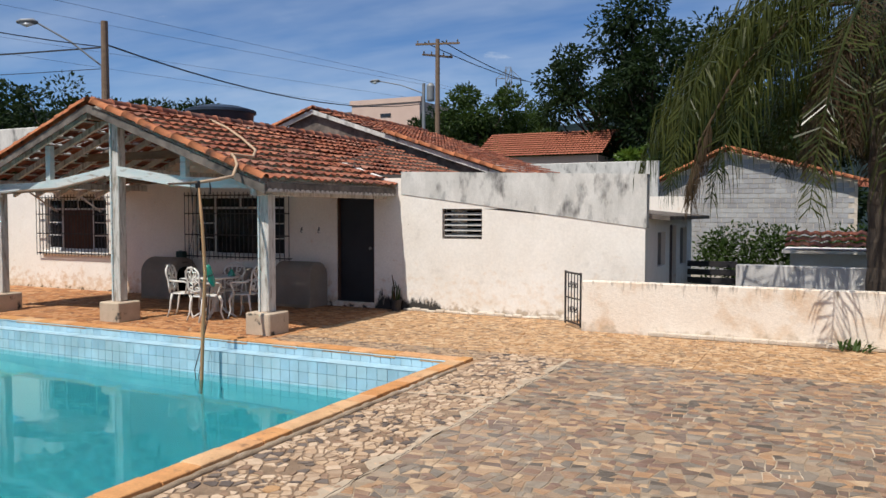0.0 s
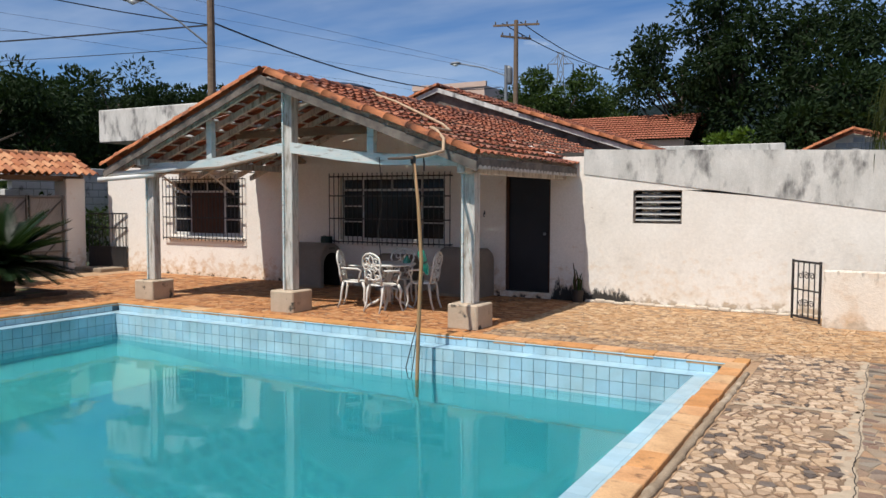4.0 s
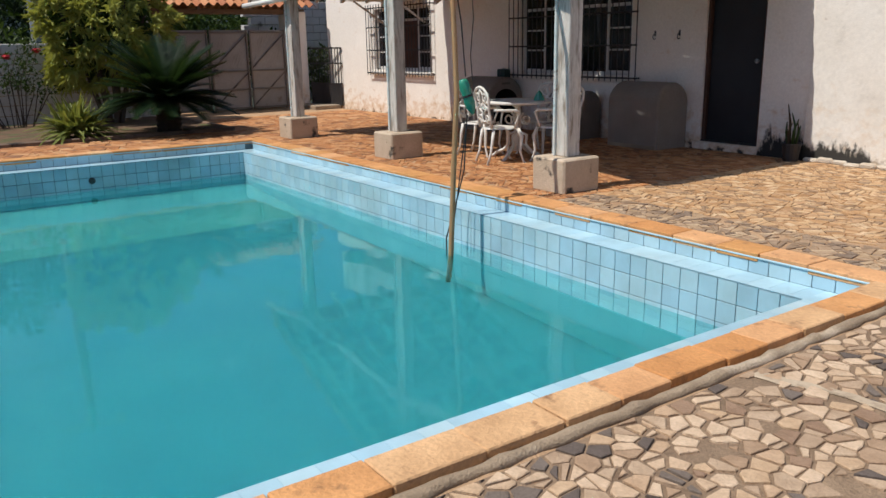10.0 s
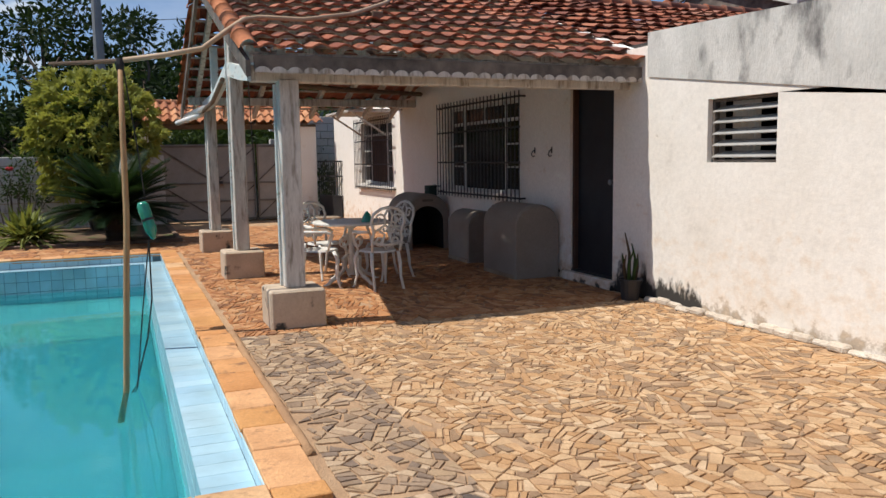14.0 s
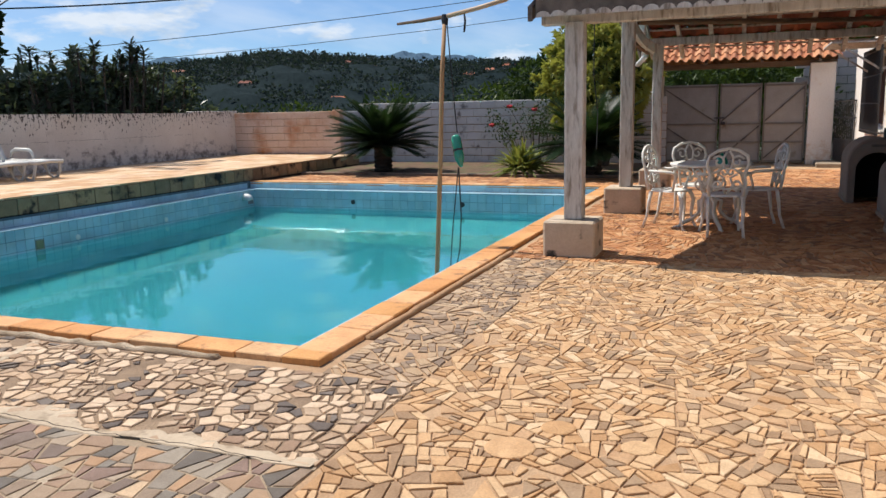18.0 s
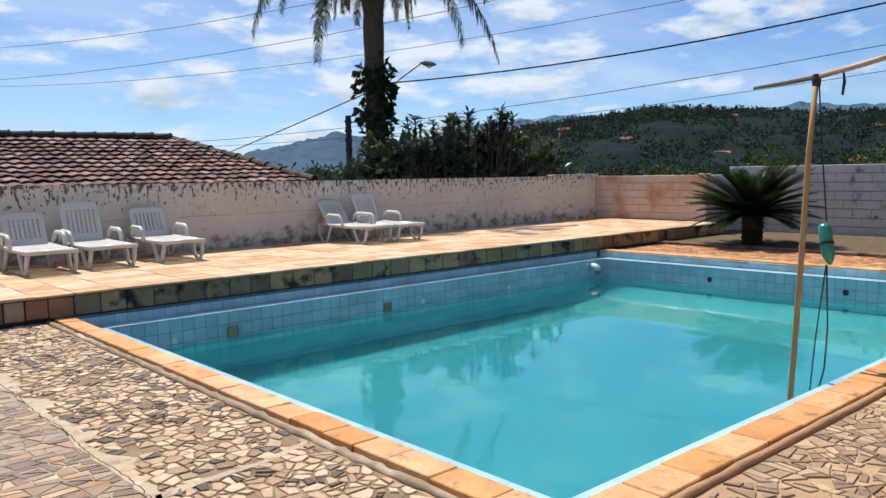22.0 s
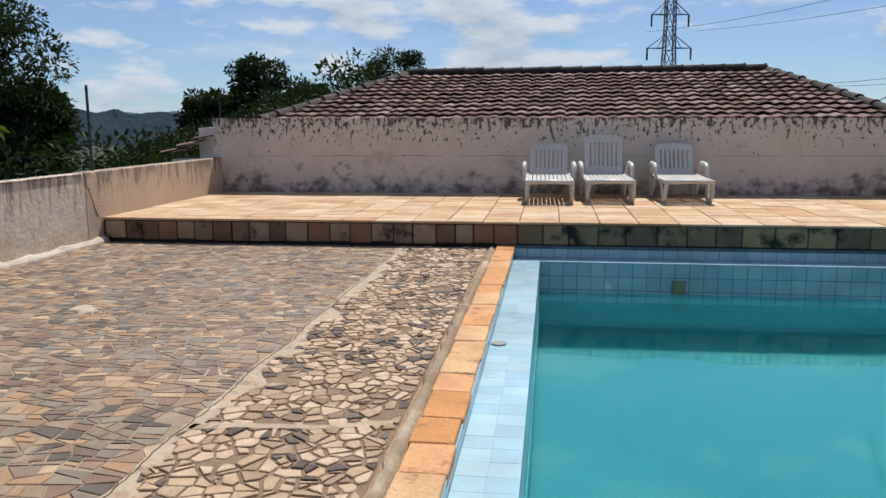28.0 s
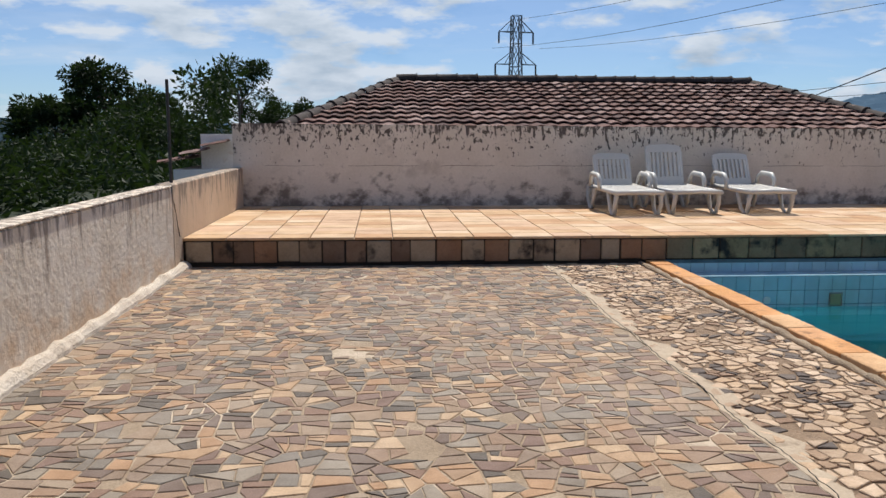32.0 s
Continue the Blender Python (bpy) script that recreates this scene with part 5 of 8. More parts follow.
# timber awning frame over the first window
aw = thing("window_awning", "white plank shelf on slanting struts over a window", "awning", None)
part("plank", Mesh().box(-17.25, -15.5, 12.38, 13.2, 2.32, 2.36, 0.006), PAINTED_WOOD, aw)
for x in (-17.15, -15.65):
    part("strut", Mesh().tube([(x, 12.5, 2.32), (x + 0.1, 13.19, 1.85)], 0.022, 4), PAINTED_WOOD, aw)

# pipes at the west end of the porch
for k, (a, b) in enumerate((((-14.95, 9.40, 2.17), (-13.4, 9.62, 2.25)), ((-15.0, 9.30, 2.08), (-13.9, 9.58, 2.16)))):
    pp = thing("pvc_pipe", "white plastic pipe laid along the porch beam", "pipe", None, group="white pipes on the porch")
    part("tube", Mesh().tube([a, b], 0.042, 12), PVC, pp, smooth=True)
    # the tube is closed; a black disc paints the shade inside it
    part("bore", Mesh().tube([Vector(a) - (Vector(b) - Vector(a)).normalized() * 0.004, a], 0.034, 12), SOOT_AND_SHADE, pp, "black disc painted for the shaded open end")
thing("long_pole", "thin brown pole lying along the porch beam", "pole", Mesh().tube([(-14.0, 9.60, 2.20), (-12.4, 9.60, 2.25), (-11.2, 9.60, 2.44)], 0.03, 8), RAW_WOOD)
thing("cross_pole", "bent brown pole slung under the porch rafters", "pole", Mesh().tube([(-11.0, 9.85, 2.40), (-12.2, 11.5, 2.43), (-13.8, 13.2, 2.52)], 0.035, 8), RAW_WOOD)


# ---- barbecue hoods ----
def barrel(name, label, x0, x1, y0, y1, h, opened):
    """A vaulted concrete hood lying along x; opened: hollow with an arch at its east end."""
    ob = thing(name, label, "barbecue", None, group="concrete barbecue hoods")
    r, yc = (y1 - y0) / 2, (y0 + y1) / 2
    n = 14
    arch = [(y0, 0.0)] + [(yc - r * math.cos(math.pi * i / n), h - r * 0.85 + r * 0.85 * math.sin(math.pi * i / n)) for i in range(n + 1)] + [(y1, 0.0)]
    m = Mesh()
    bev = 0.03
    rings = []
    for x, k in ((x0, 0.97), (x0 + bev, 1.0), (x1 - bev, 1.0), (x1, 0.965)):
        rings.append([(x, yc + (y - yc) * k, z * (k if z > 0 else 1)) for y, z in arch])
    c = len(arch)
    for ring in rings:
        m.v += ring
    for q in range(3):
        for i in range(c - 1):
            m.f.append((q * c + i, q * c + i + 1, (q + 1) * c + i + 1, (q + 1) * c + i))
    m.f.append(tuple(range(c))[::-1])
    if not opened:
        m.f.append(tuple(range(3 * c, 4 * c)))
    else:
        inner = [(x1 + 0.0, yc + (y - yc) * 0.72, z * 0.78) for y, z in arch]
        deep = [(x0 + 0.12, yc + (y - yc) * 0.72, z * 0.78) for y, z in arch]
        b = len(m.v)
        m.v += inner + deep
        for i in range(c - 1):
            m.f.append((3 * c + i, 3 * c + i + 1, b + i + 1, b + i))
    part("hood", m, TERRAZZO, ob, smooth=False)
    part("base_strip", Mesh().box(x0 + 0.03, x1 - 0.03, y0 - 0.012, y0 + 0.02, 0.0, 0.05, 0.006), CEMENT, ob, "rough cement foot")
    if opened:
        cv = Mesh()
        cv.v = inner + deep
        cv.f = [(i, c + i, c + i + 1, i + 1) for i in range(c - 1)] + [tuple(range(c, 2 * c))]
        part("fire_chamber", cv, SOOT_AND_SHADE, ob, "soot-blackened firing chamber")
        part("arch_plate", Mesh().box(x1 - 0.005, x1 + 0.006, yc - 0.09, yc + 0.09, h * 0.86, h * 0.86 + 0.035, 0.003), FASCIA, ob)
    return ob


barrel("barbecue_oven", "vaulted grey concrete oven with a sooty arched mouth", -13.52, -12.60, 12.46, 13.19, 0.88, True)
barrel("barbecue_hood", "small vaulted hood of washed-pebble concrete", -11.47, -10.75, 12.70, 13.17, 0.71, False)
barrel("barbecue_hood", "large vaulted hood of washed-pebble concrete", -10.06, -9.17, 12.60, 13.19, 0.88, False)
bx = thing("tool_box", "small dark green box on top of the oven", "box", None, at=pose(-12.85, 12.98, 0.86))
part("body", Mesh().box(-0.10, 0.10, -0.07, 0.07, -0.03, 0.14, 0.01), material("dark_green_paint", (0.03, 0.06, 0.05), (0.02, 0.04, 0.035), 5), bx)
part("clip", Mesh().box(-0.02, 0.02, -0.08, -0.07, 0.05, 0.10, 0.003), BLACK_IRON, bx)
tap = thing("wall_tap", "small brass tap on a wall pipe", "tap", None, at=pose(-13.0, WALL_Y, 0.98))
part("pipe", Mesh().tube([(0, 0, 0), (0, -0.12, 0), (0, -0.14, -0.05)], 0.013, 8), STEEL, tap)
part("handle", Mesh().box(-0.04, 0.04, -0.11, -0.09, 0.015, 0.03, 0.004), STEEL, tap)

# potted succulent by the door
pt = thing("potted_plant", "leggy dry cactus in a small black pot", "plant", None, at=pose(-7.50, 13.02, -0.005))
part("pot", Mesh().lathe([(0.085, 0.0), (0.11, 0.2), (0.12, 0.2), (0.12, 0.22), (0.10, 0.22), (0.095, 0.18), (0.0, 0.18)], 16), BLACK_IRON, pt, "black plastic pot")
rnd = random.Random(31)
for k in range(7):
    a, hh = k * 0.9, rnd.uniform(0.25, 0.62)
    part("stem", Mesh().tube([(0.04 * math.cos(a), 0.04 * math.sin(a), 0.17), (0.07 * math.cos(a), 0.07 * math.sin(a), 0.17 + hh * 0.6), (0.08 * math.cos(a + 0.6), 0.08 * math.sin(a + 0.6), 0.17 + hh)], [0.018, 0.015, 0.006], 5), LEAF_DRY if k % 2 else LEAF_MID, pt)


# ---- garden table and cast chairs ----
def scroll(cx, cz, r, turns=1.2, start=0.0, flip=1, n=14):
    return [(cx + flip * r * (1 - 0.7 * i / n) * math.cos(start + turns * 2 * math.pi * i / n), 0, cz + r * (1 - 0.7 * i / n) * math.sin(start + turns * 2 * math.pi * i / n)) for i in range(n + 1)]


def cast_chair(at):
    ch = thing("garden_chair", "white ornate cast-metal garden armchair with a pierced back", "chair", None, group="chairs round the garden table", at=at)
    seat = Mesh()
    seat.prism([(0.22 * math.cos(a) * (1.0 if math.sin(a) < 0 else 0.9), 0.21 * math.sin(a)) for a in [2 * math.pi * k / 20 for k in range(20)]], 0.425, 0.445, 0.008)
    part("seat", seat, WHITE_IRON, ch)
    for sx in (-1, 1):
        part("leg", Mesh().tube([(sx * 0.17, -0.16, 0.43), (sx * 0.195, -0.20, 0.33), (sx * 0.18, -0.185, 0.15), (sx * 0.20, -0.22, 0.03), (sx * 0.205, -0.24, 0.0)], [0.022, 0.024, 0.016, 0.013, 0.02], 7), WHITE_IRON, ch, smooth=True)
        part("leg", Mesh().tube([(sx * 0.165, 0.16, 0.43), (sx * 0.175, 0.18, 0.3), (sx * 0.17, 0.20, 0.15), (sx * 0.18, 0.25, 0.0)], [0.02, 0.02, 0.015, 0.016], 7), WHITE_IRON, ch, smooth=True)
        part("armrest", Mesh().tube([(sx * 0.20, 0.18, 0.66), (sx * 0.255, 0.05, 0.655), (sx * 0.255, -0.09, 0.65), (sx * 0.235, -0.15, 0.62), (sx * 0.225, -0.12, 0.53), (sx * 0.20, -0.10, 0.44)], [0.014, 0.018, 0.018, 0.018, 0.013, 0.013], 7), WHITE_IRON, ch, smooth=True)
    tilt = Matrix.Translation((0, 0.19, 0.44)) @ Matrix.Rotation(-0.16, 4, "X")
    rim = [(-0.17, 0, 0.0), (-0.185, 0, 0.14), (-0.165, 0, 0.22), (-0.205, 0, 0.33), (-0.185, 0, 0.42), (-0.10, 0, 0.475), (0, 0, 0.495), (0.10, 0, 0.475), (0.185, 0, 0.42), (0.205, 0, 0.33), (0.165, 0, 0.22), (0.185, 0, 0.14), (0.17, 0, 0.0)]
    part("back_frame", Mesh().tube(rim, 0.017, 7, tilt), WHITE_IRON, ch, smooth=True)
    fill = Mesh()
    for sx in (-1, 1):
        fill.tube(scroll(sx * 0.09, 0.36, 0.065, 1.1, 0.4, sx), 0.012, 5, tilt)
        fill.tube(scroll(sx * 0.09, 0.12, 0.06, 1.1, 3.6, sx), 0.012, 5, tilt)
        fill.tube([(sx * 0.01, 0, 0.47), (sx * 0.05, 0, 0.40), (sx * 0.035, 0, 0.30), (sx * 0.11, 0, 0.25), (sx * 0.17, 0, 0.23)], 0.013, 5, tilt)
        fill.tube([(sx * 0.0, 0, 0.02), (sx * 0.06, 0, 0.10), (sx * 0.03, 0, 0.19), (sx * 0.10, 0, 0.23)], 0.013, 5, tilt)
        fill.tube(scroll(sx * 0.035, 0.25, 0.04, 0.9, 1.5, sx), 0.012, 5, tilt)
    part("back_scrollwork", fill, WHITE_IRON, ch, "pierced floral scrollwork", smooth=True)
    part("back_rail", Mesh().tube([(-0.18, 0, 0.11), (0, 0, 0.07), (0.18, 0, 0.11)], 0.013, 6, tilt), WHITE_IRON, ch, smooth=True)
    return ch


TC = (-9.93, 10.83)
chair = cast_chair(pose(TC[0] + 0.55, TC[1] + 0.16, -0.01, 0, 0, -80))
for dx, dy, a in ((0.17, -0.42, 166), (-0.52, -0.20, 112), (-0.14, 0.50, 14)):
    copy_thing(chair, pose(TC[0] + dx, TC[1] + dy, -0.01, 0, 0, a))
tb = thing("garden_table", "round white cast-metal table on a scrolled pedestal", "table", None, at=pose(*TC, -0.01))
part("tabletop", Mesh().lathe([(0.0, 0.70), (0.43, 0.70), (0.445, 0.71), (0.445, 0.725), (0.435, 0.733), (0.0, 0.735)], 36), WHITE_IRON, tb)
part("pedestal", Mesh().lathe([(0.06, 0.10), (0.035, 0.2), (0.05, 0.3), (0.03, 0.42), (0.045, 0.55), (0.03, 0.64), (0.12, 0.70)], 12), WHITE_IRON, tb, smooth=True)
for k in range(4):
    m = Matrix.Rotation(k * math.pi / 2 + 0.4, 4, "Z")
    part("foot", Mesh().tube([(0.03, 0, 0.34), (0.13, 0, 0.30), (0.12, 0, 0.18), (0.20, 0, 0.10), (0.30, 0, 0.06), (0.36, 0, 0.015), (0.40, 0, 0.0)], [0.015, 0.02, 0.02, 0.022, 0.022, 0.02, 0.024], 7, m), WHITE_IRON, tb, smooth=True)
    part("scroll_bracket", Mesh().tube(scroll(0.12, 0.50, 0.085, 1.2, 2.0), 0.012, 6, m), WHITE_IRON, tb, smooth=True)
thing("cloth_rag", "crumpled green rag lying on the table", "cloth", Mesh().lathe([(0.07, 0.0), (0.06, 0.04), (0.035, 0.09), (0.01, 0.12)], 9), GREEN_PLASTIC, at=pose(TC[0] + 0.27, TC[1] + 0.12, 0.725))


# ---- loungers ----
def lounger(at, back_deg, back_len):
    lo = thing("sun_lounger", "white moulded plastic sun lounger with a raised slatted back", "lounger", None, group="loungers along the wall", at=at)
    s = Mesh()
    n = 10
    for k in range(n):                     # seat slats along the length
        x = -0.27 + k * 0.06
        s.convex([(x - 0.024, -0.95, 0.30), (x + 0.024, -0.95, 0.30), (x + 0.024, 0.15, 0.30 + 0.02), (x - 0.024, 0.15, 0.32),
                  (x - 0.024, -0.95, 0.32), (x + 0.024, -0.95, 0.32), (x + 0.024, 0.15, 0.34), (x - 0.024, 0.15, 0.34)],
                 [(0, 1, 2, 3), (4, 5, 6, 7), (0, 1, 5, 4), (1, 2, 6, 5), (2, 3, 7, 6), (3, 0, 4, 7)])
    part("seat_slats", s, WHITE_PLASTIC, lo, kind="stuff")
    fr = Mesh()
    for sx in (-1, 1):
        fr.tube([(sx * 0.315, -1.0, 0.30), (sx * 0.32, -0.4, 0.31), (sx * 0.32, 0.3, 0.33)], [0.03, 0.03, 0.03], 6, flat=1.2)
    fr.tube([(-0.32, -1.0, 0.305), (0, -1.01, 0.315), (0.32, -1.0, 0.305)], 0.032, 6)
    fr.tube([(-0.32, 0.16, 0.32), (0.32, 0.16, 0.32)], 0.028, 6)
    part("seat_frame", fr, WHITE_PLASTIC, lo, smooth=True)
    for sx in (-1, 1):
        part("front_leg", Mesh().tube([(sx * 0.30, -0.95, 0.30), (sx * 0.315, -0.93, 0.15), (sx * 0.305, -0.88, 0.02), (sx * 0.305, -0.80, 0.0), (sx * 0.305, -0.70, 0.06), (sx * 0.31, -0.60, 0.29)], [0.034, 0.03, 0.028, 0.026, 0.026, 0.032], 6), WHITE_PLASTIC, lo, smooth=True)
        part("rear_leg", Mesh().tube([(sx * 0.31, 0.02, 0.31), (sx * 0.32, 0.10, 0.10), (sx * 0.32, 0.14, 0.0), (sx * 0.32, 0.24, 0.0), (sx * 0.32, 0.36, 0.15), (sx * 0.32, 0.34, 0.33)], [0.034, 0.028, 0.026, 0.026, 0.028, 0.032], 6), WHITE_PLASTIC, lo, smooth=True)
        part("armrest", Mesh().tube([(sx * 0.36, -0.36, 0.30), (sx * 0.365, -0.34, 0.44), (sx * 0.365, -0.27, 0.505), (sx * 0.365, 0.02, 0.515), (sx * 0.36, 0.10, 0.47), (sx * 0.35, 0.14, 0.34)], [0.028, 0.03, 0.034, 0.036, 0.032, 0.028], 6), WHITE_PLASTIC, lo, smooth=True)
    b = Matrix.Translation((0, 0.16, 0.335)) @ Matrix.Rotation(radians(back_deg), 4, "X") @ Matrix.Scale(back_len, 4, (0, 1, 0))
    sl = Mesh()
    for k in range(8):
        x = -0.225 + k * 0.0643
        sl.box(x - 0.021, x + 0.021, 0.14, 0.60, -0.012, 0.008, 0.004, b)
    part("back_slats", sl, WHITE_PLASTIC, lo, kind="stuff")
    bf = Mesh()
    bf.box(-0.285, 0.285, 0.0, 0.15, -0.014, 0.012, 0.008, b)
    bf.box(-0.285, -0.24, 0.14, 0.62, -0.016, 0.014, 0.008, b)
    bf.box(0.24, 0.285, 0.14, 0.62, -0.016, 0.014, 0.008, b)
    bf.prism([(-0.285, 0.59), (0.285, 0.59), (0.275, 0.70), (0.20, 0.735), (0, 0.75), (-0.20, 0.735), (-0.275, 0.70)], -0.014, 0.012, 0.008, b)
    part("backrest", bf, WHITE_PLASTIC, lo)
    part("back_prop", Mesh().tube([(-0.2, 0.44, 0.16), (-0.2, 0.38, 0.5)], 0.014, 5), WHITE_PLASTIC, lo)
    return lo


for x, y, a, bd, bl in ((-4.72, -1.25, 181, 66, 0.68), (-5.55, -1.36, 182, 72, 0.84), (-6.61, -1.40, 182, 66, 0.68), (-10.26, -1.40, 187, 56, 0.72), (-10.97, -1.36, 188, 68, 0.80)):
    lounger(pose(x, y, DECK_Z, 0, 0, a), bd, bl)

# ---- pole with hose, cable and bottle in the pool ----
tp = thing("pump_pole", "tall bare wooden pole standing in the pool", "pole", None)
part("upright", Mesh().tube([(-7.84, 8.25, -1.2), (-7.87, 8.31, -0.4), (-7.87, 8.35, 0.3), (-7.86, 8.39, 1.0), (-7.91, 8.40, 1.7), (-7.99, 8.41, 2.25)], [0.026, 0.025, 0.025, 0.024, 0.023, 0.021], 8), BAMBOO, tp, smooth=True)
part("cross_branch", Mesh().tube([(-8.01, 7.89, 2.22), (-8.0, 8.15, 2.235), (-7.99, 8.43, 2.26)], [0.013, 0.018, 0.02], 7), RAW_WOOD, tp, "thin grey branch")
part("binding", Mesh().lathe([(0.03, -0.05), (0.036, 0.0), (0.03, 0.05)], 8, Matrix.Translation((-7.99, 8.41, 2.23))), RUBBER, tp, "black tape binding")
part("loose_tape", Mesh().tube([(-7.97, 8.62, 2.27), (-7.965, 8.63, 2.2), (-7.96, 8.62, 2.1)], [0.008, 0.012, 0.01], 5), RUBBER, tp, "dangling end of black tape")
thing("roof_hose", "cream hose bent from the pole up over the tiles", "hose", Mesh().tube(
    [(-7.99, 8.42, 2.26), (-7.95, 8.75, 2.31), (-7.93, 9.05, 2.37), (-8.05, 9.28, 2.55), (-8.25, 9.45, 2.68), (-8.45, 9.62, 2.74), (-8.35, 10.0, 2.72), (-8.8, 10.6, 2.88), (-9.6, 11.2, 3.16), (-10.3, 11.6, 3.42), (-10.9, 11.8, 3.62)], 0.022, 8), material("tan_hose", (0.50, 0.36, 0.24), (0.42, 0.29, 0.18), 4.0, 0.6, 0.1), smooth=True)
cb = thing("pump_cable", "black cable hanging from the pole into the water", "cable", None)
part("strand", Mesh().tube([(-7.99, 8.43, 2.22), (-7.93, 8.50, 1.6), (-7.93, 8.54, 1.14)], 0.006, 5), RUBBER, cb)
part("strand", Mesh().tube([(-7.93, 8.55, 0.80), (-7.98, 8.55, 0.3), (-8.06, 8.5, -0.05), (-8.1, 8.42, -0.35), (-8.0, 8.35, -0.6)], 0.007, 5), RUBBER, cb)
part("strand", Mesh().tube([(-7.92, 8.55, 0.80), (-7.95, 8.47, 0.2), (-8.02, 8.38, -0.6)], 0.006, 5), RUBBER, cb)
bo = thing("plastic_bottle", "green plastic bottle tied upside down over a cable joint", "bottle", None, at=pose(-7.92, 8.55, 0.97, 14, -10, 0))
part("body", Mesh().lathe([(0.012, -0.17), (0.02, -0.16), (0.045, -0.10), (0.05, -0.06), (0.046, 0.0), (0.05, 0.05), (0.05, 0.12), (0.035, 0.15), (0.012, 0.155)], 16), GREEN_PLASTIC, bo, smooth=True)
part("wrap", Mesh().lathe([(0.052, -0.01), (0.053, 0.0), (0.052, 0.01)], 16), RUBBER, bo, "black cord wrap")
thing("hanging_wire", "thin wire hanging from the porch beam", "wire", Mesh().tube([(-9.3, 9.62, 2.35), (-9.25, 9.63, 1.7), (-9.35, 9.66, 1.3), (-9.3, 9.66, 0.9)], 0.006, 5), RUBBER)

# pool fittings
for x in (-6.16, -8.62):
    lt = thing("pool_light", "small yellowed square pool light in the tiled wall", "pool light", None, group="pool lights", at=pose(x, IY0 + 0.004, -0.37))
    part("lens", Mesh().box(-0.06, 0.06, 0, 0.012, -0.06, 0.06, 0.01), material("yellowed_plastic", (0.30, 0.31, 0.17), (0.23, 0.25, 0.14), 6), lt)
    part("rim", Mesh().tube([(-0.07, 0.006, -0.07), (0.07, 0.006, -0.07), (0.07, 0.006, 0.07), (-0.07, 0.006, 0.07), (-0.07, 0.006, -0.07)], 0.006, 5), CEMENT, lt)
for x in (-9.3, -5.4, -11.2):
    io = thing("return_inlet", "small round white return inlet with a dark bore", "inlet", None, group="return inlets", at=pose(x, IY0 + 0.002, -0.37, -90))
    part("ring", Mesh().lathe([(0.018, 0.0), (0.04, 0.0), (0.04, 0.01), (0.02, 0.012)], 14), PVC, io)
    # flat black disc paints the shade of the hole
    part("bore", Mesh().lathe([(0.0, 0.006), (0.018, 0.006)], 12), SOOT_AND_SHADE, io)
for y in (4.2, 6.4):
    io = thing("return_inlet", "small round white return inlet with a dark bore", "inlet", None, group="return inlets", at=pose(IX0 + 0.002, y + 0.04, -0.31, 0, 90, 0))
    part("ring", Mesh().lathe([(0.03, 0.0), (0.045, 0.0), (0.045, 0.01), (0.03, 0.012)], 14), BLACK_IRON, io)
    # flat black disc in place of the hole's shade
    part("bore", Mesh().lathe([(0.0, 0.006), (0.03, 0.006)], 12), SOOT_AND_SHADE, io)
sk = thing("fill_spout", "stubby white pipe elbow over the pool ledge", "pipe", None, at=pose(-13.42, IY0, -0.22))
part("elbow", Mesh().tube([(0, -0.02, 0), (0, 0.10, 0.0), (0, 0.145, -0.02), (0, 0.16, -0.07)], [0.06, 0.062, 0.062, 0.058], 14), PVC, sk, smooth=True)
part("collar", Mesh().tube([(0, 0.158, -0.065), (0, 0.165, -0.13)], 0.05, 12), STEEL, sk)
dr = thing("ledge_drain", "round grey drain grating in the pool ledge", "drain", None, at=pose(-4.412, 5.40, LEDGE_Z + 0.004) @ Matrix.Scale(0.72, 4))
part("rim", Mesh().lathe([(0.05, 0.0), (0.075, 0.0), (0.075, 0.008), (0.05, 0.008)], 20), STEEL, dr)
for k in range(5):
    part("slot_bar", Mesh().box(-0.05, 0.05, -0.045 + k * 0.02, -0.036 + k * 0.02, 0.001, 0.006), FASCIA, dr)

# ---- west: garden gate, pillars, roof, iron side gate ----
gate = thing("steel_gate", "grey sheet-steel double gate with diagonal braces and a padlock", "gate", None)
GX = -20.25
for y0, y1 in ((9.20, 10.43), (10.47, 11.37), (11.41, 12.29)):
    leaf = part("gate_leaf", Mesh().box(GX - 0.02, GX - 0.012, y0, y1, 0.03, 1.83), GATE_PAINT, gate)
    rails = Mesh()
    for z in (0.07, 0.50, 0.92, 1.78):
        rails.box(GX - 0.012, GX + 0.03, y0, y1, z - 0.02, z + 0.02, 0.005)
    for y in (y0 + 0.02, y1 - 0.02):
        rails.box(GX - 0.012, GX + 0.03, y - 0.02, y + 0.02, 0.03, 1.83, 0.005)
    part("leaf_frame", rails, GATE_RAIL, leaf)
    for za, zb in ((0.94, 1.76), (0.09, 0.90)):
        ya, yb = (y1, y0) if y0 < 10 else (y0, y1)
        part("brace", Mesh().tube([(GX + 0.010, ya, za), (GX + 0.010, yb, zb)], 0.020, 4), FASCIA, leaf)
    for k in range(9):
        q = y0 + (k + 0.5) * (y1 - y0) / 9
        part("pressed_rib", Mesh().tube([(GX - 0.010, max(y0, q - 0.25), 0.95), (GX - 0.010, min(y1, q + 0.25), 1.75)], 0.006, 4), GATE_PAINT, leaf)
part("bolt", Mesh().tube([(GX + 0.04, 10.36, 1.06), (GX + 0.04, 10.58, 1.06)], 0.015, 6), BLACK_IRON, gate)
part("padlock", Mesh().box(GX + 0.03, GX + 0.06, 10.50, 10.60, 0.90, 0.97, 0.01), BLACK_IRON, gate, "dark padlock")
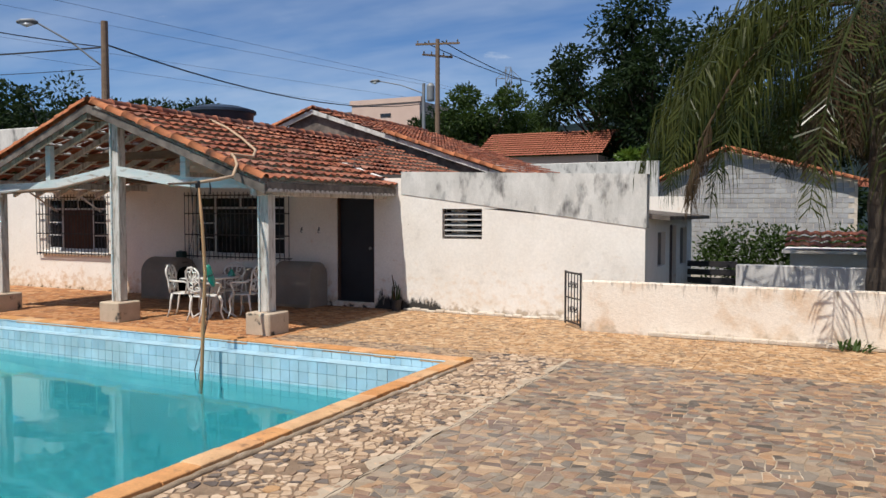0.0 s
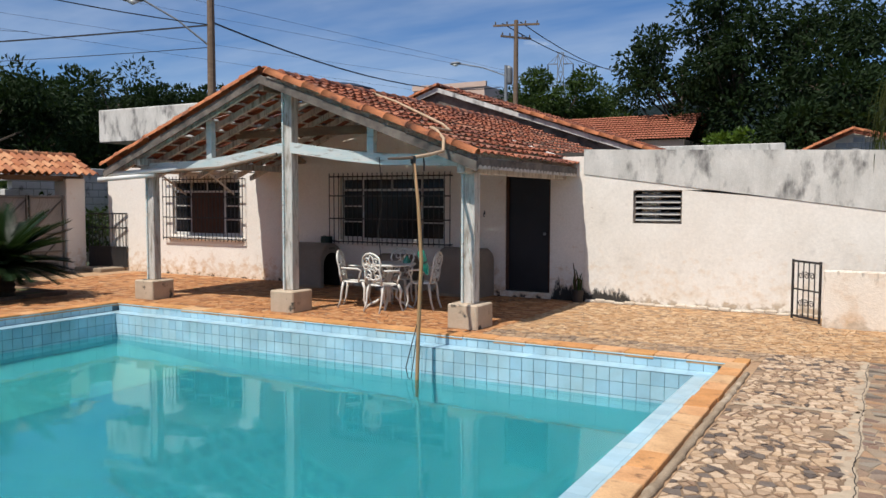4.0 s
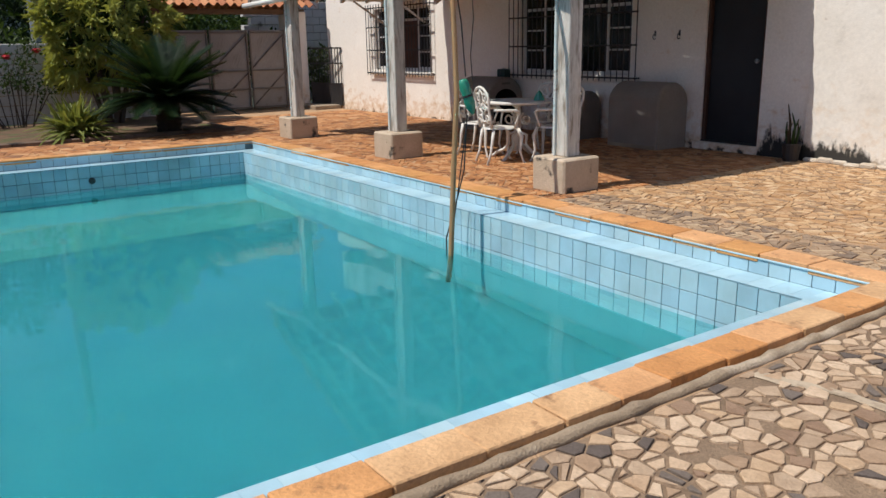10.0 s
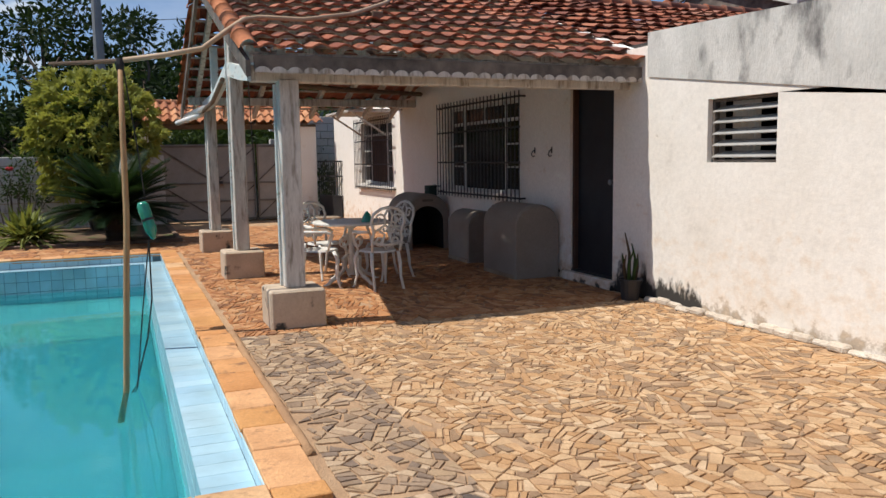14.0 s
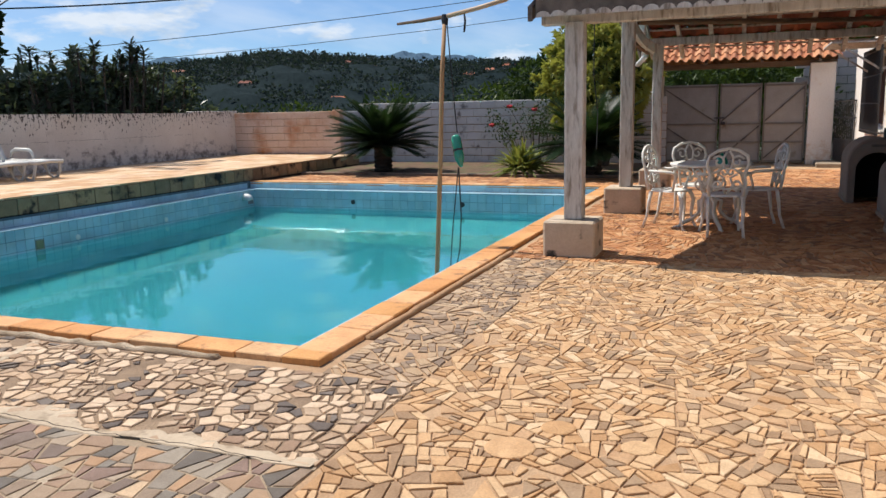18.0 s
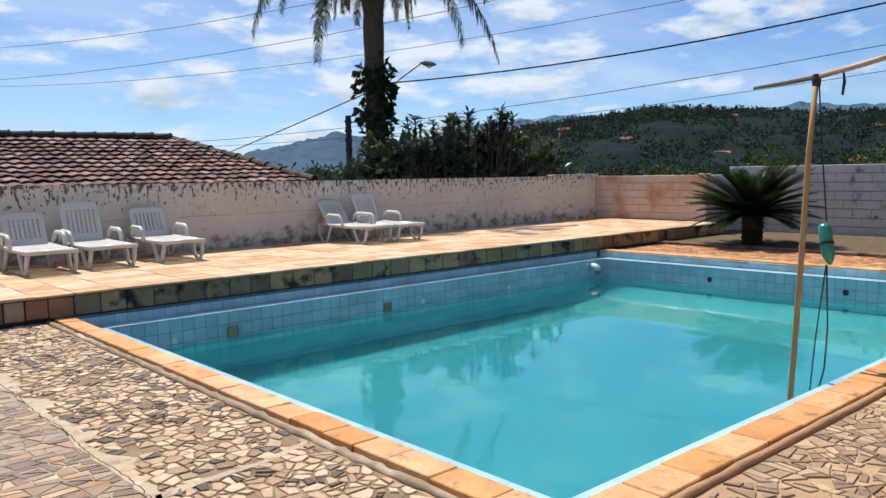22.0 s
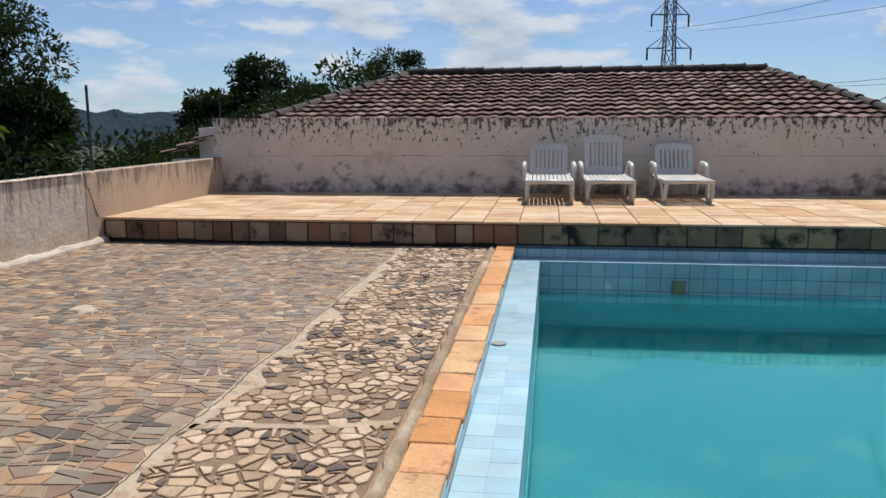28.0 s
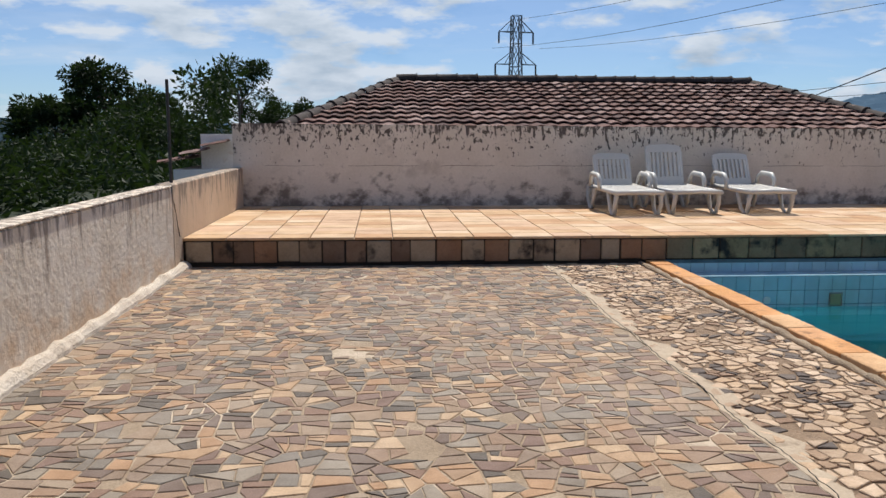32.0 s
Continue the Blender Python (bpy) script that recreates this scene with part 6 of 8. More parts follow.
gh = thing("gate_canopy", "small clay-tiled canopy on white pillars over the gate", "canopy", None)
for y0, y1 in ((8.87, 9.17), (12.34, 12.86)):
    part("pillar", Mesh().box(-20.64, -20.20, y0, y1, -0.02, 2.24, 0.015), WHITE_WALL, gh, "white pillar with orange splashes")
part("lintel", Mesh().box(-20.52, -20.30, 8.87, 12.88, 2.18, 2.30, 0.01), RAW_WOOD, gh)
for y in (8.97, 10.15, 11.34, 12.5):
    part("rafter", Mesh().convex([(-19.80, y - 0.03, 2.24), (-19.80, y + 0.03, 2.24), (-20.75, y + 0.03, 2.70), (-20.75, y - 0.03, 2.70), (-19.80, y - 0.03, 2.30), (-19.80, y + 0.03, 2.30), (-20.75, y + 0.03, 2.76), (-20.75, y - 0.03, 2.76)],
                                 [(0, 1, 2, 3), (4, 5, 6, 7), (0, 1, 5, 4), (1, 2, 6, 5), (2, 3, 7, 6), (3, 0, 4, 7)]), RAW_WOOD, gh)
GT = clay_tile(0.19, 0.42, 0.065).data("canopy_tile", GATE_TILE)
for m in tile_field((-19.77, 8.74, 2.30), (-19.77, 13.0, 2.30), (-20.8, 8.74, 2.80), seed=41, step=0.34, w=0.19):
    share("canopy_tile", GT, gh, m)
for m in tile_field((-21.8, 13.0, 2.30), (-21.8, 8.74, 2.30), (-20.8, 13.0, 2.80), seed=42, step=0.34, w=0.19):
    share("canopy_tile", GT, gh, m)
ridge_row((-20.8, 8.8, 2.80), (-20.8, 13.0, 2.80), 0.09, mat=GATE_TILE, seed=43, parent=gh)
sg = thing("side_gate", "black iron bar gate standing ajar beside the house", "gate", None, at=pose(-20.15, 12.88, 0.02, 0, 0, 16))
bar = Mesh().box(-0.008, 0.008, -0.008, 0.008, 0.06, 1.38).data("bar", BLACK_IRON)
for k in range(12):
    share("bar", bar, sg, Matrix.Translation((0.03 + k * 0.0945, 0, 0)))
for z in (0.08, 0.55, 1.02, 1.37):
    part("rail", Mesh().box(0.0, 1.10, -0.014, 0.014, z - 0.018, z + 0.018), BLACK_IRON, sg)
part("kick_plate", Mesh().box(0.01, 1.09, -0.004, 0.004, 0.08, 0.55), BLACK_IRON, sg)
bw = Mesh()
rnd = random.Random(8)
for j in range(13):
    for k in range(8):
        y = 12.3 + (k - 0.5 * (j % 2)) * 0.39
        bw.box(-22.5, -22.3 + rnd.random() * 0.01, y + 0.006, y + 0.384, j * 0.2 + 0.006, j * 0.2 + 0.194, 0.008)
thing("wall_alley", "unpainted block wall closing the side alley", "wall", bw, WHITE_BLOCK, "structure")
thing("alley_step", "worn concrete step at the alley", "step", Mesh().box(-20.2, -19.2, 12.5, 13.2, -0.05, 0.09, 0.02), CEMENT, "structure")

# ornate iron gate leaf at the passage
ig = thing("iron_gate", "black wrought-iron gate leaf with scrolls, ajar at the low wall's end", "gate", None, at=pose(-3.68, 12.21, 0, 0, 0, 131))
gf = Mesh()
for a, b, c, d in ((0, 0.63, 0.06, 0.09), (0, 0.63, 0.86, 0.89), (0, 0.03, 0.03, 0.90), (0.60, 0.63, 0.03, 0.90), (0, 0.63, 0.46, 0.48)):
    gf.box(a, b, -0.012, 0.012, c, d)
part("gate_frame", gf, BLACK_IRON, ig)
for k in range(4):
    part("bar", Mesh().box(0.13 + k * 0.12, 0.142 + k * 0.12, -0.007, 0.007, 0.07, 0.88), BLACK_IRON, ig)
for k in range(3):
    for z in (0.28, 0.68):
        part("scroll", Mesh().tube(scroll(0.195 + k * 0.12, z, 0.055, 1.3, k), 0.007, 5), BLACK_IRON, ig)


# ---- plants ----
def leaf_cloud(mesh, centre, radius, n, size, rnd, squash=0.8, shell=0.55, droop=0.2, slim=0.45):
    """n folded leaves scattered through an uneven ball."""
    c = Vector(centre)
    for _ in range(n):
        d = Vector((rnd.gauss(0, 1), rnd.gauss(0, 1), rnd.gauss(0, 1))).normalized()
        r = radius * (shell + (1 - shell) * rnd.random()) if rnd.random() < 0.75 else radius * rnd.random()
        p = c + Vector((d.x * r, d.y * r, d.z * r * squash))
        a = (d + Vector((rnd.uniform(-0.8, 0.8), rnd.uniform(-0.8, 0.8), rnd.uniform(-0.8, 0.8) - droop))).normalized()
        s = a.orthogonal().normalized()
        s = (Matrix.Rotation(rnd.uniform(0, 6.28), 3, a) @ s)
        l = size * rnd.uniform(0.6, 1.3)
        w = l * slim
        k = len(mesh.v)
        up = a.cross(s) * (0.12 * l)
        mesh.v += [tuple(p), tuple(p + a * l * 0.5 + s * w * 0.5 + up), tuple(p + a * l), tuple(p + a * l * 0.5 - s * w * 0.5 + up)]
        mesh.f += [(k, k + 1, k + 2), (k, k + 2, k + 3)]


def tree(name, label, base, height, spread, clumps, leaves, size, mat, seed, trunk_r=0.2, low=0.35, group="", squash=0.75, lean=0.0):
    """A tapered trunk, limbs, and a crown of many leaf clumps with gaps."""
    rnd = random.Random(seed)
    ob = thing(name, label, "tree", None, group=group, at=pose(*base))
    top = Vector((lean, 0, height * 0.8))
    fork = Vector((lean * 0.4, 0, height * low))
    part("trunk", Mesh().tube([(0, 0, -0.3), (fork * 0.5) + Vector((rnd.uniform(-0.1, 0.1), 0, 0)), fork, fork.lerp(top, 0.5), top], [trunk_r * 1.25, trunk_r, trunk_r * 0.85, trunk_r * 0.5, trunk_r * 0.15], 8), BARK, ob, smooth=True)
    crown, limbs = Mesh(), Mesh()
    for k in range(clumps):
        a, q = rnd.uniform(0, 6.28), rnd.random()
        z = height * (low + 0.08 + (1 - low - 0.12) * rnd.random() ** 0.8)
        reach = spread * math.sqrt(max(0.05, 1 - ((z / height - (low + 1) / 2) / (1 - low) * 1.7) ** 2)) * (0.45 + 0.55 * math.sqrt(q))
        c = Vector((lean * z / height + reach * math.cos(a), reach * math.sin(a), z))
        if k % 2 == 0:
            start = fork.lerp(top, max(0, min(0.9, (z / height - low) / (1 - low) - 0.2)))
            limbs.tube([start, start.lerp(c, 0.6) + Vector((0, 0, -0.03 * height)), c], [trunk_r * 0.4, trunk_r * 0.22, trunk_r * 0.06], 5)
        leaf_cloud(crown, c, spread * rnd.uniform(0.22, 0.42), leaves, size, rnd, squash)
    part("branching", limbs, BARK, ob)
    part("crown", crown, mat, ob)
    return ob


def toward(eye, az, dist, z=0.0):
    return (eye[0] - math.sin(radians(az)) * dist, eye[1] + math.cos(radians(az)) * dist, z)


# cycads
def cycad(x, y, trunk_h, length, n, seed):
    rnd = random.Random(seed)
    ob = thing("cycad", "dark green cycad with stiff arching fronds on a stout trunk", "plant", None, group="cycads in the garden bed", at=pose(x, y, 0.02))
    tk = Mesh()
    prof = [(0.19, -0.05)] + [(0.20 + (0.018 if i % 2 else -0.008), trunk_h * i / 12) for i in range(13)] + [(0.10, trunk_h + 0.05)]
    tk.lathe(prof, 14)
    part("trunk", tk, CYCAD_TRUNK, ob)
    for k in range(n):
        a, up = k * 2.399 + rnd.uniform(-0.2, 0.2), 0.02 + 1.25 * rnd.random() ** 1.25
        L = length * rnd.uniform(0.85, 1.1)
        m, pts = Mesh(), []
        for i in range(13):
            s = i / 12
            r = L * (s * math.cos(up * (1 - 0.35 * s)))
            z = trunk_h + L * (s * math.sin(up) - (0.12 + 0.14 * (1.2 - up)) * s * s)
            pts.append(Vector((r * math.cos(a), r * math.sin(a), z)))
        m.tube(pts, [0.012 * (1 - 0.8 * i / 12) for i in range(13)], 4)
        side = Vector((-math.sin(a), math.cos(a), 0))
        for i in range(44):
            s = 0.12 + 0.87 * i / 43
            q = s * 12
            p = pts[int(q)].lerp(pts[min(12, int(q) + 1)], q % 1)
            d = (pts[min(12, int(q) + 1)] - pts[max(0, int(q) - 1)]).normalized()
            l = 0.21 * L * math.sin(math.pi * (0.12 + 0.8 * s)) + 0.04
            for sg in (-1, 1):
                e = p + (side * sg * 0.75 + d * 0.62 + Vector((0, 0, 0.22))).normalized() * l
                w = d * 0.015
                kk = len(m.v)
                m.v += [tuple(p - w), tuple(p + w), tuple(e)]
                m.f += [(kk, kk + 1, kk + 2)]
        part("frond", m, LEAF_CYCAD, ob)
    return ob


cycad(-16.75, 3.46, 0.58, 1.25, 96, 51)
cycad(-16.25, 8.27, 0.56, 1.20, 96, 52)


def rosette_plant(name, label, x, y, n, length, width, mat, seed, group="", zc=0.0):
    rnd = random.Random(seed)
    ob = thing(name, label, "plant", None, group=group, at=pose(x, y, 0.0))
    for k in range(n):
        a, up = rnd.uniform(0, 6.28), rnd.uniform(0.15, 1.3)
        cx, cy = rnd.uniform(-0.18, 0.18), rnd.uniform(-0.18, 0.18)
        L = length * rnd.uniform(0.7, 1.1)
        m, side = Mesh(), Vector((-math.sin(a), math.cos(a), 0))
        prev = None
        for i in range(6):
            s = i / 5
            c = Vector((cx + L * s * math.cos(up) * math.cos(a), cy + L * s * math.cos(up) * math.sin(a), zc + 0.02 + L * (s * math.sin(up) - 0.45 * s * s * math.cos(up))))
            w = width * math.sin(math.pi * min(0.98, 0.25 + 0.75 * s)) * 0.5 + 0.002
            kk = len(m.v)
            m.v += [tuple(c - side * w), tuple(c - Vector((0, 0, w * 0.4))), tuple(c + side * w)]
            if prev is not None:
                m.f += [(prev, prev + 1, kk + 1, kk), (prev + 1, prev + 2, kk + 2, kk + 1)]
            prev = kk
        part("leaf", m, mat, ob)
    return ob


rosette_plant("spider_lily", "bushy clump of yellow-green strap leaves", -16.5, 6.82, 230, 0.78, 0.075, LEAF_LILY, 53, zc=0.10)
rosette_plant("weed", "small weed growing at the wall's foot", 0.15, 12.0, 26, 0.24, 0.045, LEAF_MID, 54)

# big variegated shrub
rnd = random.Random(55)
sh = thing("variegated_shrub", "tall rounded shrub with yellow-green leaf rosettes", "shrub", None, at=pose(-18.9, 7.95, 0))
stems, crown, inner = Mesh(), Mesh(), Mesh()
for k in range(16):
    a = k * 0.8
    stems.tube([(0.15 * math.cos(a), 0.15 * math.sin(a), 0), (0.45 * math.cos(a), 0.45 * math.sin(a), 1.2), (0.85 * math.cos(a + 0.3), 0.9 * math.sin(a + 0.3), 2.3)], [0.045, 0.03, 0.012], 5)
for k in range(430):
    d = Vector((rnd.gauss(0, 1), rnd.gauss(0, 1), rnd.gauss(0, 1))).normalized()
    r = rnd.uniform(0.82, 1.06)
    lump = 1 + 0.16 * math.sin(3 * d.x + 5 * d.z) + 0.10 * math.sin(7 * d.y + 2 * d.x)
    c = Vector((d.x * 1.02 * r * lump, d.y * 1.12 * r * lump, 2.02 + d.z * 1.42 * r * lump))
    if c.z < 0.75:
        continue
    for j in range(30):                       # one rosette of strap leaves
        v = (d * 0.9 + Vector((rnd.uniform(-1, 1), rnd.uniform(-1, 1), rnd.uniform(-0.7, 0.9)))).normalized()
        s = v.orthogonal().normalized() * 0.021
        l = rnd.uniform(0.13, 0.23)
        p = c + Vector((rnd.uniform(-0.05, 0.05), rnd.uniform(-0.05, 0.05), rnd.uniform(-0.05, 0.05)))
        kk = len(crown.v)
        crown.v += [tuple(p - s * 0.5), tuple(p + s * 0.5), tuple(p + v * l * 0.6 + s), tuple(p + v * l - Vector((0, 0, 0.03))), tuple(p + v * l * 0.6 - s)]
        crown.f += [(kk, kk + 1, kk + 2, kk + 3, kk + 4)]
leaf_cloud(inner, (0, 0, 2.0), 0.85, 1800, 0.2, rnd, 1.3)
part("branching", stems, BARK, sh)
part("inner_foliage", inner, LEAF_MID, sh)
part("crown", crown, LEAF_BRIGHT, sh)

# rose bush against the white wall
rnd = random.Random(56)
rb = thing("rose_bush", "straggly rose bush with a few red blooms", "shrub", None, at=pose(-19.3, 6.3, 0.03))
canes, lv = Mesh(), Mesh()
for k in range(16):
    a = rnd.uniform(-1.1, 1.1)
    tip = Vector((rnd.uniform(-0.25, 0.35), a, rnd.uniform(0.9, 1.6)))
    mid = tip * 0.5 + Vector((rnd.uniform(-0.1, 0.1), rnd.uniform(-0.15, 0.15), 0.12))
    canes.tube([(0, a * 0.25, 0), mid, tip], [0.013, 0.009, 0.004], 5)
    for q in (mid, tip, mid.lerp(tip, 0.5)):
        leaf_cloud(lv, q, 0.18, 26, 0.07, rnd, slim=0.6)
    if k % 3 == 0:
        fl_m = Mesh()
        for j in range(9):
            fl_m.lathe([(0.012, 0.0), (0.052, 0.03), (0.062, 0.07), (0.03, 0.08)], 7, Matrix.Translation(tip) @ Matrix.Rotation(j * 0.7, 4, "Z") @ Matrix.Rotation(0.35, 4, "X") @ Matrix.Translation((0.008, 0, 0)))
        part("bloom", fl_m, PETAL, rb, "red rose bloom")
part("branching", canes, BARK, rb)
part("foliage", lv, LEAF_MID, rb)


# palms
def palm(name, label, base, trunk_h, trunk_r, n, length, seed, dry, blade, rise=(0.2, 1.35), hanging=0, ferns=False, broad=1.0, strands=110):
    """A feather palm: fronds that rise, arch over and hang, their leaflets drooping like strands; dry ones lie along the trunk."""
    rnd = random.Random(seed)
    ob = thing(name, label, "palm", None, at=pose(*base))
    prof = [(trunk_r * 1.15, -0.2)] + [(trunk_r * (1.0 + 0.05 * math.sin(i * 2.1)) * (1.12 if i > 20 else 1.0), trunk_h * i / 26) for i in range(27)] + [(trunk_r * 0.5, trunk_h + 0.4)]
    part("trunk", Mesh().lathe(prof, 14), BARK, ob)
    for k in range(n + dry):
        old = k >= n
        a = k * 2.399 + rnd.uniform(-0.25, 0.25)
        e0 = rnd.uniform(-0.5, 0.1) if old else rnd.uniform(-0.25, 0.25) if k < hanging else rise[0] + (rise[1] - rise[0]) * ((k * 0.618) % 1.0)
        e1 = -1.54 if old else -1.35 - 0.15 * rnd.random()
        L = length * (0.55 if old else 1.0) * rnd.uniform(0.85, 1.12)
        bend = 0.35 if old else rnd.uniform(0.5, 0.85)
        twist = rnd.uniform(-0.35, 0.35)
        p = Vector((trunk_r * 0.8 * math.cos(a), trunk_r * 0.8 * math.sin(a), trunk_h + rnd.uniform(-0.35, 0.1)))
        pts = [p]
        for i in range(18):
            s = (i + 0.5) / 18
            e = e0 + (e1 - e0) * s ** bend
            w = a + twist * s
            p = p + Vector((math.cos(e) * math.cos(w), math.cos(e) * math.sin(w), math.sin(e))) * (L / 18)
            pts.append(p)
        m = Mesh().tube(pts, [0.032 * (1 - 0.85 * i / 18) for i in range(19)], 5)
        for i in range(strands):
            s = 0.14 + 0.85 * i / (strands - 1)
            q = s * 18
            p = pts[int(q)].lerp(pts[min(18, int(q) + 1)], q % 1)
            d = (pts[min(18, int(q) + 1)] - pts[max(0, int(q) - 1)]).normalized()
            side = Vector((-math.sin(a + twist * s), math.cos(a + twist * s), 0))
            for sg in (-1, 1):
                l = (blade if not old else blade * 0.7) * math.sin(math.pi * (0.2 + 0.68 * s)) * rnd.uniform(0.75, 1.12)
                v = (side * sg * rnd.uniform(0.25, 0.75) + d * 0.45 + Vector((rnd.uniform(-0.2, 0.2), rnd.uniform(-0.2, 0.2), rnd.uniform(-0.45, 0.2)))).normalized()
                w = d * rnd.uniform(0.010, 0.016) * broad
                p1 = p + v * l * 0.38
                v = (v * 0.4 + Vector((0, 0, -1.0))).normalized()
                p2 = p1 + v * l * 0.34
                p3 = p2 + (v * 0.4 + Vector((0, 0, -1))).normalized() * l * 0.28
                kk = len(m.v)
                m.v += [tuple(p - w * 0.5), tuple(p + w * 0.5), tuple(p1 + w), tuple(p1 - w), tuple(p2 + w * 0.8), tuple(p2 - w * 0.8), tuple(p3)]
                m.f += [(kk, kk + 1, kk + 2, kk + 3), (kk + 3, kk + 2, kk + 4, kk + 5), (kk + 5, kk + 4, kk + 6)]
        part("dry_frond" if old else "frond", m, LEAF_DRY if old else LEAF_PALM, ob, "brown dead frond" if old else "")
    if ferns:
        f = Mesh()
        for k in range(60):
            a, z = rnd.uniform(0, 6.28), rnd.uniform(*ferns)
            leaf_cloud(f, (trunk_r * 1.3 * math.cos(a), trunk_r * 1.3 * math.sin(a), z), 0.18, 10, 0.26, rnd, slim=0.6)
        part("climber", f, LEAF_DARK, ob, "dark leafy climber on the trunk")
    return ob


shaggy = palm("palm_tree", "large palm with long drooping fronds and a shaggy dead skirt", (0.62, 14.7, -0.1), 5.5, 0.28, 25, 5.2, 61, 22, 1.3, (-0.1, 1.25), broad=1.15, strands=88)
rnd = random.Random(65)
bunch = Mesh().tube([(0.0, -0.2, 5.3), (-1.3, -0.6, 5.2), (-2.2, -1.0, 4.2), (-2.7, -1.4, 3.1), (-2.85, -1.5, 2.4)], [0.03, 0.028, 0.024, 0.018, 0.008], 6)
for k in range(150):                    # a dead frond whose withered strands hang straight down
    q = rnd.random() ** 0.8
    p = Vector((-2.55, -1.30, 3.45)).lerp(Vector((-2.85, -1.5, 2.4)), q)
    e = p + Vector((rnd.gauss(-0.03, 0.07), rnd.gauss(0, 0.07), -rnd.uniform(0.35, 0.75)))
    bunch.tube([p, p.lerp(e, 0.5) + Vector((rnd.gauss(0, 0.03), rnd.gauss(0, 0.03), 0.03)), e], [0.007, 0.006, 0.002], 3)
part("dead_frond", bunch, LEAF_DRY, shaggy, "withered black-brown frond hanging down")
palm("palm_tree", "tall palm with drooping fronds and a leafy climber on its trunk", (-15.3, -7.0, -2.0), 10.4, 0.29, 20, 4.6, 62, 16, 0.7, (0.6, 1.4), 6, ferns=(4.6, 6.7), broad=1.3)

# frangipani thicket behind the south wall
rnd = random.Random(63)
fb = thing("frangipani_thicket", "dense thicket with upright leaf rosettes behind the wall", "shrub", None, at=pose(-16.5, -4.9, -1.0))
st, cr = Mesh(), Mesh()
for k in range(330):
    x, y = rnd.uniform(-4.2, 3.2), rnd.uniform(-1.4, 1.4)
    h = (4.25 - 0.21 * abs(x) ** 1.5) * rnd.uniform(0.62, 1.0)
    st.tube([(x * 0.7, y * 0.7, 0), (x * 0.9, y * 0.9, h * 0.6), (x, y, h)], [0.04, 0.03, 0.02], 4)
    for j in range(20):
        v = Vector((rnd.gauss(0, 1), rnd.gauss(0, 1), rnd.uniform(-0.2, 1.2))).normalized()
        s = v.cross(Vector((0, 0, 1))).normalized() * 0.055
        p, l = Vector((x, y, h - rnd.random() * 0.25)), rnd.uniform(0.2, 0.34)
        kk = len(cr.v)
        cr.v += [tuple(p), tuple(p + v * l * 0.55 + s), tuple(p + v * l - Vector((0, 0, 0.03))), tuple(p + v * l * 0.55 - s)]
        cr.f += [(kk, kk + 1, kk + 2, kk + 3)]
for cx in (-2.4, -0.9, 0.6, 1.9):
    leaf_cloud(cr, (cx, 0, 2.2), 1.6, 1150, 0.28, rnd, 0.8)
part("branching", st, BARK, fb)
part("crown", cr, LEAF_THICKET, fb)

# hedge rows just beyond the west walls
rnd = random.Random(64)
hg = Mesh()
for k in range(60):
    y = -2 + k * 0.3
    leaf_cloud(hg, (-21.6 + rnd.uniform(-0.6, 0.6), y, 0.9 + 0.5 * math.sin(k * 0.7) * rnd.random() + rnd.uniform(-0.1, 0.35)), 0.6, 130, 0.16, rnd, 0.9)
thing("hedge", "mixed green hedge beyond the garden wall", "hedge", hg, LEAF_MID, kind="stuff")
hg = Mesh()
for k in range(46):
    leaf_cloud(hg, (-24 + rnd.uniform(-1.0, 1.0), 8.4 + k * 0.12, 1.5 + rnd.uniform(-0.3, 1.0)), 0.7, 120, 0.18, rnd, 0.9)
thing("hedge", "green shrubs beyond the steel gate", "hedge", hg, LEAF_MID, kind="stuff")
hg = Mesh()
for k in range(90):
    leaf_cloud(hg, (-3.2 + rnd.uniform(0, 5.0), 22.0 + rnd.uniform(-0.3, 0.3), 0.2 + rnd.uniform(0, 1.1)), 0.4, 90, 0.13, rnd, 0.9)
thing("hedge", "dark creeper-covered bank beyond the passage", "hedge", hg, LEAF_MID, kind="stuff")

hg = Mesh()
for k in range(60):
    leaf_cloud(hg, (0.9 + rnd.uniform(0, 3.2), 16.4 + rnd.uniform(-0.5, 0.9), 0.4 + rnd.uniform(0, 3.4)), 0.6, 110, 0.2, rnd, 0.9)
thing("hedge", "dark leafy growth behind the palm trunk", "hedge", hg, LEAF_DARK, kind="stuff")

# trees
E0, E23, E32 = (-0.05, 0.27), (-2.3, 10.9), (-1.4, 10.0)
n = 0
for az, d, h, sp, mat, base in ((20.2, 62, 8.6, 3.4, LEAF_MID, 0), (15.4, 58, 14.0, 4.2, LEAF_DARK, 0), (11.8, 56, 17.0, 4.6, LEAF_DARK, 0), (8.6, 56, 15.0, 5.0, LEAF_DARK, 0), (5.5, 52, 13.5, 5.0, LEAF_DARK, 0),
                                (25.8, 66, 10.5, 4.2, LEAF_DARK, 0), (23.6, 66, 12.6, 3.8, LEAF_MID, 0), (21.3, 72, 12.0, 3.5, LEAF_MID, 0), (17.5, 64, 8.0, 3.0, LEAF_MID, 0), (14.6, 62, 7.6, 2.6, LEAF_MID, 0), (12.6, 50, 6.2, 1.7, LEAF_MANGO, 0), (7.5, 42, 6.5, 3.0, LEAF_DARK, 0), (2.5, 44, 9, 4.0, LEAF_DARK, 0)):
    n += 1
    tree("broadleaf_tree", "large dark green tree behind the neighbouring houses", toward(E0, az, d, base - 0.5), h, sp, 34, 260, 0.38, mat, 100 + n, 0.28, 0.22, "trees north of the house")
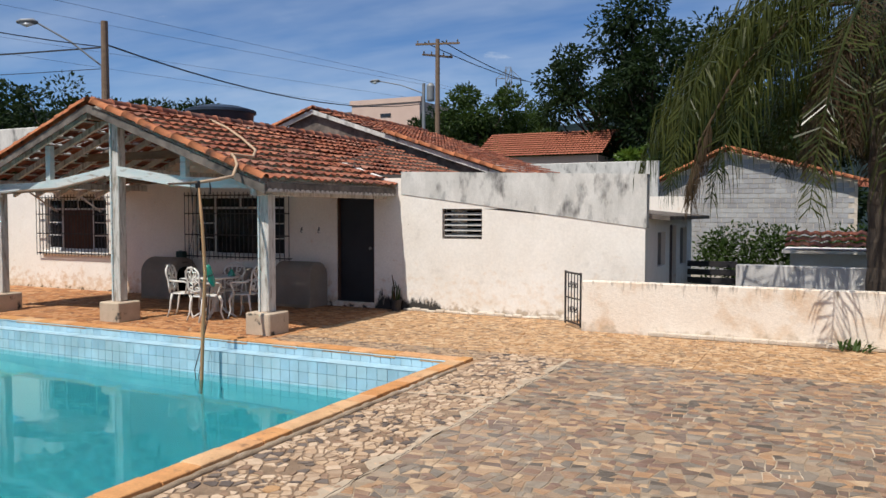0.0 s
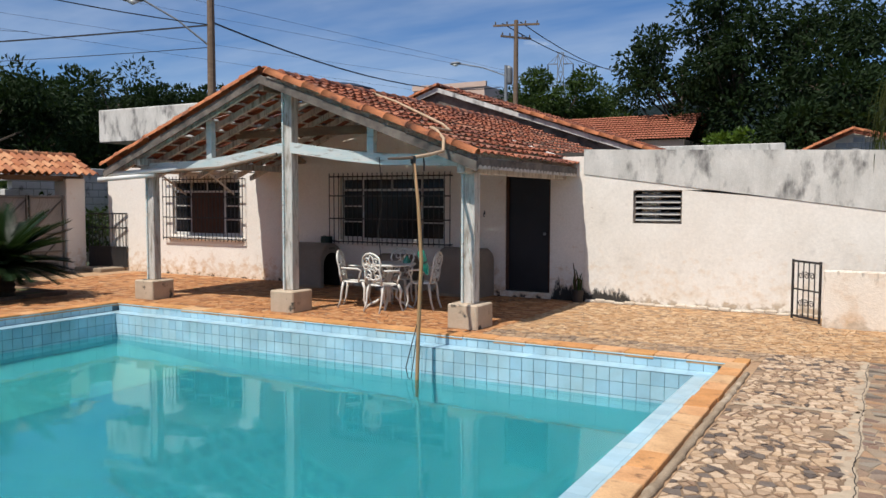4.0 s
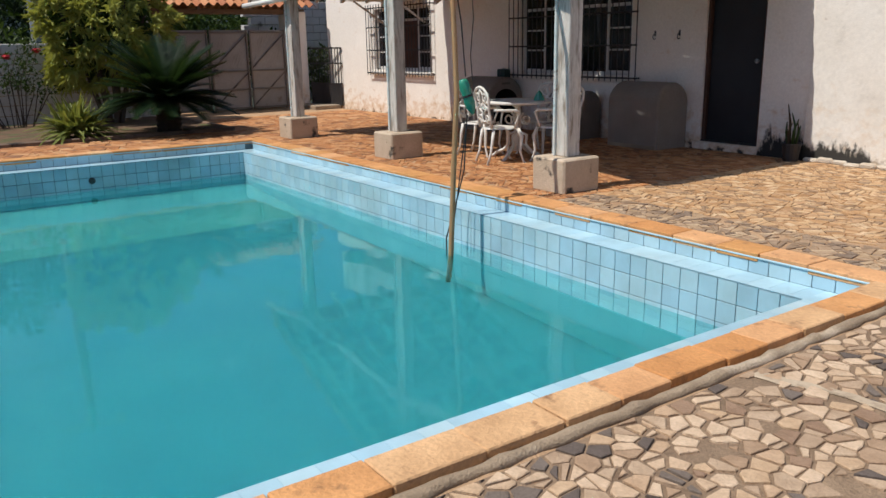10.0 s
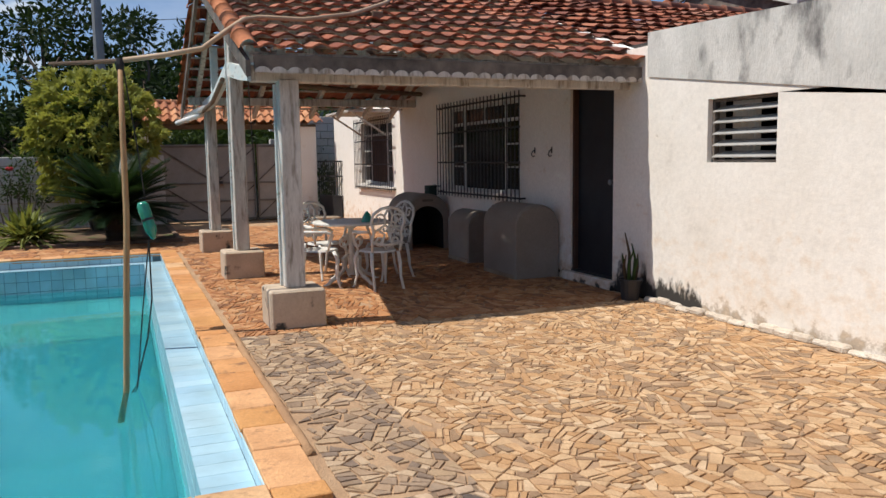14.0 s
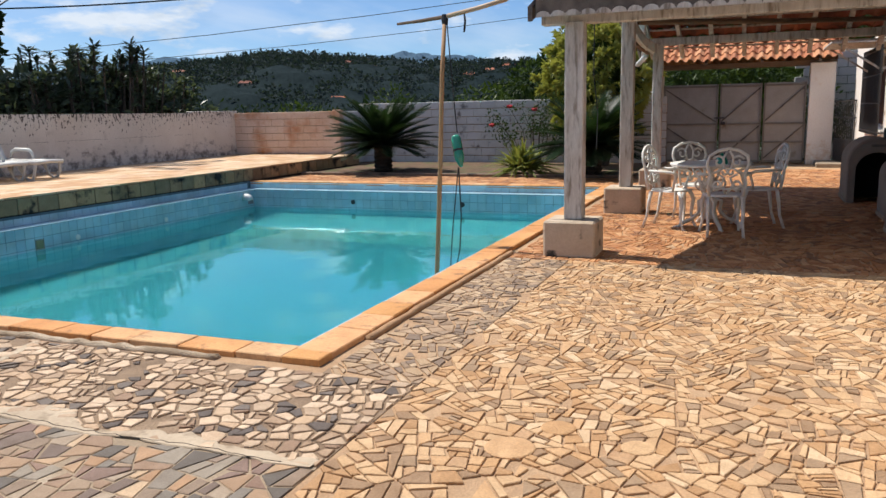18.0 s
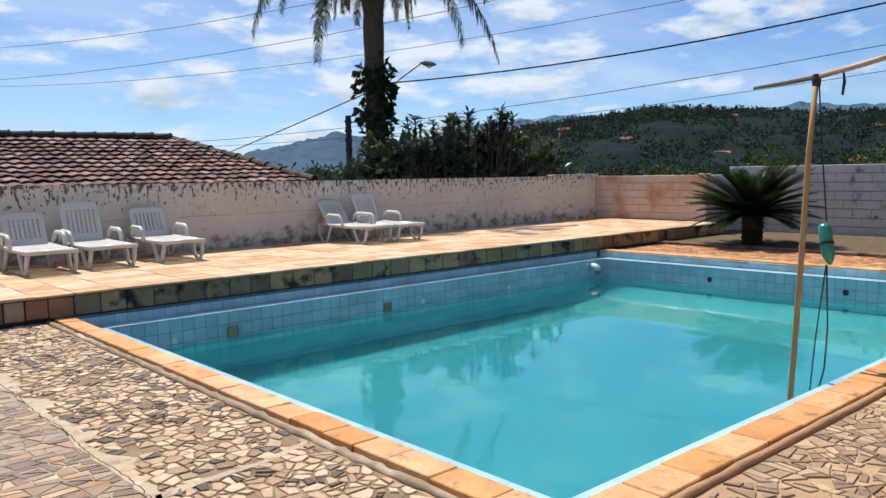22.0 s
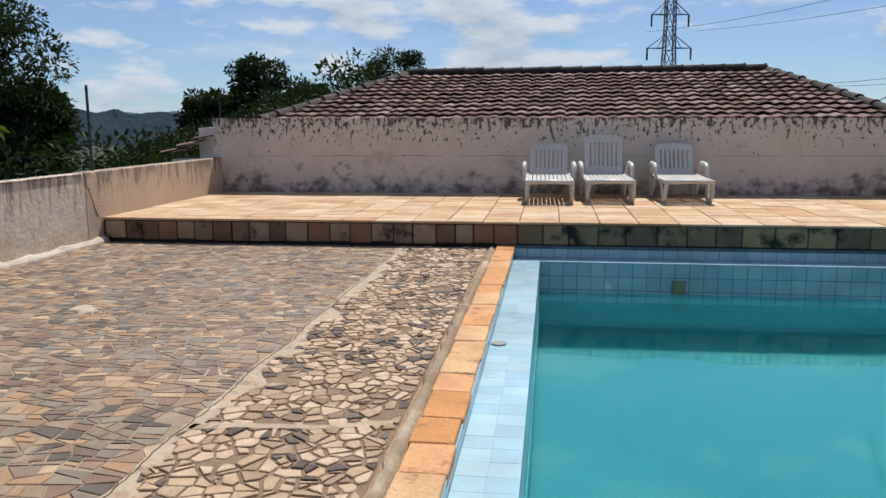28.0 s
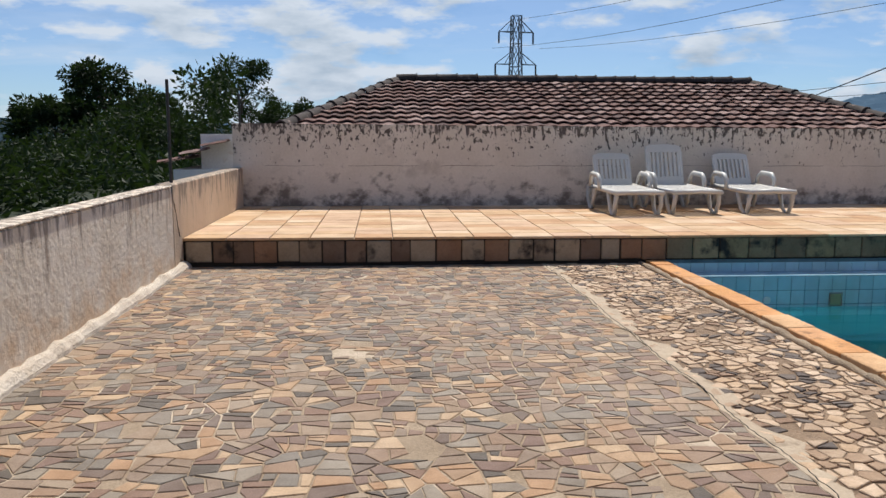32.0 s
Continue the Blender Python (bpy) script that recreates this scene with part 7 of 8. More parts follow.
for az, d, h in ((56, 72, 11.5), (53, 70, 12.2), (50.5, 74, 11.0), (48, 70, 11.2), (45.5, 70, 11.0), (58.5, 66, 11.5), (61, 62, 11.0), (43, 78, 9.5)):
    n += 1
    tree("broadleaf_tree", "dark green tree on the wooded rise", toward(E0, az, d, -0.5), h, 4.6, 30, 220, 0.42, LEAF_DARK, 100 + n, 0.28, 0.2, "trees on the north-west rise")
for az, d, h, mat in ((92.5, 34, 8.0, LEAF_DARK), (89.5, 38, 8.8, LEAF_DARK), (86.5, 35, 8.2, LEAF_DARK), (83, 30, 5.8, LEAF_DARK), (79.5, 30, 5.0, LEAF_MID), (95.5, 36, 4.6, LEAF_DARK), (98.5, 38, 4.0, LEAF_MID)):
    n += 1
    tree("broadleaf_tree", "leafy tree across the street", toward((-1.2, 7.4), az, d, -0.5), h, 3.2, 18, 180, 0.3, mat, 100 + n, 0.2, 0.15, "trees across the west street")
for az, d, h, sp, mat, base in ((-161.5, 95, 14.5, 4.6, LEAF_DARK, -6), (-158.5, 92, 11.0, 4.0, LEAF_DARK, -6), (-164.3, 100, 12.0, 3.6, LEAF_DARK, -6), (-170.3, 130, 19.0, 5.2, LEAF_DARK, -6), (-173.5, 120, 13.0, 4.0, LEAF_DARK, -7)):
    n += 1
    tree("eucalyptus_tree", "airy eucalyptus standing out over the valley", toward(E32, az, d, base), h, sp, 34, 230, 0.5, mat, 100 + n, 0.3, 0.4, "eucalyptus trees down the valley")
for az, d, h, sp, mat, base in ((-145.0, 45, 16.5, 3.6, LEAF_DARK, -7), (-142.0, 44, 15.0, 3.6, LEAF_DARK, -7), (-147.2, 50, 10.5, 2.6, LEAF_DARK, -7)):
    n += 1
    tree("eucalyptus_tree", "tall dark eucalyptus below the plot", toward(E32, az, d, base), h, sp, 52, 300, 0.30, mat, 100 + n, 0.3, 0.25, "eucalyptus trees down the valley")
tree("mango_tree", "bright green bushy tree just beyond the low wall", (12.6, -5.6, -5.5), 10.2, 3.2, 64, 190, 0.46, LEAF_MANGO, 171, 0.25, 0.2)
rnd = random.Random(72)
wd = Mesh()
for k in range(150):
    az = rnd.uniform(-168, -136)
    d = rnd.uniform(34, 80)
    p = toward(E32, az, d)
    leaf_cloud(wd, (p[0], p[1], -0.9 - d * 0.005 + rnd.uniform(-2.4, 0.9)), 2.1, 110, 0.5, rnd, 0.8)
for k in range(230):
    az = rnd.uniform(-169, -152)
    d = rnd.uniform(58, 88)
    p = toward(E32, az, d)
    crest = max(-0.6, 0.4 + 0.52 * (-155.0 - az))       # the wooded spur climbs westwards
    leaf_cloud(wd, (p[0], p[1], rnd.uniform(-4.0, max(-2.5, crest - 1.4))), rnd.uniform(1.5, 2.3), 120, 0.5, rnd, 0.8)
thing("valley_woods", "dark woods filling the valley below the plot", "woods", wd, LEAF_DARK, kind="stuff")
wd = Mesh()
for k in range(230):
    az = rnd.uniform(80, 158)
    d = rnd.uniform(48, 130)
    p = toward(E23, az, d)
    leaf_cloud(wd, (p[0], p[1], -1.0 + d * 0.012 + rnd.uniform(-1.5, 0.8)), 2.6, 90, 0.6, rnd, 0.8)
thing("slope_woods", "dark woods on the near slope", "woods", wd, LEAF_DARK, kind="stuff")


# ---- hills ----
def ridge_hill(name, label, mat, eye, crest, near, far, base, bumps, seed, nu=260, nv=30):
    """A hillside seen from eye; crest: (azimuth, elevation) pairs in degrees."""
    az = [c[0] for c in crest]
    m = Mesh()
    for j in range(nv + 1):
        q = j / nv
        for i in range(nu + 1):
            a = az[0] + (az[-1] - az[0]) * i / nu
            el = float(np.interp(a, az, [c[1] for c in crest]))
            d = near + (far - near) * q
            top = 1.4 + far * math.tan(radians(el))
            x, y, _ = toward(eye, a, d)
            z = base + (top - base) * (math.sin(q * math.pi / 2) ** 1.3)
            p = Vector((x, y, seed * 13.0))
            z += bumps * (0.4 + 0.6 * q) * (0.9 * noise.noise(p / (bumps * 22)) + 0.8 * abs(noise.noise(p / (bumps * 4))) + 0.75 * abs(noise.noise(p / (bumps * 1.7))) - 0.45)
            m.v.append((x, y, z))
    w = nu + 1
    m.f = [(j * w + i, j * w + i + 1, (j + 1) * w + i + 1, (j + 1) * w + i) for j in range(nv) for i in range(nu)]
    return thing(name, label, "hill", m, mat, "structure")


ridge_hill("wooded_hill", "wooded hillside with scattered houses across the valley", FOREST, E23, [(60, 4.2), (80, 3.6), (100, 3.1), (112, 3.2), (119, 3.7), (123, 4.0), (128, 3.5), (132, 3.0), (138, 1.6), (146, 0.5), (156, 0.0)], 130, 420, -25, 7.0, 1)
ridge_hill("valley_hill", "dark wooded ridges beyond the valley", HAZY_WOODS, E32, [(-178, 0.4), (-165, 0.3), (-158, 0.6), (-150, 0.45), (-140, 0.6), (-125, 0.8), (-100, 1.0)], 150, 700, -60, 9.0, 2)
ridge_hill("far_mountain", "mountain on the horizon with haze painted in as blue", FAR_HILL, E23, [(100, 3.0), (108, 3.5), (114, 3.9), (122, 3.2), (130, 3.5), (136, 3.0), (141, 2.2), (146, 2.9), (149, 2.3), (153, 1.3), (160, 0.3), (175, 0.2)], 1500, 2400, -60, 22.0, 3)
ridge_hill("far_ridge", "low ridge on the horizon with haze painted in as blue", FAR_HILL, E32, [(-180, 0.3), (-166, 0.7), (-158, 0.9), (-150, 0.7), (-140, 1.0), (-120, 0.8)], 1300, 2200, -60, 14.0, 4)
ridge_hill("north_hill", "wooded rise behind the houses to the north", FOREST, E0, [(-30, 6.0), (0, 7.0), (10, 7.0), (30, 5.0), (45, 6.0), (60, 6.4), (80, 5.0)], 75, 190, -2, 4.0, 5)
rnd = random.Random(76)
ht = Mesh()
for k in range(5200):
    a, q = rnd.uniform(88, 142), rnd.uniform(0.02, 1.0) ** 0.8
    d = 130 + 290 * q
    el = float(np.interp(a, [60, 80, 100, 112, 119, 123, 128, 132, 138, 146], [4.2, 3.6, 3.1, 3.2, 3.7, 4.0, 3.5, 3.0, 1.6, 0.5]))
    x, y, _ = toward(E23, a, d)
    z = -25 + (1.4 + 420 * math.tan(radians(el)) + 25) * (math.sin(q * math.pi / 2) ** 1.3)
    r = rnd.uniform(0.9, 2.3)
    leaf_cloud(ht, (x, y, z - 1.2 + r * rnd.uniform(0.2, 1.0)), r, 26, r * 0.55, rnd, rnd.uniform(0.6, 1.0), slim=0.9)
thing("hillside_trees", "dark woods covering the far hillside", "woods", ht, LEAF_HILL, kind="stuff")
rnd = random.Random(77)
for k in range(11):
    a, d = rnd.uniform(106, 130), rnd.uniform(250, 360)
    q = (d - 130) / 290
    x, y, _ = toward(E23, a, d)
    el = float(np.interp(a, [108, 112, 119, 123, 128, 132], [3.1, 3.2, 3.7, 4.0, 3.5, 3.0]))
    z = -25 + (1.4 + 420 * math.tan(radians(el)) + 25) * (math.sin(q * math.pi / 2) ** 1.3) - 0.2
    z -= 1.0
    hs = thing("far_house", "small pale house among the trees of the far hill", "house", None, group="houses on the far hill", at=pose(x, y, z, 0, 0, a + rnd.uniform(-30, 30)))
    w = rnd.uniform(3.0, 5.0)
    part("wall_block", Mesh().box(-w / 2, w / 2, -2, 2, -4, 1.2), CEMENT, hs)
    part("roof", Mesh().convex([(-w / 2 - 0.3, -2.3, 1.2), (w / 2 + 0.3, -2.3, 1.2), (w / 2 + 0.3, 2.3, 1.2), (-w / 2 - 0.3, 2.3, 1.2), (-w / 2, 0, 2.1), (w / 2, 0, 2.1)], [(0, 1, 2, 3), (0, 1, 5, 4), (2, 3, 4, 5), (0, 4, 3), (1, 2, 5)]), ROOF_TILE, hs)

# ---- neighbours ----
NY, SR = -6.4, (2.46 - 1.50) / 3.75
nb = thing("neighbour_house", "neighbour's house with a hipped roof of sooty clay tiles", "house", None)
part("wall_block", Mesh().box(-11.9, 1.5, -10.2, -2.75, -4.0, 1.36), WHITE_WALL, nb)
RA, RB, LOW, EAVE_Y = -1.65, -9.05, 1.44, -2.30
run_n, hip_a, hip_b = math.hypot(NY - EAVE_Y, 2.46 - LOW), 1.85, 1.15
EAX, EBX = RA + hip_a, RB - hip_b


north_tiles = tile_field((EAX, EAVE_Y, LOW), (EBX, EAVE_Y, LOW), (EAX, NY, 2.46), lambda u, v, w, r: v / r * hip_a < u < w - v / r * hip_b, 81, 0.33, 0.215, 1.1)
part("front_slope_tiles", joined_tiles(north_tiles, clay_tile(h=0.020, lip=0.050)), DARK_TILE, nb, kind="stuff")
part("end_slope", Mesh().add([(EAX, EAVE_Y, LOW), (EAX, -10.5, LOW), (RA, NY, 2.46)], [(0, 2, 1)]), DARK_TILE, nb)
part("end_slope", Mesh().add([(EBX, EAVE_Y, LOW), (EBX, -10.5, LOW), (RB, NY, 2.46)], [(0, 1, 2)]), DARK_TILE, nb)
part("rear_slope", Mesh().add([(EAX, -10.5, LOW), (EBX, -10.5, LOW), (RB, NY, 2.46), (RA, NY, 2.46)], [(0, 1, 2, 3)]), DARK_TILE, nb)
# black sheet paints the shade in the gaps under the tile lips
part("front_underlay", Mesh().add([(EAX, EAVE_Y, LOW - 0.02), (EBX, EAVE_Y, LOW - 0.02), (RB, NY, 2.455), (RA, NY, 2.455)], [(3, 2, 1, 0)]), SOOT_AND_SHADE, nb)
ridge_row((RB, NY, 2.455), (RA, NY, 2.455), 0.125, 0.40, 82, SOOTY_RIDGE, nb)
ridge_row((EAX, EAVE_Y, LOW + 0.02), (RA, NY, 2.44), 0.105, 0.40, 83, SOOTY_RIDGE, nb)
ridge_row((EBX, EAVE_Y, LOW + 0.02), (RB, NY, 2.44), 0.105, 0.40, 84, SOOTY_RIDGE, nb)
lr = thing("lean_to_roof", "low dark tiled roof beyond the east wall", "roof", None)
part("tiles", joined_tiles(tile_field((2.05, -5.6, 0.86), (2.05, -2.3, 0.86), (0.95, -5.6, 1.28), None, 86)), DARK_TILE, lr, kind="stuff")
part("wall_block", Mesh().box(0.95, 1.85, -5.5, -2.4, -3.0, 0.82), WHITE_WALL, lr)


def gable_house(name, label, x0, x1, y0, y1, eave, ridge, wallmat, roofmat, along="x"):
    ob = thing(name, label, "house", None)
    part("wall_block", Mesh().box(x0, x1, y0, y1, -1.0, eave), wallmat, ob)
    o = 0.5
    if along == "x":
        ym = (y0 + y1) / 2
        a = tile_field((x0 - o, y0 - o, eave), (x1 + o, y0 - o, eave), (x0 - o, ym, ridge), None, 90, 0.36, 0.24, 0.3)
        b = tile_field((x1 + o, y1 + o, eave), (x0 - o, y1 + o, eave), (x1 + o, ym, ridge), None, 91, 0.36, 0.24, 0.3)
    else:
        xm = (x0 + x1) / 2
        a = tile_field((x1 + o, y0 - o, eave), (x1 + o, y1 + o, eave), (xm, y0 - o, ridge), None, 92, 0.36, 0.24, 0.3)
        b = tile_field((x0 - o, y1 + o, eave), (x0 - o, y0 - o, eave), (xm, y1 + o, ridge), None, 93, 0.36, 0.24, 0.3)
        part("gable", Mesh().convex([(x0, y0, eave), (x1, y0, eave), (xm, y0, ridge - 0.1), (x0, y0 + 0.2, eave), (x1, y0 + 0.2, eave), (xm, y0 + 0.2, ridge - 0.1)], [(0, 1, 2), (3, 4, 5), (0, 1, 4, 3), (1, 2, 5, 4), (2, 0, 3, 5)]), wallmat, ob)
    part("roof_tiles", joined_tiles(a + b), roofmat, ob, kind="stuff")
    return ob


rh = gable_house("red_roof_house", "pink house under a fresh orange tiled roof", -22.2, -14.0, 50.5, 57.0, 5.6, 7.6, PINK_WALL, FRESH_TILE)
for x in (-20.5, -17.0, -15.0):
    part("window", Mesh().box(x - 0.5, x + 0.5, 50.42, 50.5, 3.6, 4.8), DARK_PANE, rh)
pk = thing("pink_building", "flat-topped pale pink building on the rise", "house", None)
part("wall_block", Mesh().box(-45.5, -37.5, 70, 78, -1, 13.0), PINK_WALL, pk)
part("parapet", Mesh().box(-45.7, -37.3, 69.9, 70.2, 12.9, 13.4), PINK_WALL, pk)
part("window", Mesh().box(-42.0, -40.8, 69.92, 70.0, 11.6, 11.9), DARK_PANE, pk)
part("chimney", Mesh().box(-47.8, -46.2, 72, 73.5, 8, 12.6), RUST_STONES, pk, "brick chimney stack")

# block-walled neighbour with an orange gable roof
bh = thing("block_house", "unrendered grey block house with an orange tiled gable", "house", None)
GXA, GZA, GYP = -4.1, 4.42, 34.0
part("wall", Mesh().convex([(-7.6, GYP, -1), (0.6, GYP, -1), (0.6, GYP, 3.1), (GXA, GYP, GZA - 0.08), (-7.6, GYP, 2.75), (-7.6, GYP + 6, -1), (0.6, GYP + 6, -1), (0.6, GYP + 6, 3.1), (GXA, GYP + 6, GZA - 0.08), (-7.6, GYP + 6, 2.75)],
                           [(0, 1, 2, 3, 4), (5, 6, 7, 8, 9), (0, 1, 6, 5), (1, 2, 7, 6), (2, 3, 8, 7), (3, 4, 9, 8), (4, 0, 5, 9)]), MORTAR_LIGHT, bh)
blk_mesh = Mesh().box(-0.19, 0.19, -0.02, 0.0, -0.09, 0.09, 0.006)
blk, more = blk_mesh.data("block", GREY_BLOCK), Mesh()
for j in range(26, -1, -1):
    z = -0.6 + j * 0.195
    for k in range(22):
        x = -7.5 + (k + 0.5 * (j % 2)) * 0.40
        lim = GZA - 0.25 - (GXA - x) * 0.47 if x < GXA else GZA - 0.25 - (x - GXA) * 0.28
        if z < lim and x < 0.4:
            if len(bh.children) < 260:
                share("block", blk, bh, pose(x, GYP - 0.001, z))
            else:
                more.add(blk_mesh.v, blk_mesh.f, pose(x, GYP - 0.001, z))
part("block_courses", more, GREY_BLOCK, bh, kind="stuff")
part("roof_tiles", joined_tiles(tile_field((GXA - 4.6, 40.2, GZA - 2.15), (GXA - 4.6, GYP - 0.3, GZA - 2.15), (GXA, 40.2, GZA), None, 94, 0.36, 0.24, 0.3)
                                + tile_field((GXA + 5.2, GYP - 0.3, GZA - 1.5), (GXA + 5.2, 40.2, GZA - 1.5), (GXA, GYP - 0.3, GZA), None, 95, 0.36, 0.24, 0.3)), FRESH_TILE, bh, kind="stuff")
ridge_row((GXA - 4.6, GYP - 0.3, GZA - 2.10), (GXA, GYP - 0.3, GZA + 0.05), 0.10, seed=96, parent=bh)
ridge_row((GXA, GYP - 0.3, GZA + 0.05), (GXA + 5.2, GYP - 0.3, GZA - 1.45), 0.10, seed=97, parent=bh)
thing("boundary_wall", "grey cement boundary wall behind the annex", "wall", Mesh().box(-14.0, -6.05, 30.0, 30.2, -1, 3.78, 0.02), PARAPET, "structure")
ph = thing("pump_house", "tiny white shed with a clay tile roof", "shed", None)
part("wall_block", Mesh().box(-0.95, 0.9, 18.0, 19.4, -0.5, 1.02), WHITE_WALL, ph)
part("roof_slab", Mesh().box(-1.10, 1.1, 17.8, 19.6, 1.02, 1.08), WHITE_WALL, ph)
part("roof_tiles", joined_tiles(tile_field((-1.05, 17.8, 1.10), (1.1, 17.8, 1.10), (-1.05, 19.0, 1.50), None, 98)), ROOF_TILE, ph, kind="stuff")
dg = thing("dark_gate", "dark slatted gate across the passage", "gate", None)
for z in (0.45, 0.62, 0.79):
    part("slat", Mesh().box(-2.88, -1.9, 17.2, 17.24, z - 0.06, z + 0.06), BLACK_IRON, dg)
tk = thing("roof_terrace", "white stained concrete tank box raised over the house", "tank", None)
part("box", Mesh().box(-21.0, -16.2, 13.9, 16.0, 3.22, 4.06, 0.02), PARAPET, tk)
part("base", Mesh().box(-20.0, -16.6, 14.3, 16.0, 2.5, 3.22), RUST_STONES, tk)
wtk = thing("water_tank", "blue-black plastic water tank with a domed lid behind the ridge", "tank", None, at=pose(-16.4, 18.2, 3.5))
part("drum", Mesh().lathe([(0.85, 0.0), (0.95, 1.25), (0.98, 1.28)], 24), BLUE_TANK, wtk, smooth=True)
part("lid", Mesh().lathe([(1.02, 1.25), (1.02, 1.33), (0.6, 1.45), (0.12, 1.5)], 24), BLUE_TANK, wtk)
part("stand", Mesh().box(-0.9, 0.9, -0.9, 0.9, -1.2, 0.0), RUST_STONES, wtk)

# ---- poles, lamps, wires, pylons ----
def street_pole(name, label, x, y, z0, top, r, arms, mat=STEEL):
    ob = thing(name, label, "utility pole", None, at=pose(x, y, 0))
    part("shaft", Mesh().tube([(0, 0, z0), (0, 0, top)], [r * 1.25, r * 0.8], 10), mat, ob)
    for z, w, a in arms:
        c, s = math.cos(a), math.sin(a)
        arm = part("cross_arm", Mesh().box(-w, w, -0.06, 0.06, z - 0.06, z + 0.06, m=Matrix.Rotation(a, 4, "Z")), RAW_WOOD, ob)
        for q in (-0.9, -0.4, 0.4, 0.9):
            part("insulator", Mesh().lathe([(0.03, 0), (0.06, 0.05), (0.035, 0.09), (0.06, 0.13), (0.02, 0.2)], 8, Matrix.Translation((q * w * c, q * w * s, z + 0.06))), BLACK_IRON, arm)
    return ob


def street_lamp(parent, root, tip, mat=STEEL):
    root, tip = Vector(root), Vector(tip)
    part("lamp_arm", Mesh().tube([root, root.lerp(tip, 0.5) + Vector((0, 0, 0.12)), tip], 0.03, 6), mat, parent)
    d = (tip - root); d.z = 0; d.normalize()
    m = Matrix.Translation(tip) @ d.to_track_quat("X", "Z").to_matrix().to_4x4()
    hd = part("lamp_head", Mesh().tube([(-0.05, 0, 0), (0.1, 0, 0.02), (0.45, 0, 0.0), (0.6, 0, -0.02)], [0.05, 0.12, 0.11, 0.04], 10, m, flat=0.6), mat, parent, smooth=True)
    part("lamp_glass", Mesh().tube([(0.08, 0, -0.05), (0.3, 0, -0.09), (0.5, 0, -0.05)], [0.03, 0.09, 0.03], 10, m, flat=0.7), LAMP_GLASS, hd, smooth=True)


p1 = street_pole("utility_pole", "brown wooden utility pole with a street lamp", -21.9, 18.8, -1.5, 8.15, 0.14, [], RAW_WOOD)
street_lamp(p1, (0, 0, 6.6), (-1.6, -1.3, 8.0))
p2 = street_pole("utility_pole", "wooden utility pole with cross-arms and a transformer", -24.2, 47.7, -1, 13.4, 0.18, [(13.1, 1.5, 0.3), (12.3, 1.1, 0.9)], RAW_WOOD)
part("transformer", Mesh().lathe([(0.24, 9.3), (0.27, 9.4), (0.27, 10.3), (0.22, 10.4), (0.08, 10.5)], 16, Matrix.Translation((-0.42, -0.2, 0))), STEEL, p2)
p3 = street_pole("utility_pole", "slim concrete pole with a street lamp", -22.5, 42.5, -1, 9.6, 0.12, [])
street_lamp(p3, (0, 0, 9.0), (-2.6, -0.8, 9.8))
p4 = street_pole("utility_pole", "short dark concrete pole with side insulators", -16.8, -10.5, -3, 3.5, 0.12, [], BLACK_IRON)
for z in (2.4, 2.7, 3.0, 3.3):
    for sx in (-1, 1):
        part("insulator", Mesh().lathe([(0.03, -0.05), (0.05, 0.0), (0.03, 0.05)], 8, Matrix.Translation((sx * 0.18, sx * 0.12, z))), BLACK_IRON, p4)
p5 = street_pole("utility_pole", "grey pole with an arching street lamp behind the palm", -18.3, -10.9, -3, 4.9, 0.10, [])
street_lamp(p5, (0, 0, 4.0), (-1.75, 0.35, 5.45))
street_pole("utility_pole", "grey steel utility pole across the street", -27.0, 8.0, -2, 9.2, 0.15, [(8.9, 1.0, 1.4)])
for x, y, foot, top in ((EAST_X + 0.08, 1.76, 0.84, 1.90), (EAST_X + 0.03, SOUTH_Y - 0.08, 1.50, 1.95)):
    thing("iron_post", "short rusty iron bar standing in the wall top", "post", Mesh().tube([(x, y, foot), (x, y, top)], 0.017, 8), BLACK_IRON, group="iron bars on the walls")


def wire(a, b, sag, r):
    a, b = Vector(a), Vector(b)
    return Mesh().tube([a.lerp(b, k / 14) - Vector((0, 0, sag * 4 * (k / 14) * (1 - k / 14))) for k in range(15)], r, 4)


for a, b, sag, r in (((-18.6, -10.6, 4.67), (-27.0, 8.0, 6.8), 0.5, 0.03), ((-27.0, 8.0, 8.4), (-21.9, 18.8, 7.3), 0.3, 0.02), ((-21.9, 18.8, 7.4), (-25.2, 47.7, 9.2), 0.9, 0.03),
                     ((-21.9, 18.8, 7.3), (-60, 6, 7.2), 0.4, 0.03), ((-18.6, -10.6, 4.67), (-17.3, -40, -0.2), 0.2, 0.022), ((-25.2, 47.7, 13.3), (-40, 140, 26), 2.0, 0.035), ((-24.0, 47.9, 13.3), (-38, 140, 26), 2.5, 0.035),
                     ((-21.9, 18.8, 6.6), (-60, 12, 8.0), 0.4, 0.014)):
    thing("power_line", "sagging black overhead line", "wire", wire(a, b, sag, r), RUBBER, group="overhead lines")

for a, b in (((-56.9, 12.0, 17.7), (-34.1, 117.0, 16.5)), ((-73.9, 12.0, 20.2), (-22.8, 117.0, 14.1)), ((-83.4, 12.0, 18.8), (-16.4, 117.0, 12.1)), ((-79.6, 12.0, 17.1), (-27.0, 117.0, 12.0))):
    thing("power_line", "thin high overhead line beyond the house", "wire", wire(a, b, 0.3, 0.014), RUBBER, group="overhead lines")


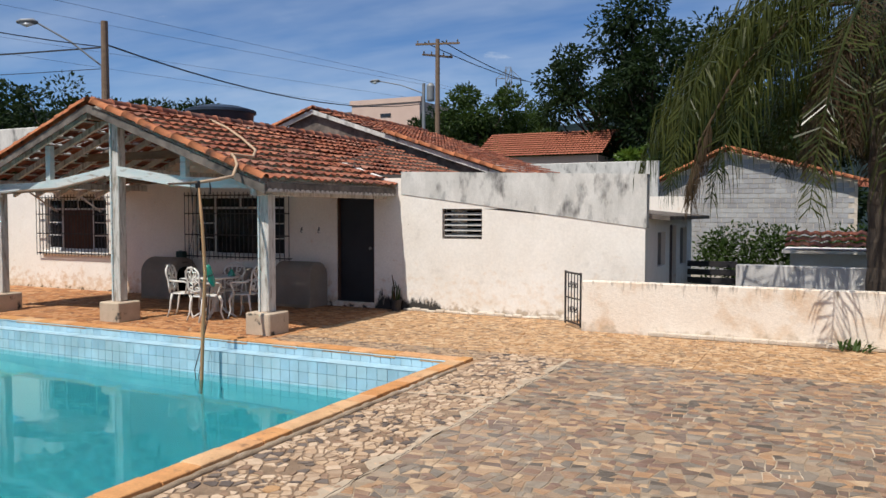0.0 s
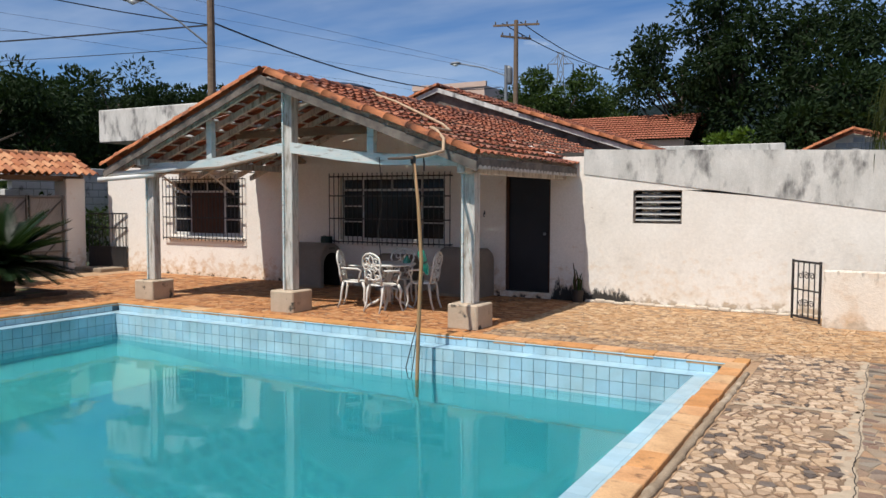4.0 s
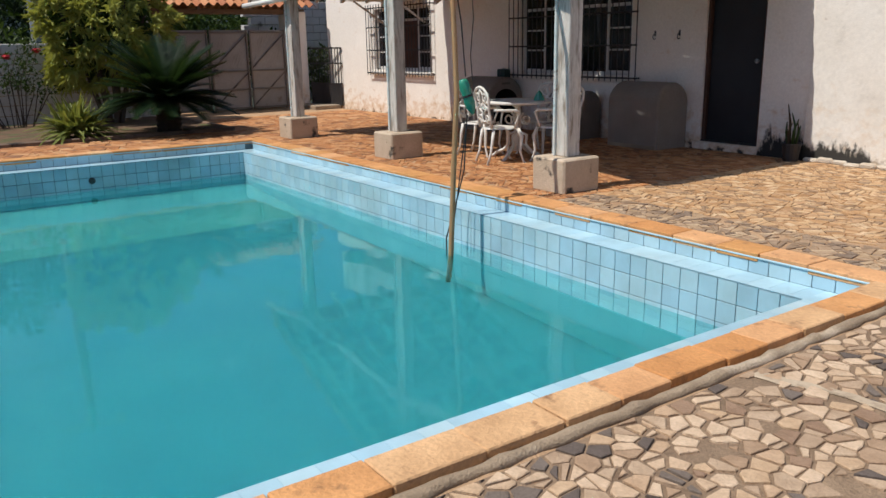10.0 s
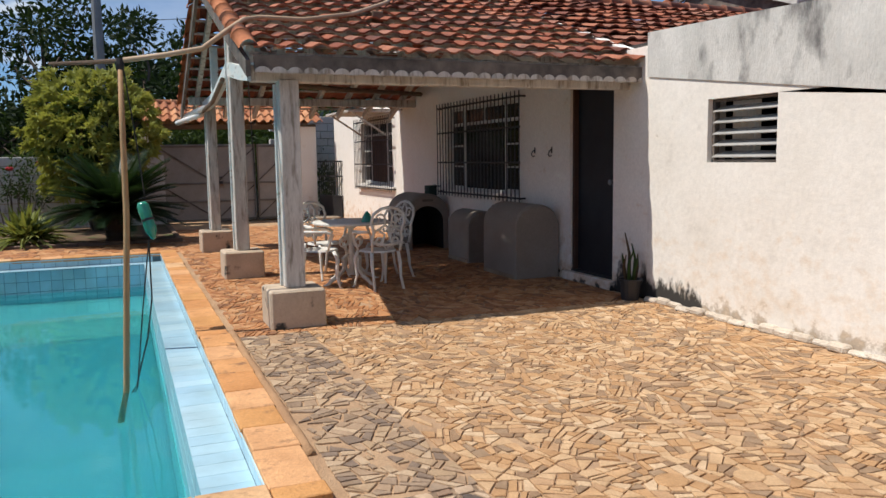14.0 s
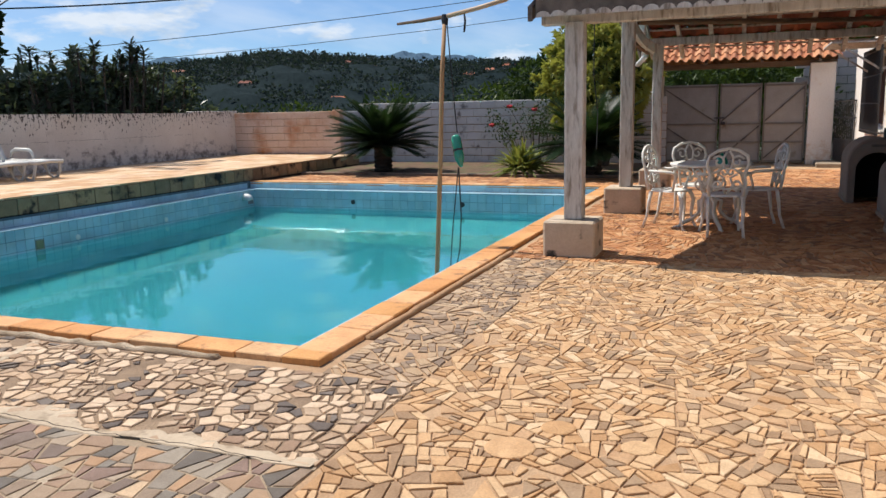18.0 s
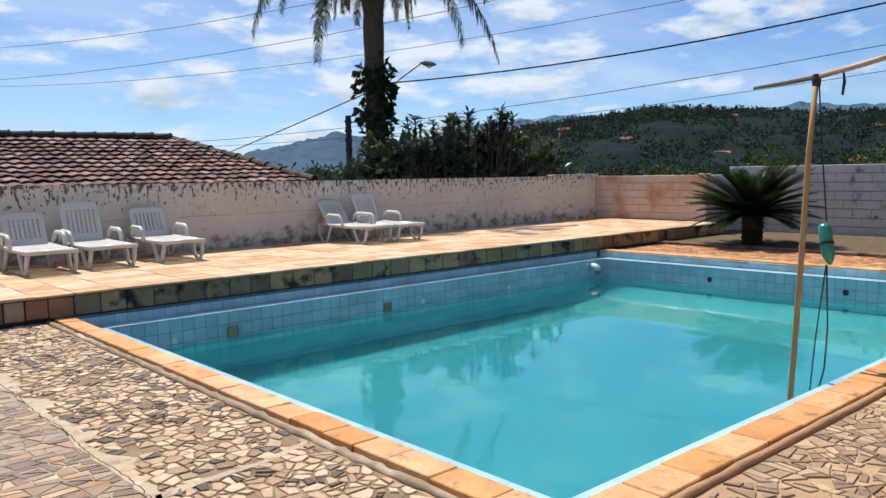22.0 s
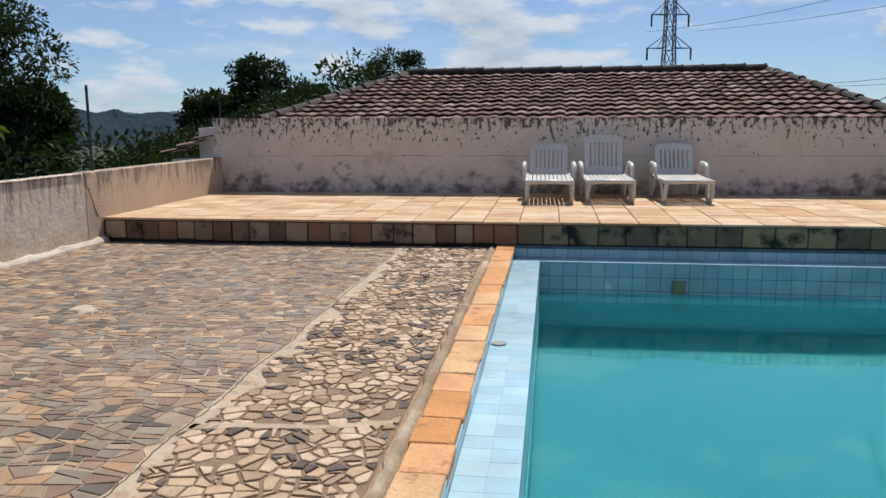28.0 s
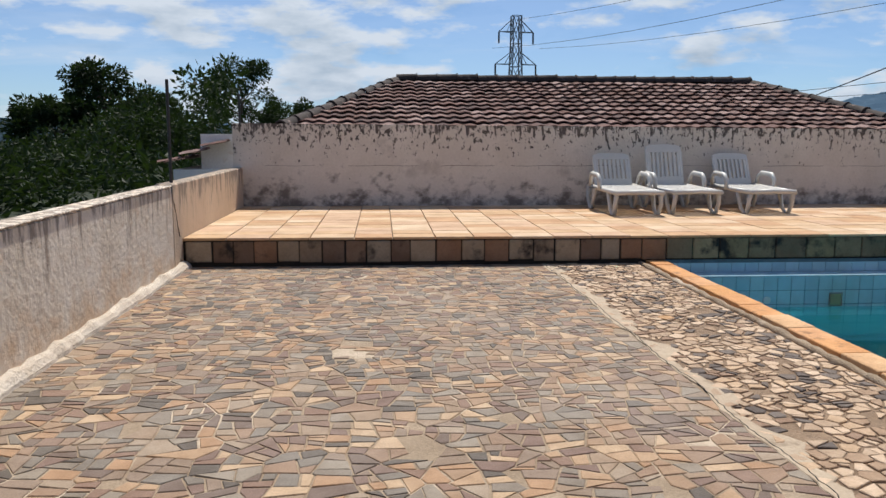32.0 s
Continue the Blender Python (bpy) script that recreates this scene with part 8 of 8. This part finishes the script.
def pylon(x, y, z0, h, w, turn):
    ob = thing("transmission_tower", "grey steel lattice transmission tower", "pylon", None, group="transmission towers", at=pose(x, y, z0, 0, 0, turn))
    lat = Mesh()
    lv = [0, 0.28, 0.5, 0.66, 0.78, 0.88, 1.0]
    half = lambda q: w * (0.42 * (1 - q) ** 2.2 + 0.085)
    for a, b in zip(lv, lv[1:]):
        for k in range(4):
            c1, c2 = ((-1, -1), (1, -1), (1, 1), (-1, 1))[k], ((1, -1), (1, 1), (-1, 1), (-1, -1))[k]
            ha, hb = half(a), half(b)
            lat.tube([(c1[0] * ha, c1[1] * ha, a * h), (c1[0] * hb, c1[1] * hb, b * h)], h * 0.0030, 4)
            lat.tube([(c1[0] * ha, c1[1] * ha, a * h), (c2[0] * hb, c2[1] * hb, b * h)], h * 0.0019, 4)
            lat.tube([(c2[0] * ha, c2[1] * ha, a * h), (c1[0] * hb, c1[1] * hb, b * h)], h * 0.0019, 4)
            lat.tube([(c1[0] * hb, c1[1] * hb, b * h), (c2[0] * hb, c2[1] * hb, b * h)], h * 0.0019, 4)
    part("lattice", lat, STEEL, ob)
    for q, reach in ((0.66, 0.115), (0.79, 0.095), (0.93, 0.08)):
        for sx in (-1, 1):
            arm = Mesh()
            hb = half(q)
            tip = (sx * reach * h, 0, q * h)
            for sy in (-1, 1):
                arm.tube([(sx * hb, sy * hb, q * h), tip], h * 0.0024, 4)
            arm.tube([(sx * hb, 0, (q + 0.055) * h), tip], h * 0.0024, 4)
            arm.tube([(sx * reach * 0.55 * h, 0, q * h), (sx * hb, 0, (q + 0.055) * h)], h * 0.0018, 4)
            part("cross_arm", arm, STEEL, ob)
            part("insulator_string", Mesh().tube([tip, (tip[0], 0, (q - 0.05) * h)], h * 0.004, 5), BLACK_IRON, ob)
    return ob


pylon(-20.5, -104, -14, 32.0, 7.0, 10)
pylon(-66, 165, 0, 34, 7.0, 20)
for k, (dx, z) in enumerate(((-3.4, 13.5), (3.4, 13.5), (-3.2, 6.2), (3.2, 6.2), (0, 17.5))):
    thing("power_line", "thin high-voltage line strung between towers", "wire", wire((-20.5 + dx, -104, z), (-70 + dx * 2, 40, z + 9), 5.0, 0.028), STEEL, group="high-voltage lines")

# ---- pieces: copings, tiles, slabs, paving ----
rnd = random.Random(200)


cop = thing("pool_coping", "rim of rough orange sandstone slabs round the pool", "coping", None, kind="structure")
y = PY0 + 0.0
while y < PY1 - 0.05:
    l = min(rnd.uniform(0.30, 0.46), PY1 - y)
    for x, w in ((PX1 + 0.098, 0.208), (PX0 - 0.13, 0.262)):
        share("coping_slab", Mesh().box(-w / 2, w / 2, 0.002, l - 0.003, -0.06, 0.0, 0.006).data("coping_slab", COPING), cop,
              Matrix.Translation((x + rnd.uniform(-0.006, 0.006), y, 0.034 + rnd.uniform(-0.004, 0.003))) @ Matrix.Rotation(rnd.uniform(-0.02, 0.02), 4, "Y"))
    y += l
x = PX0 - 0.26
while x < PX1 + 0.19:
    l = min(rnd.uniform(0.32, 0.50), PX1 + 0.205 - x)
    share("coping_slab", Mesh().box(0.002, l - 0.003, -0.12, 0.12, -0.06, 0.0, 0.006).data("coping_slab", COPING), cop,
          Matrix.Translation((x, PY1 + 0.118 + rnd.uniform(-0.006, 0.006), 0.034 + rnd.uniform(-0.004, 0.003))) @ Matrix.Rotation(rnd.uniform(-0.015, 0.015), 4, "X"))
    x += l
kb = Mesh()
line = [(PX1 + 0.245 + rnd.uniform(-0.006, 0.006), PY0 + k * 0.085, -0.014 + rnd.uniform(-0.008, 0.004)) for k in range(int((PY1 - PY0 - 0.25) / 0.085))]
kb.tube(line, [rnd.uniform(0.036, 0.056) for _ in line], 10, flat=0.72)
part("mortar_kerb", kb, GREY_BED, cop, "rounded brown-grey mortar kerb behind the slabs", smooth=True)
line = [(-7.7 + k * 0.15, PY1 + 0.262 + rnd.uniform(-0.005, 0.005), -0.008 + rnd.uniform(-0.006, 0.002)) for k in range(21)]
part("mortar_kerb", Mesh().tube(line, [rnd.uniform(0.040, 0.048) for _ in line], 10, flat=0.7), KERB_BROWN, cop, "rounded reddish mortar kerb behind the slabs", smooth=True)

rim = Mesh()
for x0, x1, y0, y1 in ((PX0, PX0 + 0.010, PY0, PY1), (PX1 - 0.010, PX1, PY0, PY1), (PX0 + 0.010, PX1 - 0.010, PY1 - 0.010, PY1)):
    rim.box(x0, x1, y0, y1, -0.003, 0.010, 0.003)
part("tile_rim", rim, BLUE_TILE, pool, "pale blue rim inside the coping")
PALE_GROUT = material("pale_blue_grout", (0.25, 0.40, 0.48), (0.18, 0.30, 0.37), 4.0, 0.9, 0.1, 60)
bed_n = Mesh().box(IX0, IX1, IY1, PY1 - 0.011, LEDGE_Z - 0.011, LEDGE_Z - 0.0025)
part("ledge_grout", bed_n.box(IX1 + 0.001, PX1 - 0.011, IY0, PY1 - 0.011, LEDGE_Z - 0.011, LEDGE_Z - 0.0025), PALE_GROUT, pool, "pale grout of the ledge")
T = 0.152
up_n = Mesh().box(-T / 2 + 0.0025, T / 2 - 0.0025, 0, 0.01, LEDGE_Z, -0.004, 0.002).data("tile", BLUE_TILE)
led = {(d, n): Mesh().box(-T / 2 + 0.0012, T / 2 - 0.0012, -d / n + 0.002, 0.0, -0.01, 0).data("tile", BLUE_TILE) for d, n in ((LW, 1), (LE, 2), (LS, 1), (LN, 1))}
low_t = Mesh().box(-T / 2 + 0.0025, T / 2 - 0.0025, 0, 0.01, 0.0025, T - 0.0025, 0.002).data("tile", BLUE_TILE)
rest = Mesh()
count = 0


def lay(data, m):
    """A tile of its own while the count lasts, else joined to the rest."""
    global count
    if count < 300:
        count += 1
        share("tile", data, pool, m)
    else:
        k = len(rest.v)
        rest.v.extend(tuple(m @ q.co) for q in data.vertices)
        rest.f.extend(tuple(i + k for i in p.vertices) for p in data.polygons)


def run_of_tiles(a, b, ledge, rows):
    """Tiles along an edge from a to b, the pool on its right: a riser, the ledge in that many rows, and the wall below it."""
    a, b = Vector(a), Vector(b)
    n = int((b - a).length / T)
    d = (b - a).normalized()
    f = Matrix(((d.x, -d.y, 0, 0), (d.y, d.x, 0, 0), (0, 0, 1, 0), (0, 0, 0, 1)))
    for k in range(n):
        c = a + d * (T * (k + 0.5))
        base = Matrix.Translation((c.x, c.y, 0)) @ f
        lay(up_n, base)
        for q in range(rows):
            lay(led[ledge, rows], base @ Matrix.Translation((0, -0.002 - q * ledge / rows, LEDGE_Z + rnd.uniform(-0.0006, 0.0006))))
    for k in range(int(((b - a).length - 2 * ledge) / T) + 1):
        c = a + d * (ledge + T * (k + 0.5))
        base = Matrix.Translation((c.x, c.y, 0)) @ f @ Matrix.Translation((0, -ledge, 0))
        for j in range(1, 6):
            lay(low_t, base @ Matrix.Translation((0, 0, LEDGE_Z - 0.01 - j * T)))


run_of_tiles((PX0, PY1, 0), (PX1, PY1, 0), LN, 1)
run_of_tiles((PX1, PY1, 0), (PX1, PY0, 0), LE, 2)
run_of_tiles((PX1, PY0, 0), (PX0, PY0, 0), LS, 1)
run_of_tiles((PX0, PY0, 0), (PX0, PY1, 0), LW, 1)
part("tile_field", rest, BLUE_TILE, pool, "pale blue glazed tiles", kind="stuff")

# deck slabs and facing stones
slabs = Mesh()
widths = [rnd.uniform(0.40, 0.46) for _ in range(50)]
count = 0
row_y = DECK_Y + 0.02
j = 0
while row_y > SOUTH_Y + 0.02:
    dep = min((0.30, 0.26, 0.31, 0.28)[j % 4], row_y - SOUTH_Y)
    x = EAST_X - 0.005
    col = 0
    while x > WEST_X:
        w = widths[col % len(widths)]
        col += 1
        dz = rnd.uniform(-0.003, 0.003)
        bx = Mesh().box(max(x - w, WEST_X) + 0.005, x - 0.005, row_y - dep + 0.005, row_y - 0.005, DECK_Z - 0.028, DECK_Z + dz, 0.004)
        if count < 300 and row_y > 0.2:
            count += 1
            part("slab", bx, DECK_STONES, deck)
        else:
            slabs.add(bx.v, bx.f)
        x -= w
    row_y -= dep
    j += 1
part("slab_field", slabs, DECK_STONES, deck, "yellow sandstone slabs", kind="stuff")
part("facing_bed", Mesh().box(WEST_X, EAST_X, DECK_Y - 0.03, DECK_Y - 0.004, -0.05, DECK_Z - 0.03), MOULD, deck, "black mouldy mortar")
x = EAST_X - 0.03
while x > -4.3:
    w = rnd.uniform(0.18, 0.27)
    part("facing_stone", Mesh().box(x - w, x, DECK_Y - 0.01, DECK_Y + 0.008 + rnd.uniform(0, 0.006), 0.03 + rnd.uniform(0, 0.02), DECK_Z - 0.04, 0.012), RUST_STONES, deck)
    x -= w + rnd.uniform(0.008, 0.02)
while x > WEST_X:
    w = rnd.uniform(0.27, 0.36)
    part("facing_stone", Mesh().box(x - w, x, DECK_Y - 0.01, DECK_Y + 0.010 + rnd.uniform(0, 0.006), 0.045, DECK_Z - 0.035, 0.008), GREEN_STONES, deck)
    x -= w + rnd.uniform(0.008, 0.016)


# crazy paving
def broken_stones(x0, x1, y0, y1, sx, sy, gap, seed, jitter=0.42, turn=0.0):
    """Outlines of broken stones filling a rectangle: cells round jittered seeds, drawn in by half the joint."""
    rnd = random.Random(seed)
    ct, stn = math.cos(turn), math.sin(turn)
    cx, cy = (x0 + x1) / 2, (y0 + y1) / 2
    R = math.hypot(x1 - x0, y1 - y0) / 2
    nu, nv = int(2 * R / sx) + 3, int(2 * R / sy) + 3
    shift = [rnd.uniform(-0.5, 0.5) for _ in range(nv)]
    pts = {}
    for i in range(nu):
        for j in range(nv):
            u = (i - nu / 2 + shift[j] + rnd.uniform(-jitter, jitter)) * sx
            v = (j - nv / 2 + rnd.uniform(-jitter, jitter) * 0.62) * sy
            x, y = cx + u * ct - v * stn, cy + u * stn + v * ct
            if x0 - 1.3 < x < x1 + 1.3 and y0 - 1.3 < y < y1 + 1.3:
                pts[i, j] = (x, y)
    cells = []
    for (i, j), (x, y) in pts.items():
        if not (x0 - 0.6 < x < x1 + 0.6 and y0 - 0.6 < y < y1 + 0.6):
            continue
        poly = [(x0, y0), (x1, y0), (x1, y1), (x0, y1)]
        for di in range(-3, 4):
            for dj in range(-2, 3):
                q = pts.get((i + di, j + dj))
                if not q or (di == 0 and dj == 0):
                    continue
                nx, ny = q[0] - x, q[1] - y
                l = math.hypot(nx, ny)
                nx, ny = nx / l, ny / l
                lim = l / 2 - gap / 2
                out, d0 = [], [(p[0] - x) * nx + (p[1] - y) * ny - lim for p in poly]
                for k in range(len(poly)):
                    a, b, da, db = poly[k], poly[(k + 1) % len(poly)], d0[k], d0[(k + 1) % len(poly)]
                    if da <= 0:
                        out.append(a)
                    if da * db < 0:
                        s = da / (da - db)
                        out.append((a[0] + (b[0] - a[0]) * s, a[1] + (b[1] - a[1]) * s))
                poly = out
                if len(poly) < 3:
                    break
            if len(poly) < 3:
                break
        if len(poly) >= 3:
            cells.append(poly)
    return cells


def clipped(poly, nx, ny, lim):
    """The part of a convex outline with x * nx + y * ny <= lim."""
    out, d = [], [p[0] * nx + p[1] * ny - lim for p in poly]
    for k in range(len(poly)):
        a, b, da, db = poly[k], poly[(k + 1) % len(poly)], d[k], d[(k + 1) % len(poly)]
        if da <= 0:
            out.append(a)
        if da * db < 0:
            s = da / (da - db)
            out.append((a[0] + (b[0] - a[0]) * s, a[1] + (b[1] - a[1]) * s))
    return out


def shattered(poly, area, thin, turn, slant, rnd):
    """Breaks an outline across its long way, over and over, into pieces of about that area; thin > 1 makes them long along turn."""
    ct, st = math.cos(turn), math.sin(turn)
    todo, done = [[(x * ct + y * st, (y * ct - x * st) * thin) for x, y in poly]], []
    while todo:
        q = todo.pop()
        n = len(q)
        size = abs(sum(q[i][0] * q[(i + 1) % n][1] - q[(i + 1) % n][0] * q[i][1] for i in range(n))) / 2
        if n < 3 or size < area * thin * rnd.uniform(0.55, 1.6):
            round_about = sum(math.dist(q[i], q[(i + 1) % n]) for i in range(n))
            if n >= 3 and size > 0.22 * area * thin and 12.57 * size / round_about ** 2 > 0.46:      # no slivers
                done.append([(u * ct - v / thin * st, u * st + v / thin * ct) for u, v in q])
            continue
        us, vs = [p[0] for p in q], [p[1] for p in q]
        du, dv = max(us) - min(us), max(vs) - min(vs)
        w = (0.0 if du > dv * rnd.uniform(0.85, 1.18) else math.pi / 2) + rnd.gauss(0, slant)
        nx, ny = math.cos(w), math.sin(w)
        cx, cy = sum(p[0] for p in q) / n, sum(p[1] for p in q) / n
        lim = cx * nx + cy * ny + rnd.uniform(-0.13, 0.13) * max(du, dv)
        todo += [clipped(q, nx, ny, lim), clipped(q, -nx, -ny, -lim)]
    return done


def drawn_in(poly, gap):
    n = len(poly)
    cx, cy = sum(p[0] for p in poly) / n, sum(p[1] for p in poly) / n
    out = poly
    for i in range(n):
        (ax, ay), (bx, by) = poly[i], poly[(i + 1) % n]
        l = math.hypot(bx - ax, by - ay)
        if l < 1e-6:
            continue
        nx, ny = (by - ay) / l, -(bx - ax) / l
        if (cx - ax) * nx + (cy - ay) * ny > 0:
            nx, ny = -nx, -ny
        out = clipped(out, nx, ny, ax * nx + ay * ny - gap)
        if len(out) < 3:
            return None
    return out


def stone_mesh(poly, rnd, rise, origin=None):
    n = len(poly)
    cx, cy = sum(p[0] for p in poly) / n, sum(p[1] for p in poly) / n
    ox, oy = origin or (0, 0)
    tx, ty, z = rnd.gauss(0, 0.010), rnd.gauss(0, 0.010), rise * rnd.uniform(0.3, 1.1)
    poly = [(x + rnd.uniform(-0.003, 0.003), y + rnd.uniform(-0.003, 0.003)) for x, y in poly]
    m = Mesh()
    m.v = [(x - ox, y - oy, -0.014) for x, y in poly] + [(x - ox, y - oy, z - 0.003 + tx * (x - cx) + ty * (y - cy)) for x, y in poly]
    for x, y in poly:
        k = 1 - min(0.25, 0.005 / (math.hypot(x - cx, y - cy) + 0.001))
        m.v.append((cx + (x - cx) * k - ox, cy + (y - cy) * k - oy, z + tx * (x - cx) + ty * (y - cy)))
    m.f = [tuple(range(2 * n, 3 * n))] + [(i, (i + 1) % n, n + (i + 1) % n, n + i) for i in range(n)] + [(n + i, n + (i + 1) % n, 2 * n + (i + 1) % n, 2 * n + i) for i in range(n)]
    return m, (cx, cy)


for x, y, r in ((-3.46, 10.41, 0.105), (-3.62, 10.9, 0.07), (-2.2, 10.1, 0.06), (-3.45, 4.3, 0.06), (-3.72, 10.55, 0.075)):
    part("round_stone", Mesh().lathe([(r, -0.012), (r, 0.004), (r - 0.006, 0.0075)], 18, Matrix.Translation((x, y, 0))), TAN_STONES, floor, "pale round stone let into the paving")


def smear(line, sides, along_y, seed):
    """A thin skin of smeared mortar lying on the paving, its two edges wandering between the given widths."""
    m, n = Mesh(), len(line)
    for x, y in line:
        a, b = (lo + (hi - lo) * min(1.0, max(0.0, 0.5 + 1.1 * noise.noise(Vector((x * 2.6, y * 2.6, seed + 7.0 * k))) + 0.35 * noise.noise(Vector((x * 13, y * 13, seed + 9.0 * k))))) for k, (lo, hi) in enumerate(sides))
        m.v += [(x - a, y, 0.0), (x - a * 0.85, y, 0.0055), (x + b * 0.85, y, 0.0055), (x + b, y, 0.0)] if along_y else [(x, y + a, 0.0), (x, y + a * 0.85, 0.0055), (x, y - b * 0.85, 0.0055), (x, y - b, 0.0)]
    m.f = [(4 * k + i, 4 * k + i + 1, 4 * k + i + 5, 4 * k + i + 4) for k in range(n - 1) for i in range(3)]
    return m


part("mortar_seam", smear([(-3.045 + 0.012 * math.sin(k * 0.23), 1.77 + k * 0.04) for k in range(200)], ((0.005, 0.17), (-0.004, 0.045)), True, 1.0), SEAM_SAND, floor, "smeared sandy mortar seam between two pavings")
part("seam_crack", Mesh().tube([(-3.043 + 0.012 * math.sin(k * 0.23) + rnd.uniform(-0.008, 0.008), 1.8 + k * 0.04, 0.0035) for k in range(196)], 0.0045, 4), SOOT_AND_SHADE, floor, "dark crack along the seam")
part("mortar_seam", smear([(-4.02 + k * 0.04, 7.24 + 0.006 * k) for k in range(25)], ((0.005, 0.05), (0.005, 0.07)), False, 2.0), SEAM_SAND, floor, "smeared sandy mortar seam across the cream stones")
part("mortar_patch", smear([(-2.35 + j * 0.04, 7.95 + 0.03 * math.sin(j * 0.7)) for j in range(11)], ((0.0, 0.10), (0.0, 0.10)), False, 3.0), SEAM_SAND, floor, "pale mortar repair smeared over the paving")


# zone: outline, size and thinness of the stones, their run and how far it strays, slant of the breaks, half the joint, patches of bare mortar
rnd = random.Random(300)
for zone, mat, rise, near, spec in (
        ("cream_stone_field", CREAM_STONES, 0.007, (-4.0, -3.0, 6.2, 9.7), [(-4.05, -3.045, 1.77, 9.755, 0.0085, 1.15, 0.3, 0.9, 0.12, 0.0082, 0.34, 301)]),
        ("grey_stone_field", GREY_STONES, 0.0015, (-3.0, -1.4, 7.2, 9.8), [(-3.035, 0.66, 1.77, 9.755, 0.0115, 1.2, 0.0, 0.16, 0.15, 0.0045, 0.42, 302)]),
        ("tan_stone_field", TAN_STONES, 0.003, (-5.0, -2.0, 9.8, 11.2), [(-7.5, -1.6, 9.76, 13.14, 0.0066, 1.5, 0.25, 0.7, 0.15, 0.0045, 0.42, 303), (-1.6, 0.66, 9.76, 12.05, 0.0068, 1.5, -0.4, 0.7, 0.15, 0.0045, 0.42, 304),
            (-1.6, 5.5, 12.3, 13.14, 0.02, 1.8, 0.0, 0.5, 0.3, 0.006, 0.5, 308)]),
        ("brown_stone_field", BROWN_STONES, 0.003, (-5.0, -4.1, 9.2, 9.75), [(-7.5, -4.05, 9.19, 9.76, 0.0080, 1.4, 0.9, 0.8, 0.15, 0.0060, 0.34, 305)]),
        ("red_stone_field", RED_STONES, 0.003, (-9.5, -7.5, 9.2, 10.4), [(-11.5, -7.5, 9.19, 13.14, 0.010, 2.0, -0.3, 0.6, 0.2, 0.005, 0.45, 306),
            (-16.0, -11.5, 9.19, 13.14, 0.014, 2.0, 0.6, 0.6, 0.2, 0.005, 0.45, 307), (-15.98, -14.3, 1.77, 9.19, 0.03, 1.7, 0.2, 0.5, 0.3, 0.006, 0.5, 309), (-18.6, -16.0, 9.38, 13.14, 0.03, 1.7, 0.0, 0.5, 0.3, 0.006, 0.5, 310)])):
    rest, own = Mesh(), 0
    coarse = (0.096, 0.089) if mat is CREAM_STONES else (0.25, 0.21) if mat is GREY_STONES else (0.26, 0.19)
    for x0, x1, y0, y1, area, thin, turn, stray, slant, gap, bare, seed in spec:
        for cell in broken_stones(x0, x1, y0, y1, *coarse, 0.0, seed, 0.47, turn):
            run = turn + rnd.gauss(0, stray)
            grit = area * rnd.uniform(0.75, 1.35)
            for poly in shattered(cell, grit, thin, run, slant, rnd):
                poly = drawn_in(poly, gap * rnd.uniform(0.5, 1.6))
                if not poly:
                    continue
                cx, cy = sum(p[0] for p in poly) / len(poly), sum(p[1] for p in poly) / len(poly)
                if noise.noise(Vector((cx * 3.1, cy * 3.1, 4.0))) > bare and rnd.random() < 0.5:
                    continue
                if own < 100 and near[0] < cx < near[1] and near[2] < cy < near[3]:
                    own += 1
                    m, c = stone_mesh(poly, rnd, rise, (cx, cy))
                    share("stone", m.data("stone", mat), floor, Matrix.Translation((c[0], c[1], 0)))
                else:
                    m, _ = stone_mesh(poly, rnd, rise)
                    rest.add(m.v, m.f)
    part(zone, rest, mat, floor, kind="stuff")
